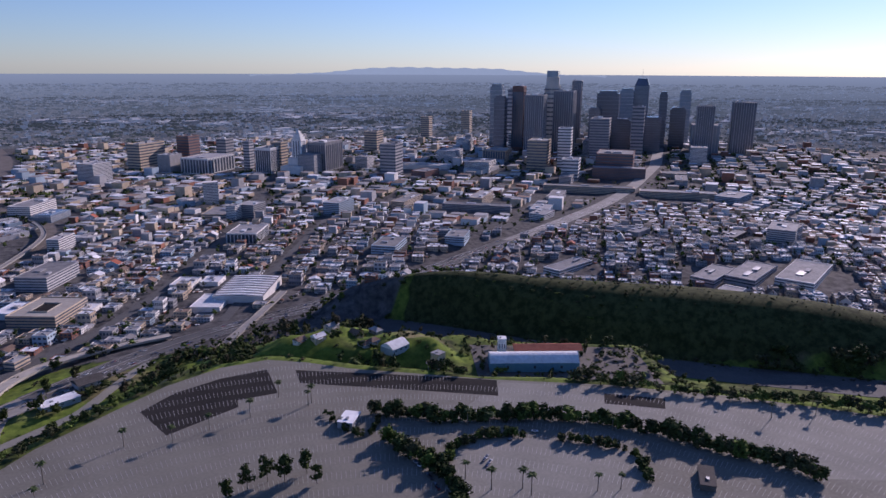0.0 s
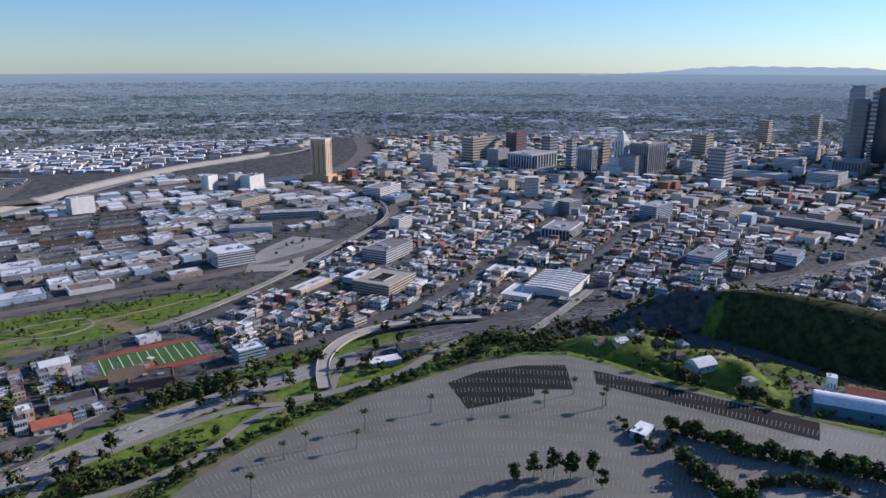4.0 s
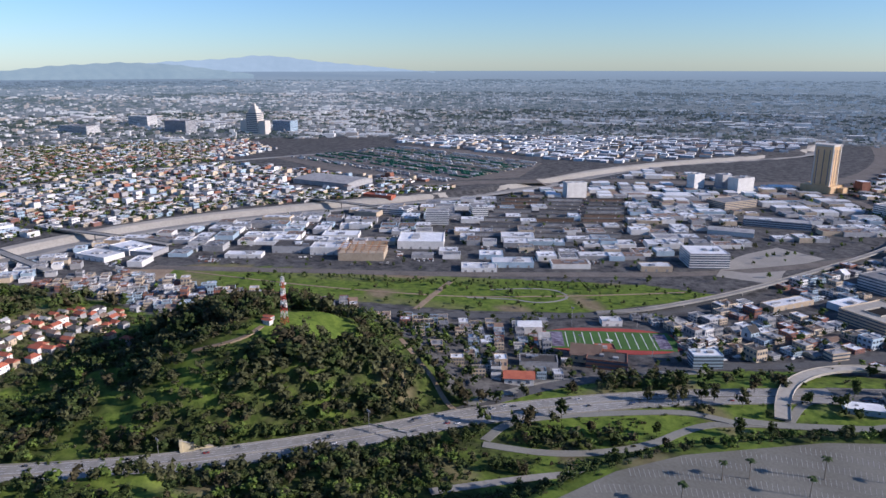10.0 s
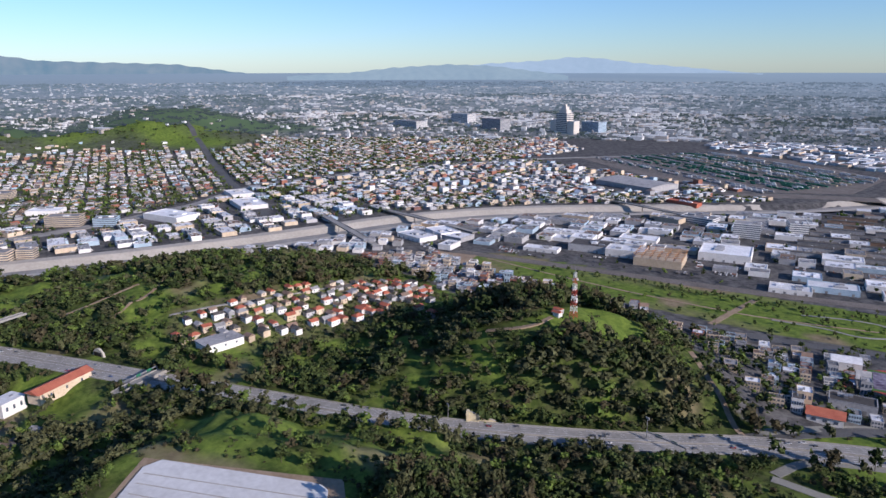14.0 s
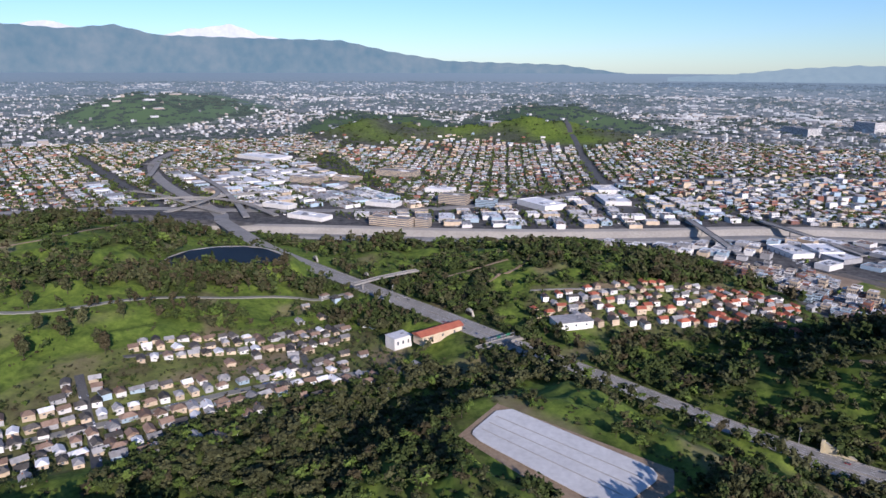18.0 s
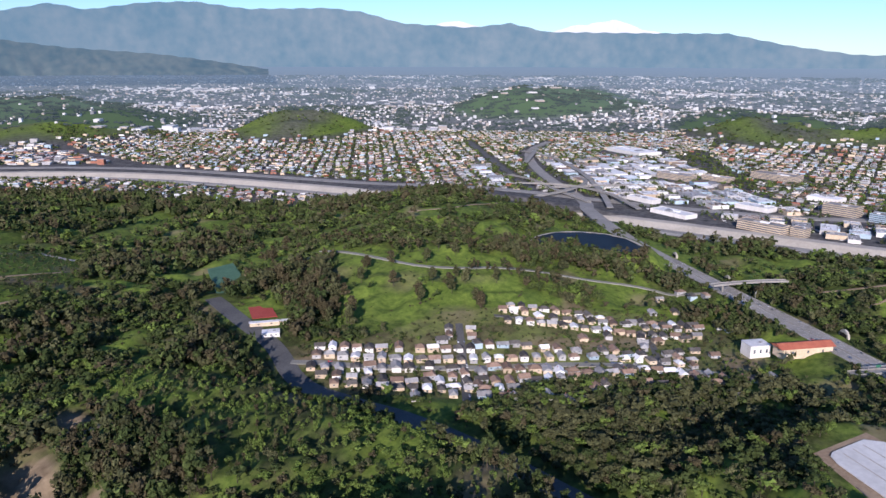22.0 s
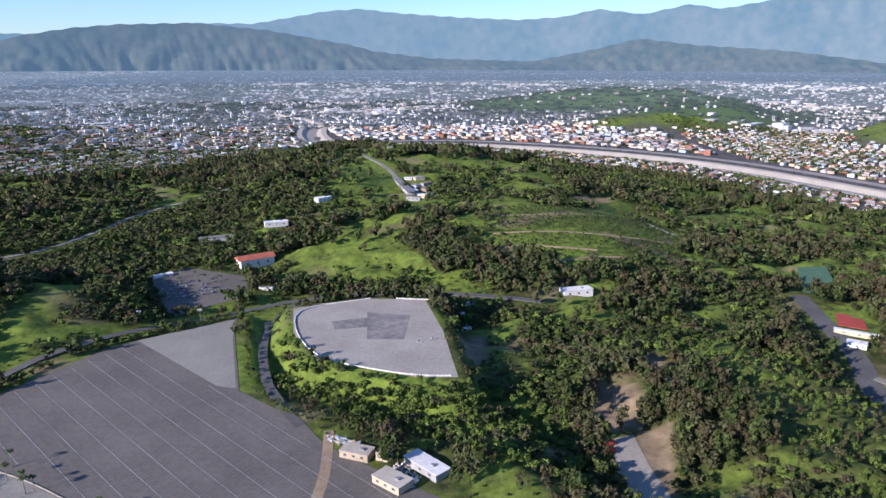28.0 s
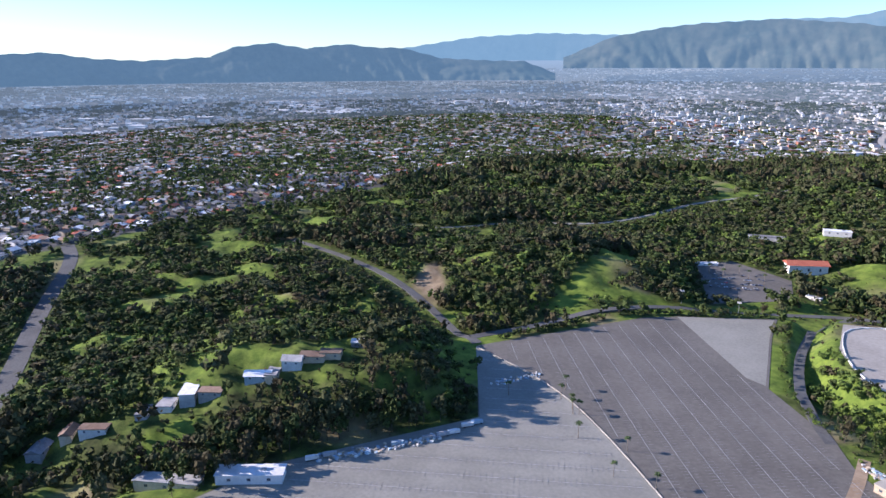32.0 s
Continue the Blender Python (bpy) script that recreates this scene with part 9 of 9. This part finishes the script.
def portal(x, y, turn, label):
    ob = thing("tunnel_portal", x, y, float(height(x, y)) - .5, turn, label, "tunnel portal", "tunnel portals")
    bm = bmesh.new()
    n = 10
    for r0, r1, y0, y1 in ((5.5, 9, -1.2, 1.2),):
        prev = None
        for i in range(n + 1):
            a = math.pi * i / n
            q = [bm.verts.new((r * math.cos(a), yy, r * math.sin(a))) for r, yy in ((r0, y0), (r1, y0), (r1, y1), (r0, y1))]
            if prev:
                for k in range(4):
                    bm.faces.new((prev[k], prev[(k + 1) % 4], q[(k + 1) % 4], q[k]))
            prev = q
    bmesh.ops.recalc_face_normals(bm, faces=bm.faces)
    part("arch", bm, CONCRETE_PALE, ob)
    # dark slab stands in for the unlit inside of the tunnel
    put("shadow_wall", "inner", ASPHALT_DARK, cube, ob, 0, 1.4, 0, 12, .6, 5)


portal(978, 322, 40, "pale arched tunnel mouth beside the parkway")
portal(822, 150, 40, "pale arched tunnel mouth beside the parkway")
portal(1035, 420, 40, "pale arched tunnel mouth beside the parkway")


def wing_wall(x, y, turn, length, high, low, label):
    """A wall that runs along x and falls from high to low, with a cap and a broad end pier."""
    ob = thing("wing_wall", x, y, float(height(x, y)) - 1, turn, label, "retaining wall")

    def taper(half, lift, thick):
        bm = bmesh.new()
        near, far = high + 1, low + 1
        outline = ((0, near - thick if thick else 0), (length, far - thick if thick else 0), (length, far + lift), (0, near + lift))
        sides = [[bm.verts.new((a, k, b)) for a, b in outline] for k in (-half, half)]
        bm.faces.new(sides[0])
        bm.faces.new(sides[1][::-1])
        for i in range(4):
            j = (i + 1) % 4
            bm.faces.new((sides[0][j], sides[0][i], sides[1][i], sides[1][j]))
        bmesh.ops.recalc_face_normals(bm, faces=bm.faces)
        return bm
    part("wall", taper(.6, 0, 0), YELLOW_WALL, ob)
    part("coping", taper(.85, .35, -.01), CONCRETE_PALE, ob, "pale concrete coping")
    part("pier", slab(bmesh.new(), -1.4, 0, 0, 2.6, 3.2, high + 2.2, .1), YELLOW_WALL, ob)


wing_wall(550, -166, -118.7, 23, 9.5, 2.0, "cream concrete wing wall beside the parkway")

# ---- vehicles ----
CAR_PAINTS = [material("car paint " + n, tuple(c * .85 for c in col), col, 1, 5, 0.35, spec=0.5) for n, col in (("white", (.7, .7, .7)), ("black", (.02, .02, .022)), ("silver", (.35, .36, .37)), ("grey", (.12, .12, .13)), ("red", (.35, .03, .03)), ("blue", (.04, .08, .2)))]
CAR_NAMES = ["white", "black", "silver", "grey", "red", "blue"]
TYRE = material("tyre rubber", (0.015, 0.015, 0.015), (0.03, 0.03, 0.03), .2, 2, 0.9)


def car_body(bm):
    slab(bm, 0, 0, .35, 4.5, 1.8, .6, .12)


def car_cabin(bm):
    slab(bm, -.2, 0, .93, 2.5, 1.6, .55, 0, .78)


def wheel(bm):
    bmesh.ops.create_cone(bm, cap_ends=True, segments=10, radius1=.33, radius2=.33, depth=.22, matrix=Matrix.Rotation(radians(90), 4, "X"))


def car(x, y, z, turn, k, where="on the freeway"):
    ob = thing("car", x, y, z, turn, CAR_NAMES[k] + " saloon car " + where, "car", "cars " + where)
    share("body", unit("car_body", CAR_PAINTS[k], car_body), ob)
    share("cabin", unit("car_cabin", GLASS_DARK, car_cabin), ob)
    for a in (-1.4, 1.4) if math.hypot(x, y) < 620 else ():
        for b in (-.82, .82):
            share("wheel", unit("wheel", TYRE, wheel), ob, Matrix.Translation((a, b, .33)))


def traffic(line, lanes, n, seed, where="on the freeway"):
    rng = random.Random(seed)
    p = dense(line, 4)
    for i in range(n):
        k = rng.randrange(2, len(p) - 2)
        d = p[k + 1] - p[k - 1]
        a = math.atan2(d[1], d[0])
        o = rng.choice(lanes)
        zz = p[k, 2] + .42 if p.shape[1] == 3 else float(height(p[k, 0], p[k, 1])) + .5
        car(p[k, 0] - math.sin(a) * o, p[k, 1] + math.cos(a) * o, zz, math.degrees(a) + (180 if o > 0 else 0), rng.choice((0, 0, 1, 1, 2, 3, 3, 4, 5)), where)


traffic(PARKWAY[3:14], (-11.8, -8.4, -5, 5, 8.4, 11.8), 95, 1)
traffic(PARKWAY[12:17], (-11.8, -8.4, -5, 5, 8.4, 11.8), 95, 2)
traffic(PARKWAY[16:19], (-11.8, -8.4, -5, 5, 8.4, 11.8), 16, 12)
traffic([(390, 545), (416, 508), (477, 446), (520, 405), (578, 354), (635, 292)], (-3.6, 3.6), 34, 3, "parked in the canyon")
traffic([(545, 478), (487, 428), (436, 388)], (-3.2, 3.2), 12, 4, "parked in the canyon")
traffic([(-318, 812), (-245, 850)], (-24, -18, -6, 0, 12, 18, 30), 44, 5, "in the small car park")
traffic([(-62, -375), (-78, -320), (-80, -280)], (-4, 4), 16, 6, "beside the lot trees")
traffic([(-103, -303), (-147, -346), (-176, -334)], (-2, 2), 6, 7, "on the south lot")
traffic([(120, -900), (40, -1150)], (-4, 4), 12, 8, "in a town street")
for _x, _y in ((-32, 596), (-19, 602)):
    car(_x, _y, 158.3, 10, 0, "on the raised lot")


def truck(x, y, turn, mat, label):
    ob = thing("truck", x, y, float(height(x, y)) + .3, turn, label, "truck", "trucks")
    put("cab", "cab", mat, cube, ob, 3.6, 0, .8, 2, 2.3, 2.2)
    put("load_bed", "bed", mat, cube, ob, -.8, 0, .9, 6.4, 2.4, 2.4)
    put("windscreen", "screen", GLASS_DARK, cube, ob, 4.62, 0, 1.7, .08, 2, .9)
    for a in (-3, -1.8, 3.4):
        for b in (-1.05, 1.05):
            share("wheel", unit("wheel", TYRE, wheel), ob, Matrix.Translation((a, b, .5)) @ Matrix.Diagonal((1.5, 1.2, 1.5, 1)))


truck(97, 459, 15, MAST_RED, "red truck parked in a yard")
truck(94, 449, 15, MAST_RED, "red truck parked in a yard")
for _i, (_x, _y) in enumerate(((-331, 332), (-335, 325), (-326, 352), (-329, 345), (-340, 316), (-352, 298), (-384, 252), (-378, 262))):
    truck(_x, _y, 55, (WALL_WHITE, WALL_GREY, WALL_BLUE)[_i % 3], "pale box truck parked at the lot edge")


def clutter(name, line, n, lo, hi, seed, label):
    rng = np.random.RandomState(seed)
    p = dense(line, 1.0)
    k = rng.randint(0, len(p), n)
    x, y = p[k, 0] + rng.uniform(-4, 4, n), p[k, 1] + rng.uniform(-4, 4, n)
    crowd(name, BOX, x, y, height(x, y) + .25, rng.uniform(lo, hi, n), rng.uniform(lo, hi, n), rng.uniform(lo * .5, hi * .7, n), rng.uniform(0, 3, n), np.stack([rng.choice([0, 1, 2, 4], n)] * 2, 1), [WALL_WHITE, WALL_GREY, WALL_TAN, WALL_BRICK, WALL_BLUE], label, "clutter")


clutter("yard_clutter", [(-382, 256), (-363, 278), (-345, 308), (-336, 322)], 150, .8, 2.6, 1, "stacked crates and gear at the lot edge")
clutter("yard_clutter", [(-100, 452), (-92, 444), (-84, 440)], 90, .7, 2.0, 2, "white bales and gear beside sheds")
clutter("yard_clutter", [(-58, 412), (-46, 402), (-52, 392)], 60, .7, 2.2, 3, "gear and pallets between sheds")
clutter("barriers", [(-350, 412), (-340, 430), (-331, 446)], 60, .8, 2.0, 4, "white barriers stacked on a lot")


def barrier(line, label, h=1.0, gap=2.4, mat=None):
    """Low white barrier blocks along a line, as parts of one barrier."""
    ob = thing("barrier", line[0][0], line[0][1], float(height(*line[0][:2])) + .3, 0, label, "barrier")
    p = dense(line, gap)
    for i in range(len(p) - 1):
        d = p[i + 1] - p[i]
        z = float(height(p[i, 0], p[i, 1])) + .3 - ob.location.z
        sh = share("barrier_block", unit("barrier_block", mat or WALL_WHITE, cube), ob, Matrix.Translation((p[i, 0] - line[0][0], p[i, 1] - line[0][1], z)) @ Matrix.Rotation(math.atan2(d[1], d[0]), 4, "Z") @ Matrix.Diagonal((gap * .9, .6, h, 1)))


barrier([(-76, 716), (-150, 693), (-144, 628), (-120, 571), (-84, 548), (-40, 528), (-10, 525)], "white water-filled barrier round a raised lot", 1.1, 3.0)
barrier([(-16, 707), (-50, 714)], "white water-filled barrier round a raised lot", 1.1, 3.0)
barrier([(-400, 462), (-348, 448), (-297, 428), (-242, 389), (-192, 347), (-150, 312)], "pale concrete kerb blocks between two lots", .6, 2.6, CONCRETE_PALE)
flat_sheet("tyre_mark", [(-112, 654), (-53, 667), (-51, 640), (-108, 633)], 158.29, STAIN, "dark rubber stain on a pale lot", "stain")
flat_sheet("tyre_mark", [(-78, 676), (-36, 664), (-45, 604), (-78, 607)], 158.30, STAIN, "dark rubber stain on a pale lot", "stain")

# ---- rail yard ----
flat_sheet("rail_yard", [(2230, -1300), (2160, -1890), (1890, -1950), (1470, -1860), (1330, -1560), (1470, -1300), (1840, -1260)], 90.35, BALLAST, "grey ballast of a wide rail yard", "railway")
_rng = np.random.RandomState(8)
_pts = []
for _row in range(30):
    _u0 = Vector((1440, -1840)).lerp(Vector((1420, -1320)), _row / 29)
    _u1 = Vector((2190, -1840)).lerp(Vector((2210, -1320)), _row / 29)
    _fill = _rng.choice((0.0, .25, .7, .85))
    _tone = _rng.choice((0, 1, 2, 3))
    strip("rail_track", [(_u0.x, _u0.y, 90.4), ((_u0.x + _u1.x) / 2, (_u0.y + _u1.y) / 2, 90.4), (_u1.x, _u1.y, 90.4)], 3.2, ROAD, "dark rail track in pale ballast", 0.1, "railway", step=60)
    for _k in range(40):
        if _rng.uniform() < _fill:
            _p = _u0.lerp(_u1, (_k + .5) / 40)
            _pts.append((_p.x, _p.y, math.atan2(_u1.y - _u0.y, _u1.x - _u0.x), _tone if _rng.uniform() < .75 else _rng.randint(4)))
_pts = np.array(_pts)
crowd("rail_cars", BOX, _pts[:, 0], _pts[:, 1], np.full(len(_pts), 90.8), 17, 3, 4, _pts[:, 2], np.stack([_pts[:, 3].astype(int)] * 2, 1), [WALL_WHITE, WALL_GREY, WALL_TAN, SIGN_GREEN], "long rows of rail cars in a yard", "rail cars")
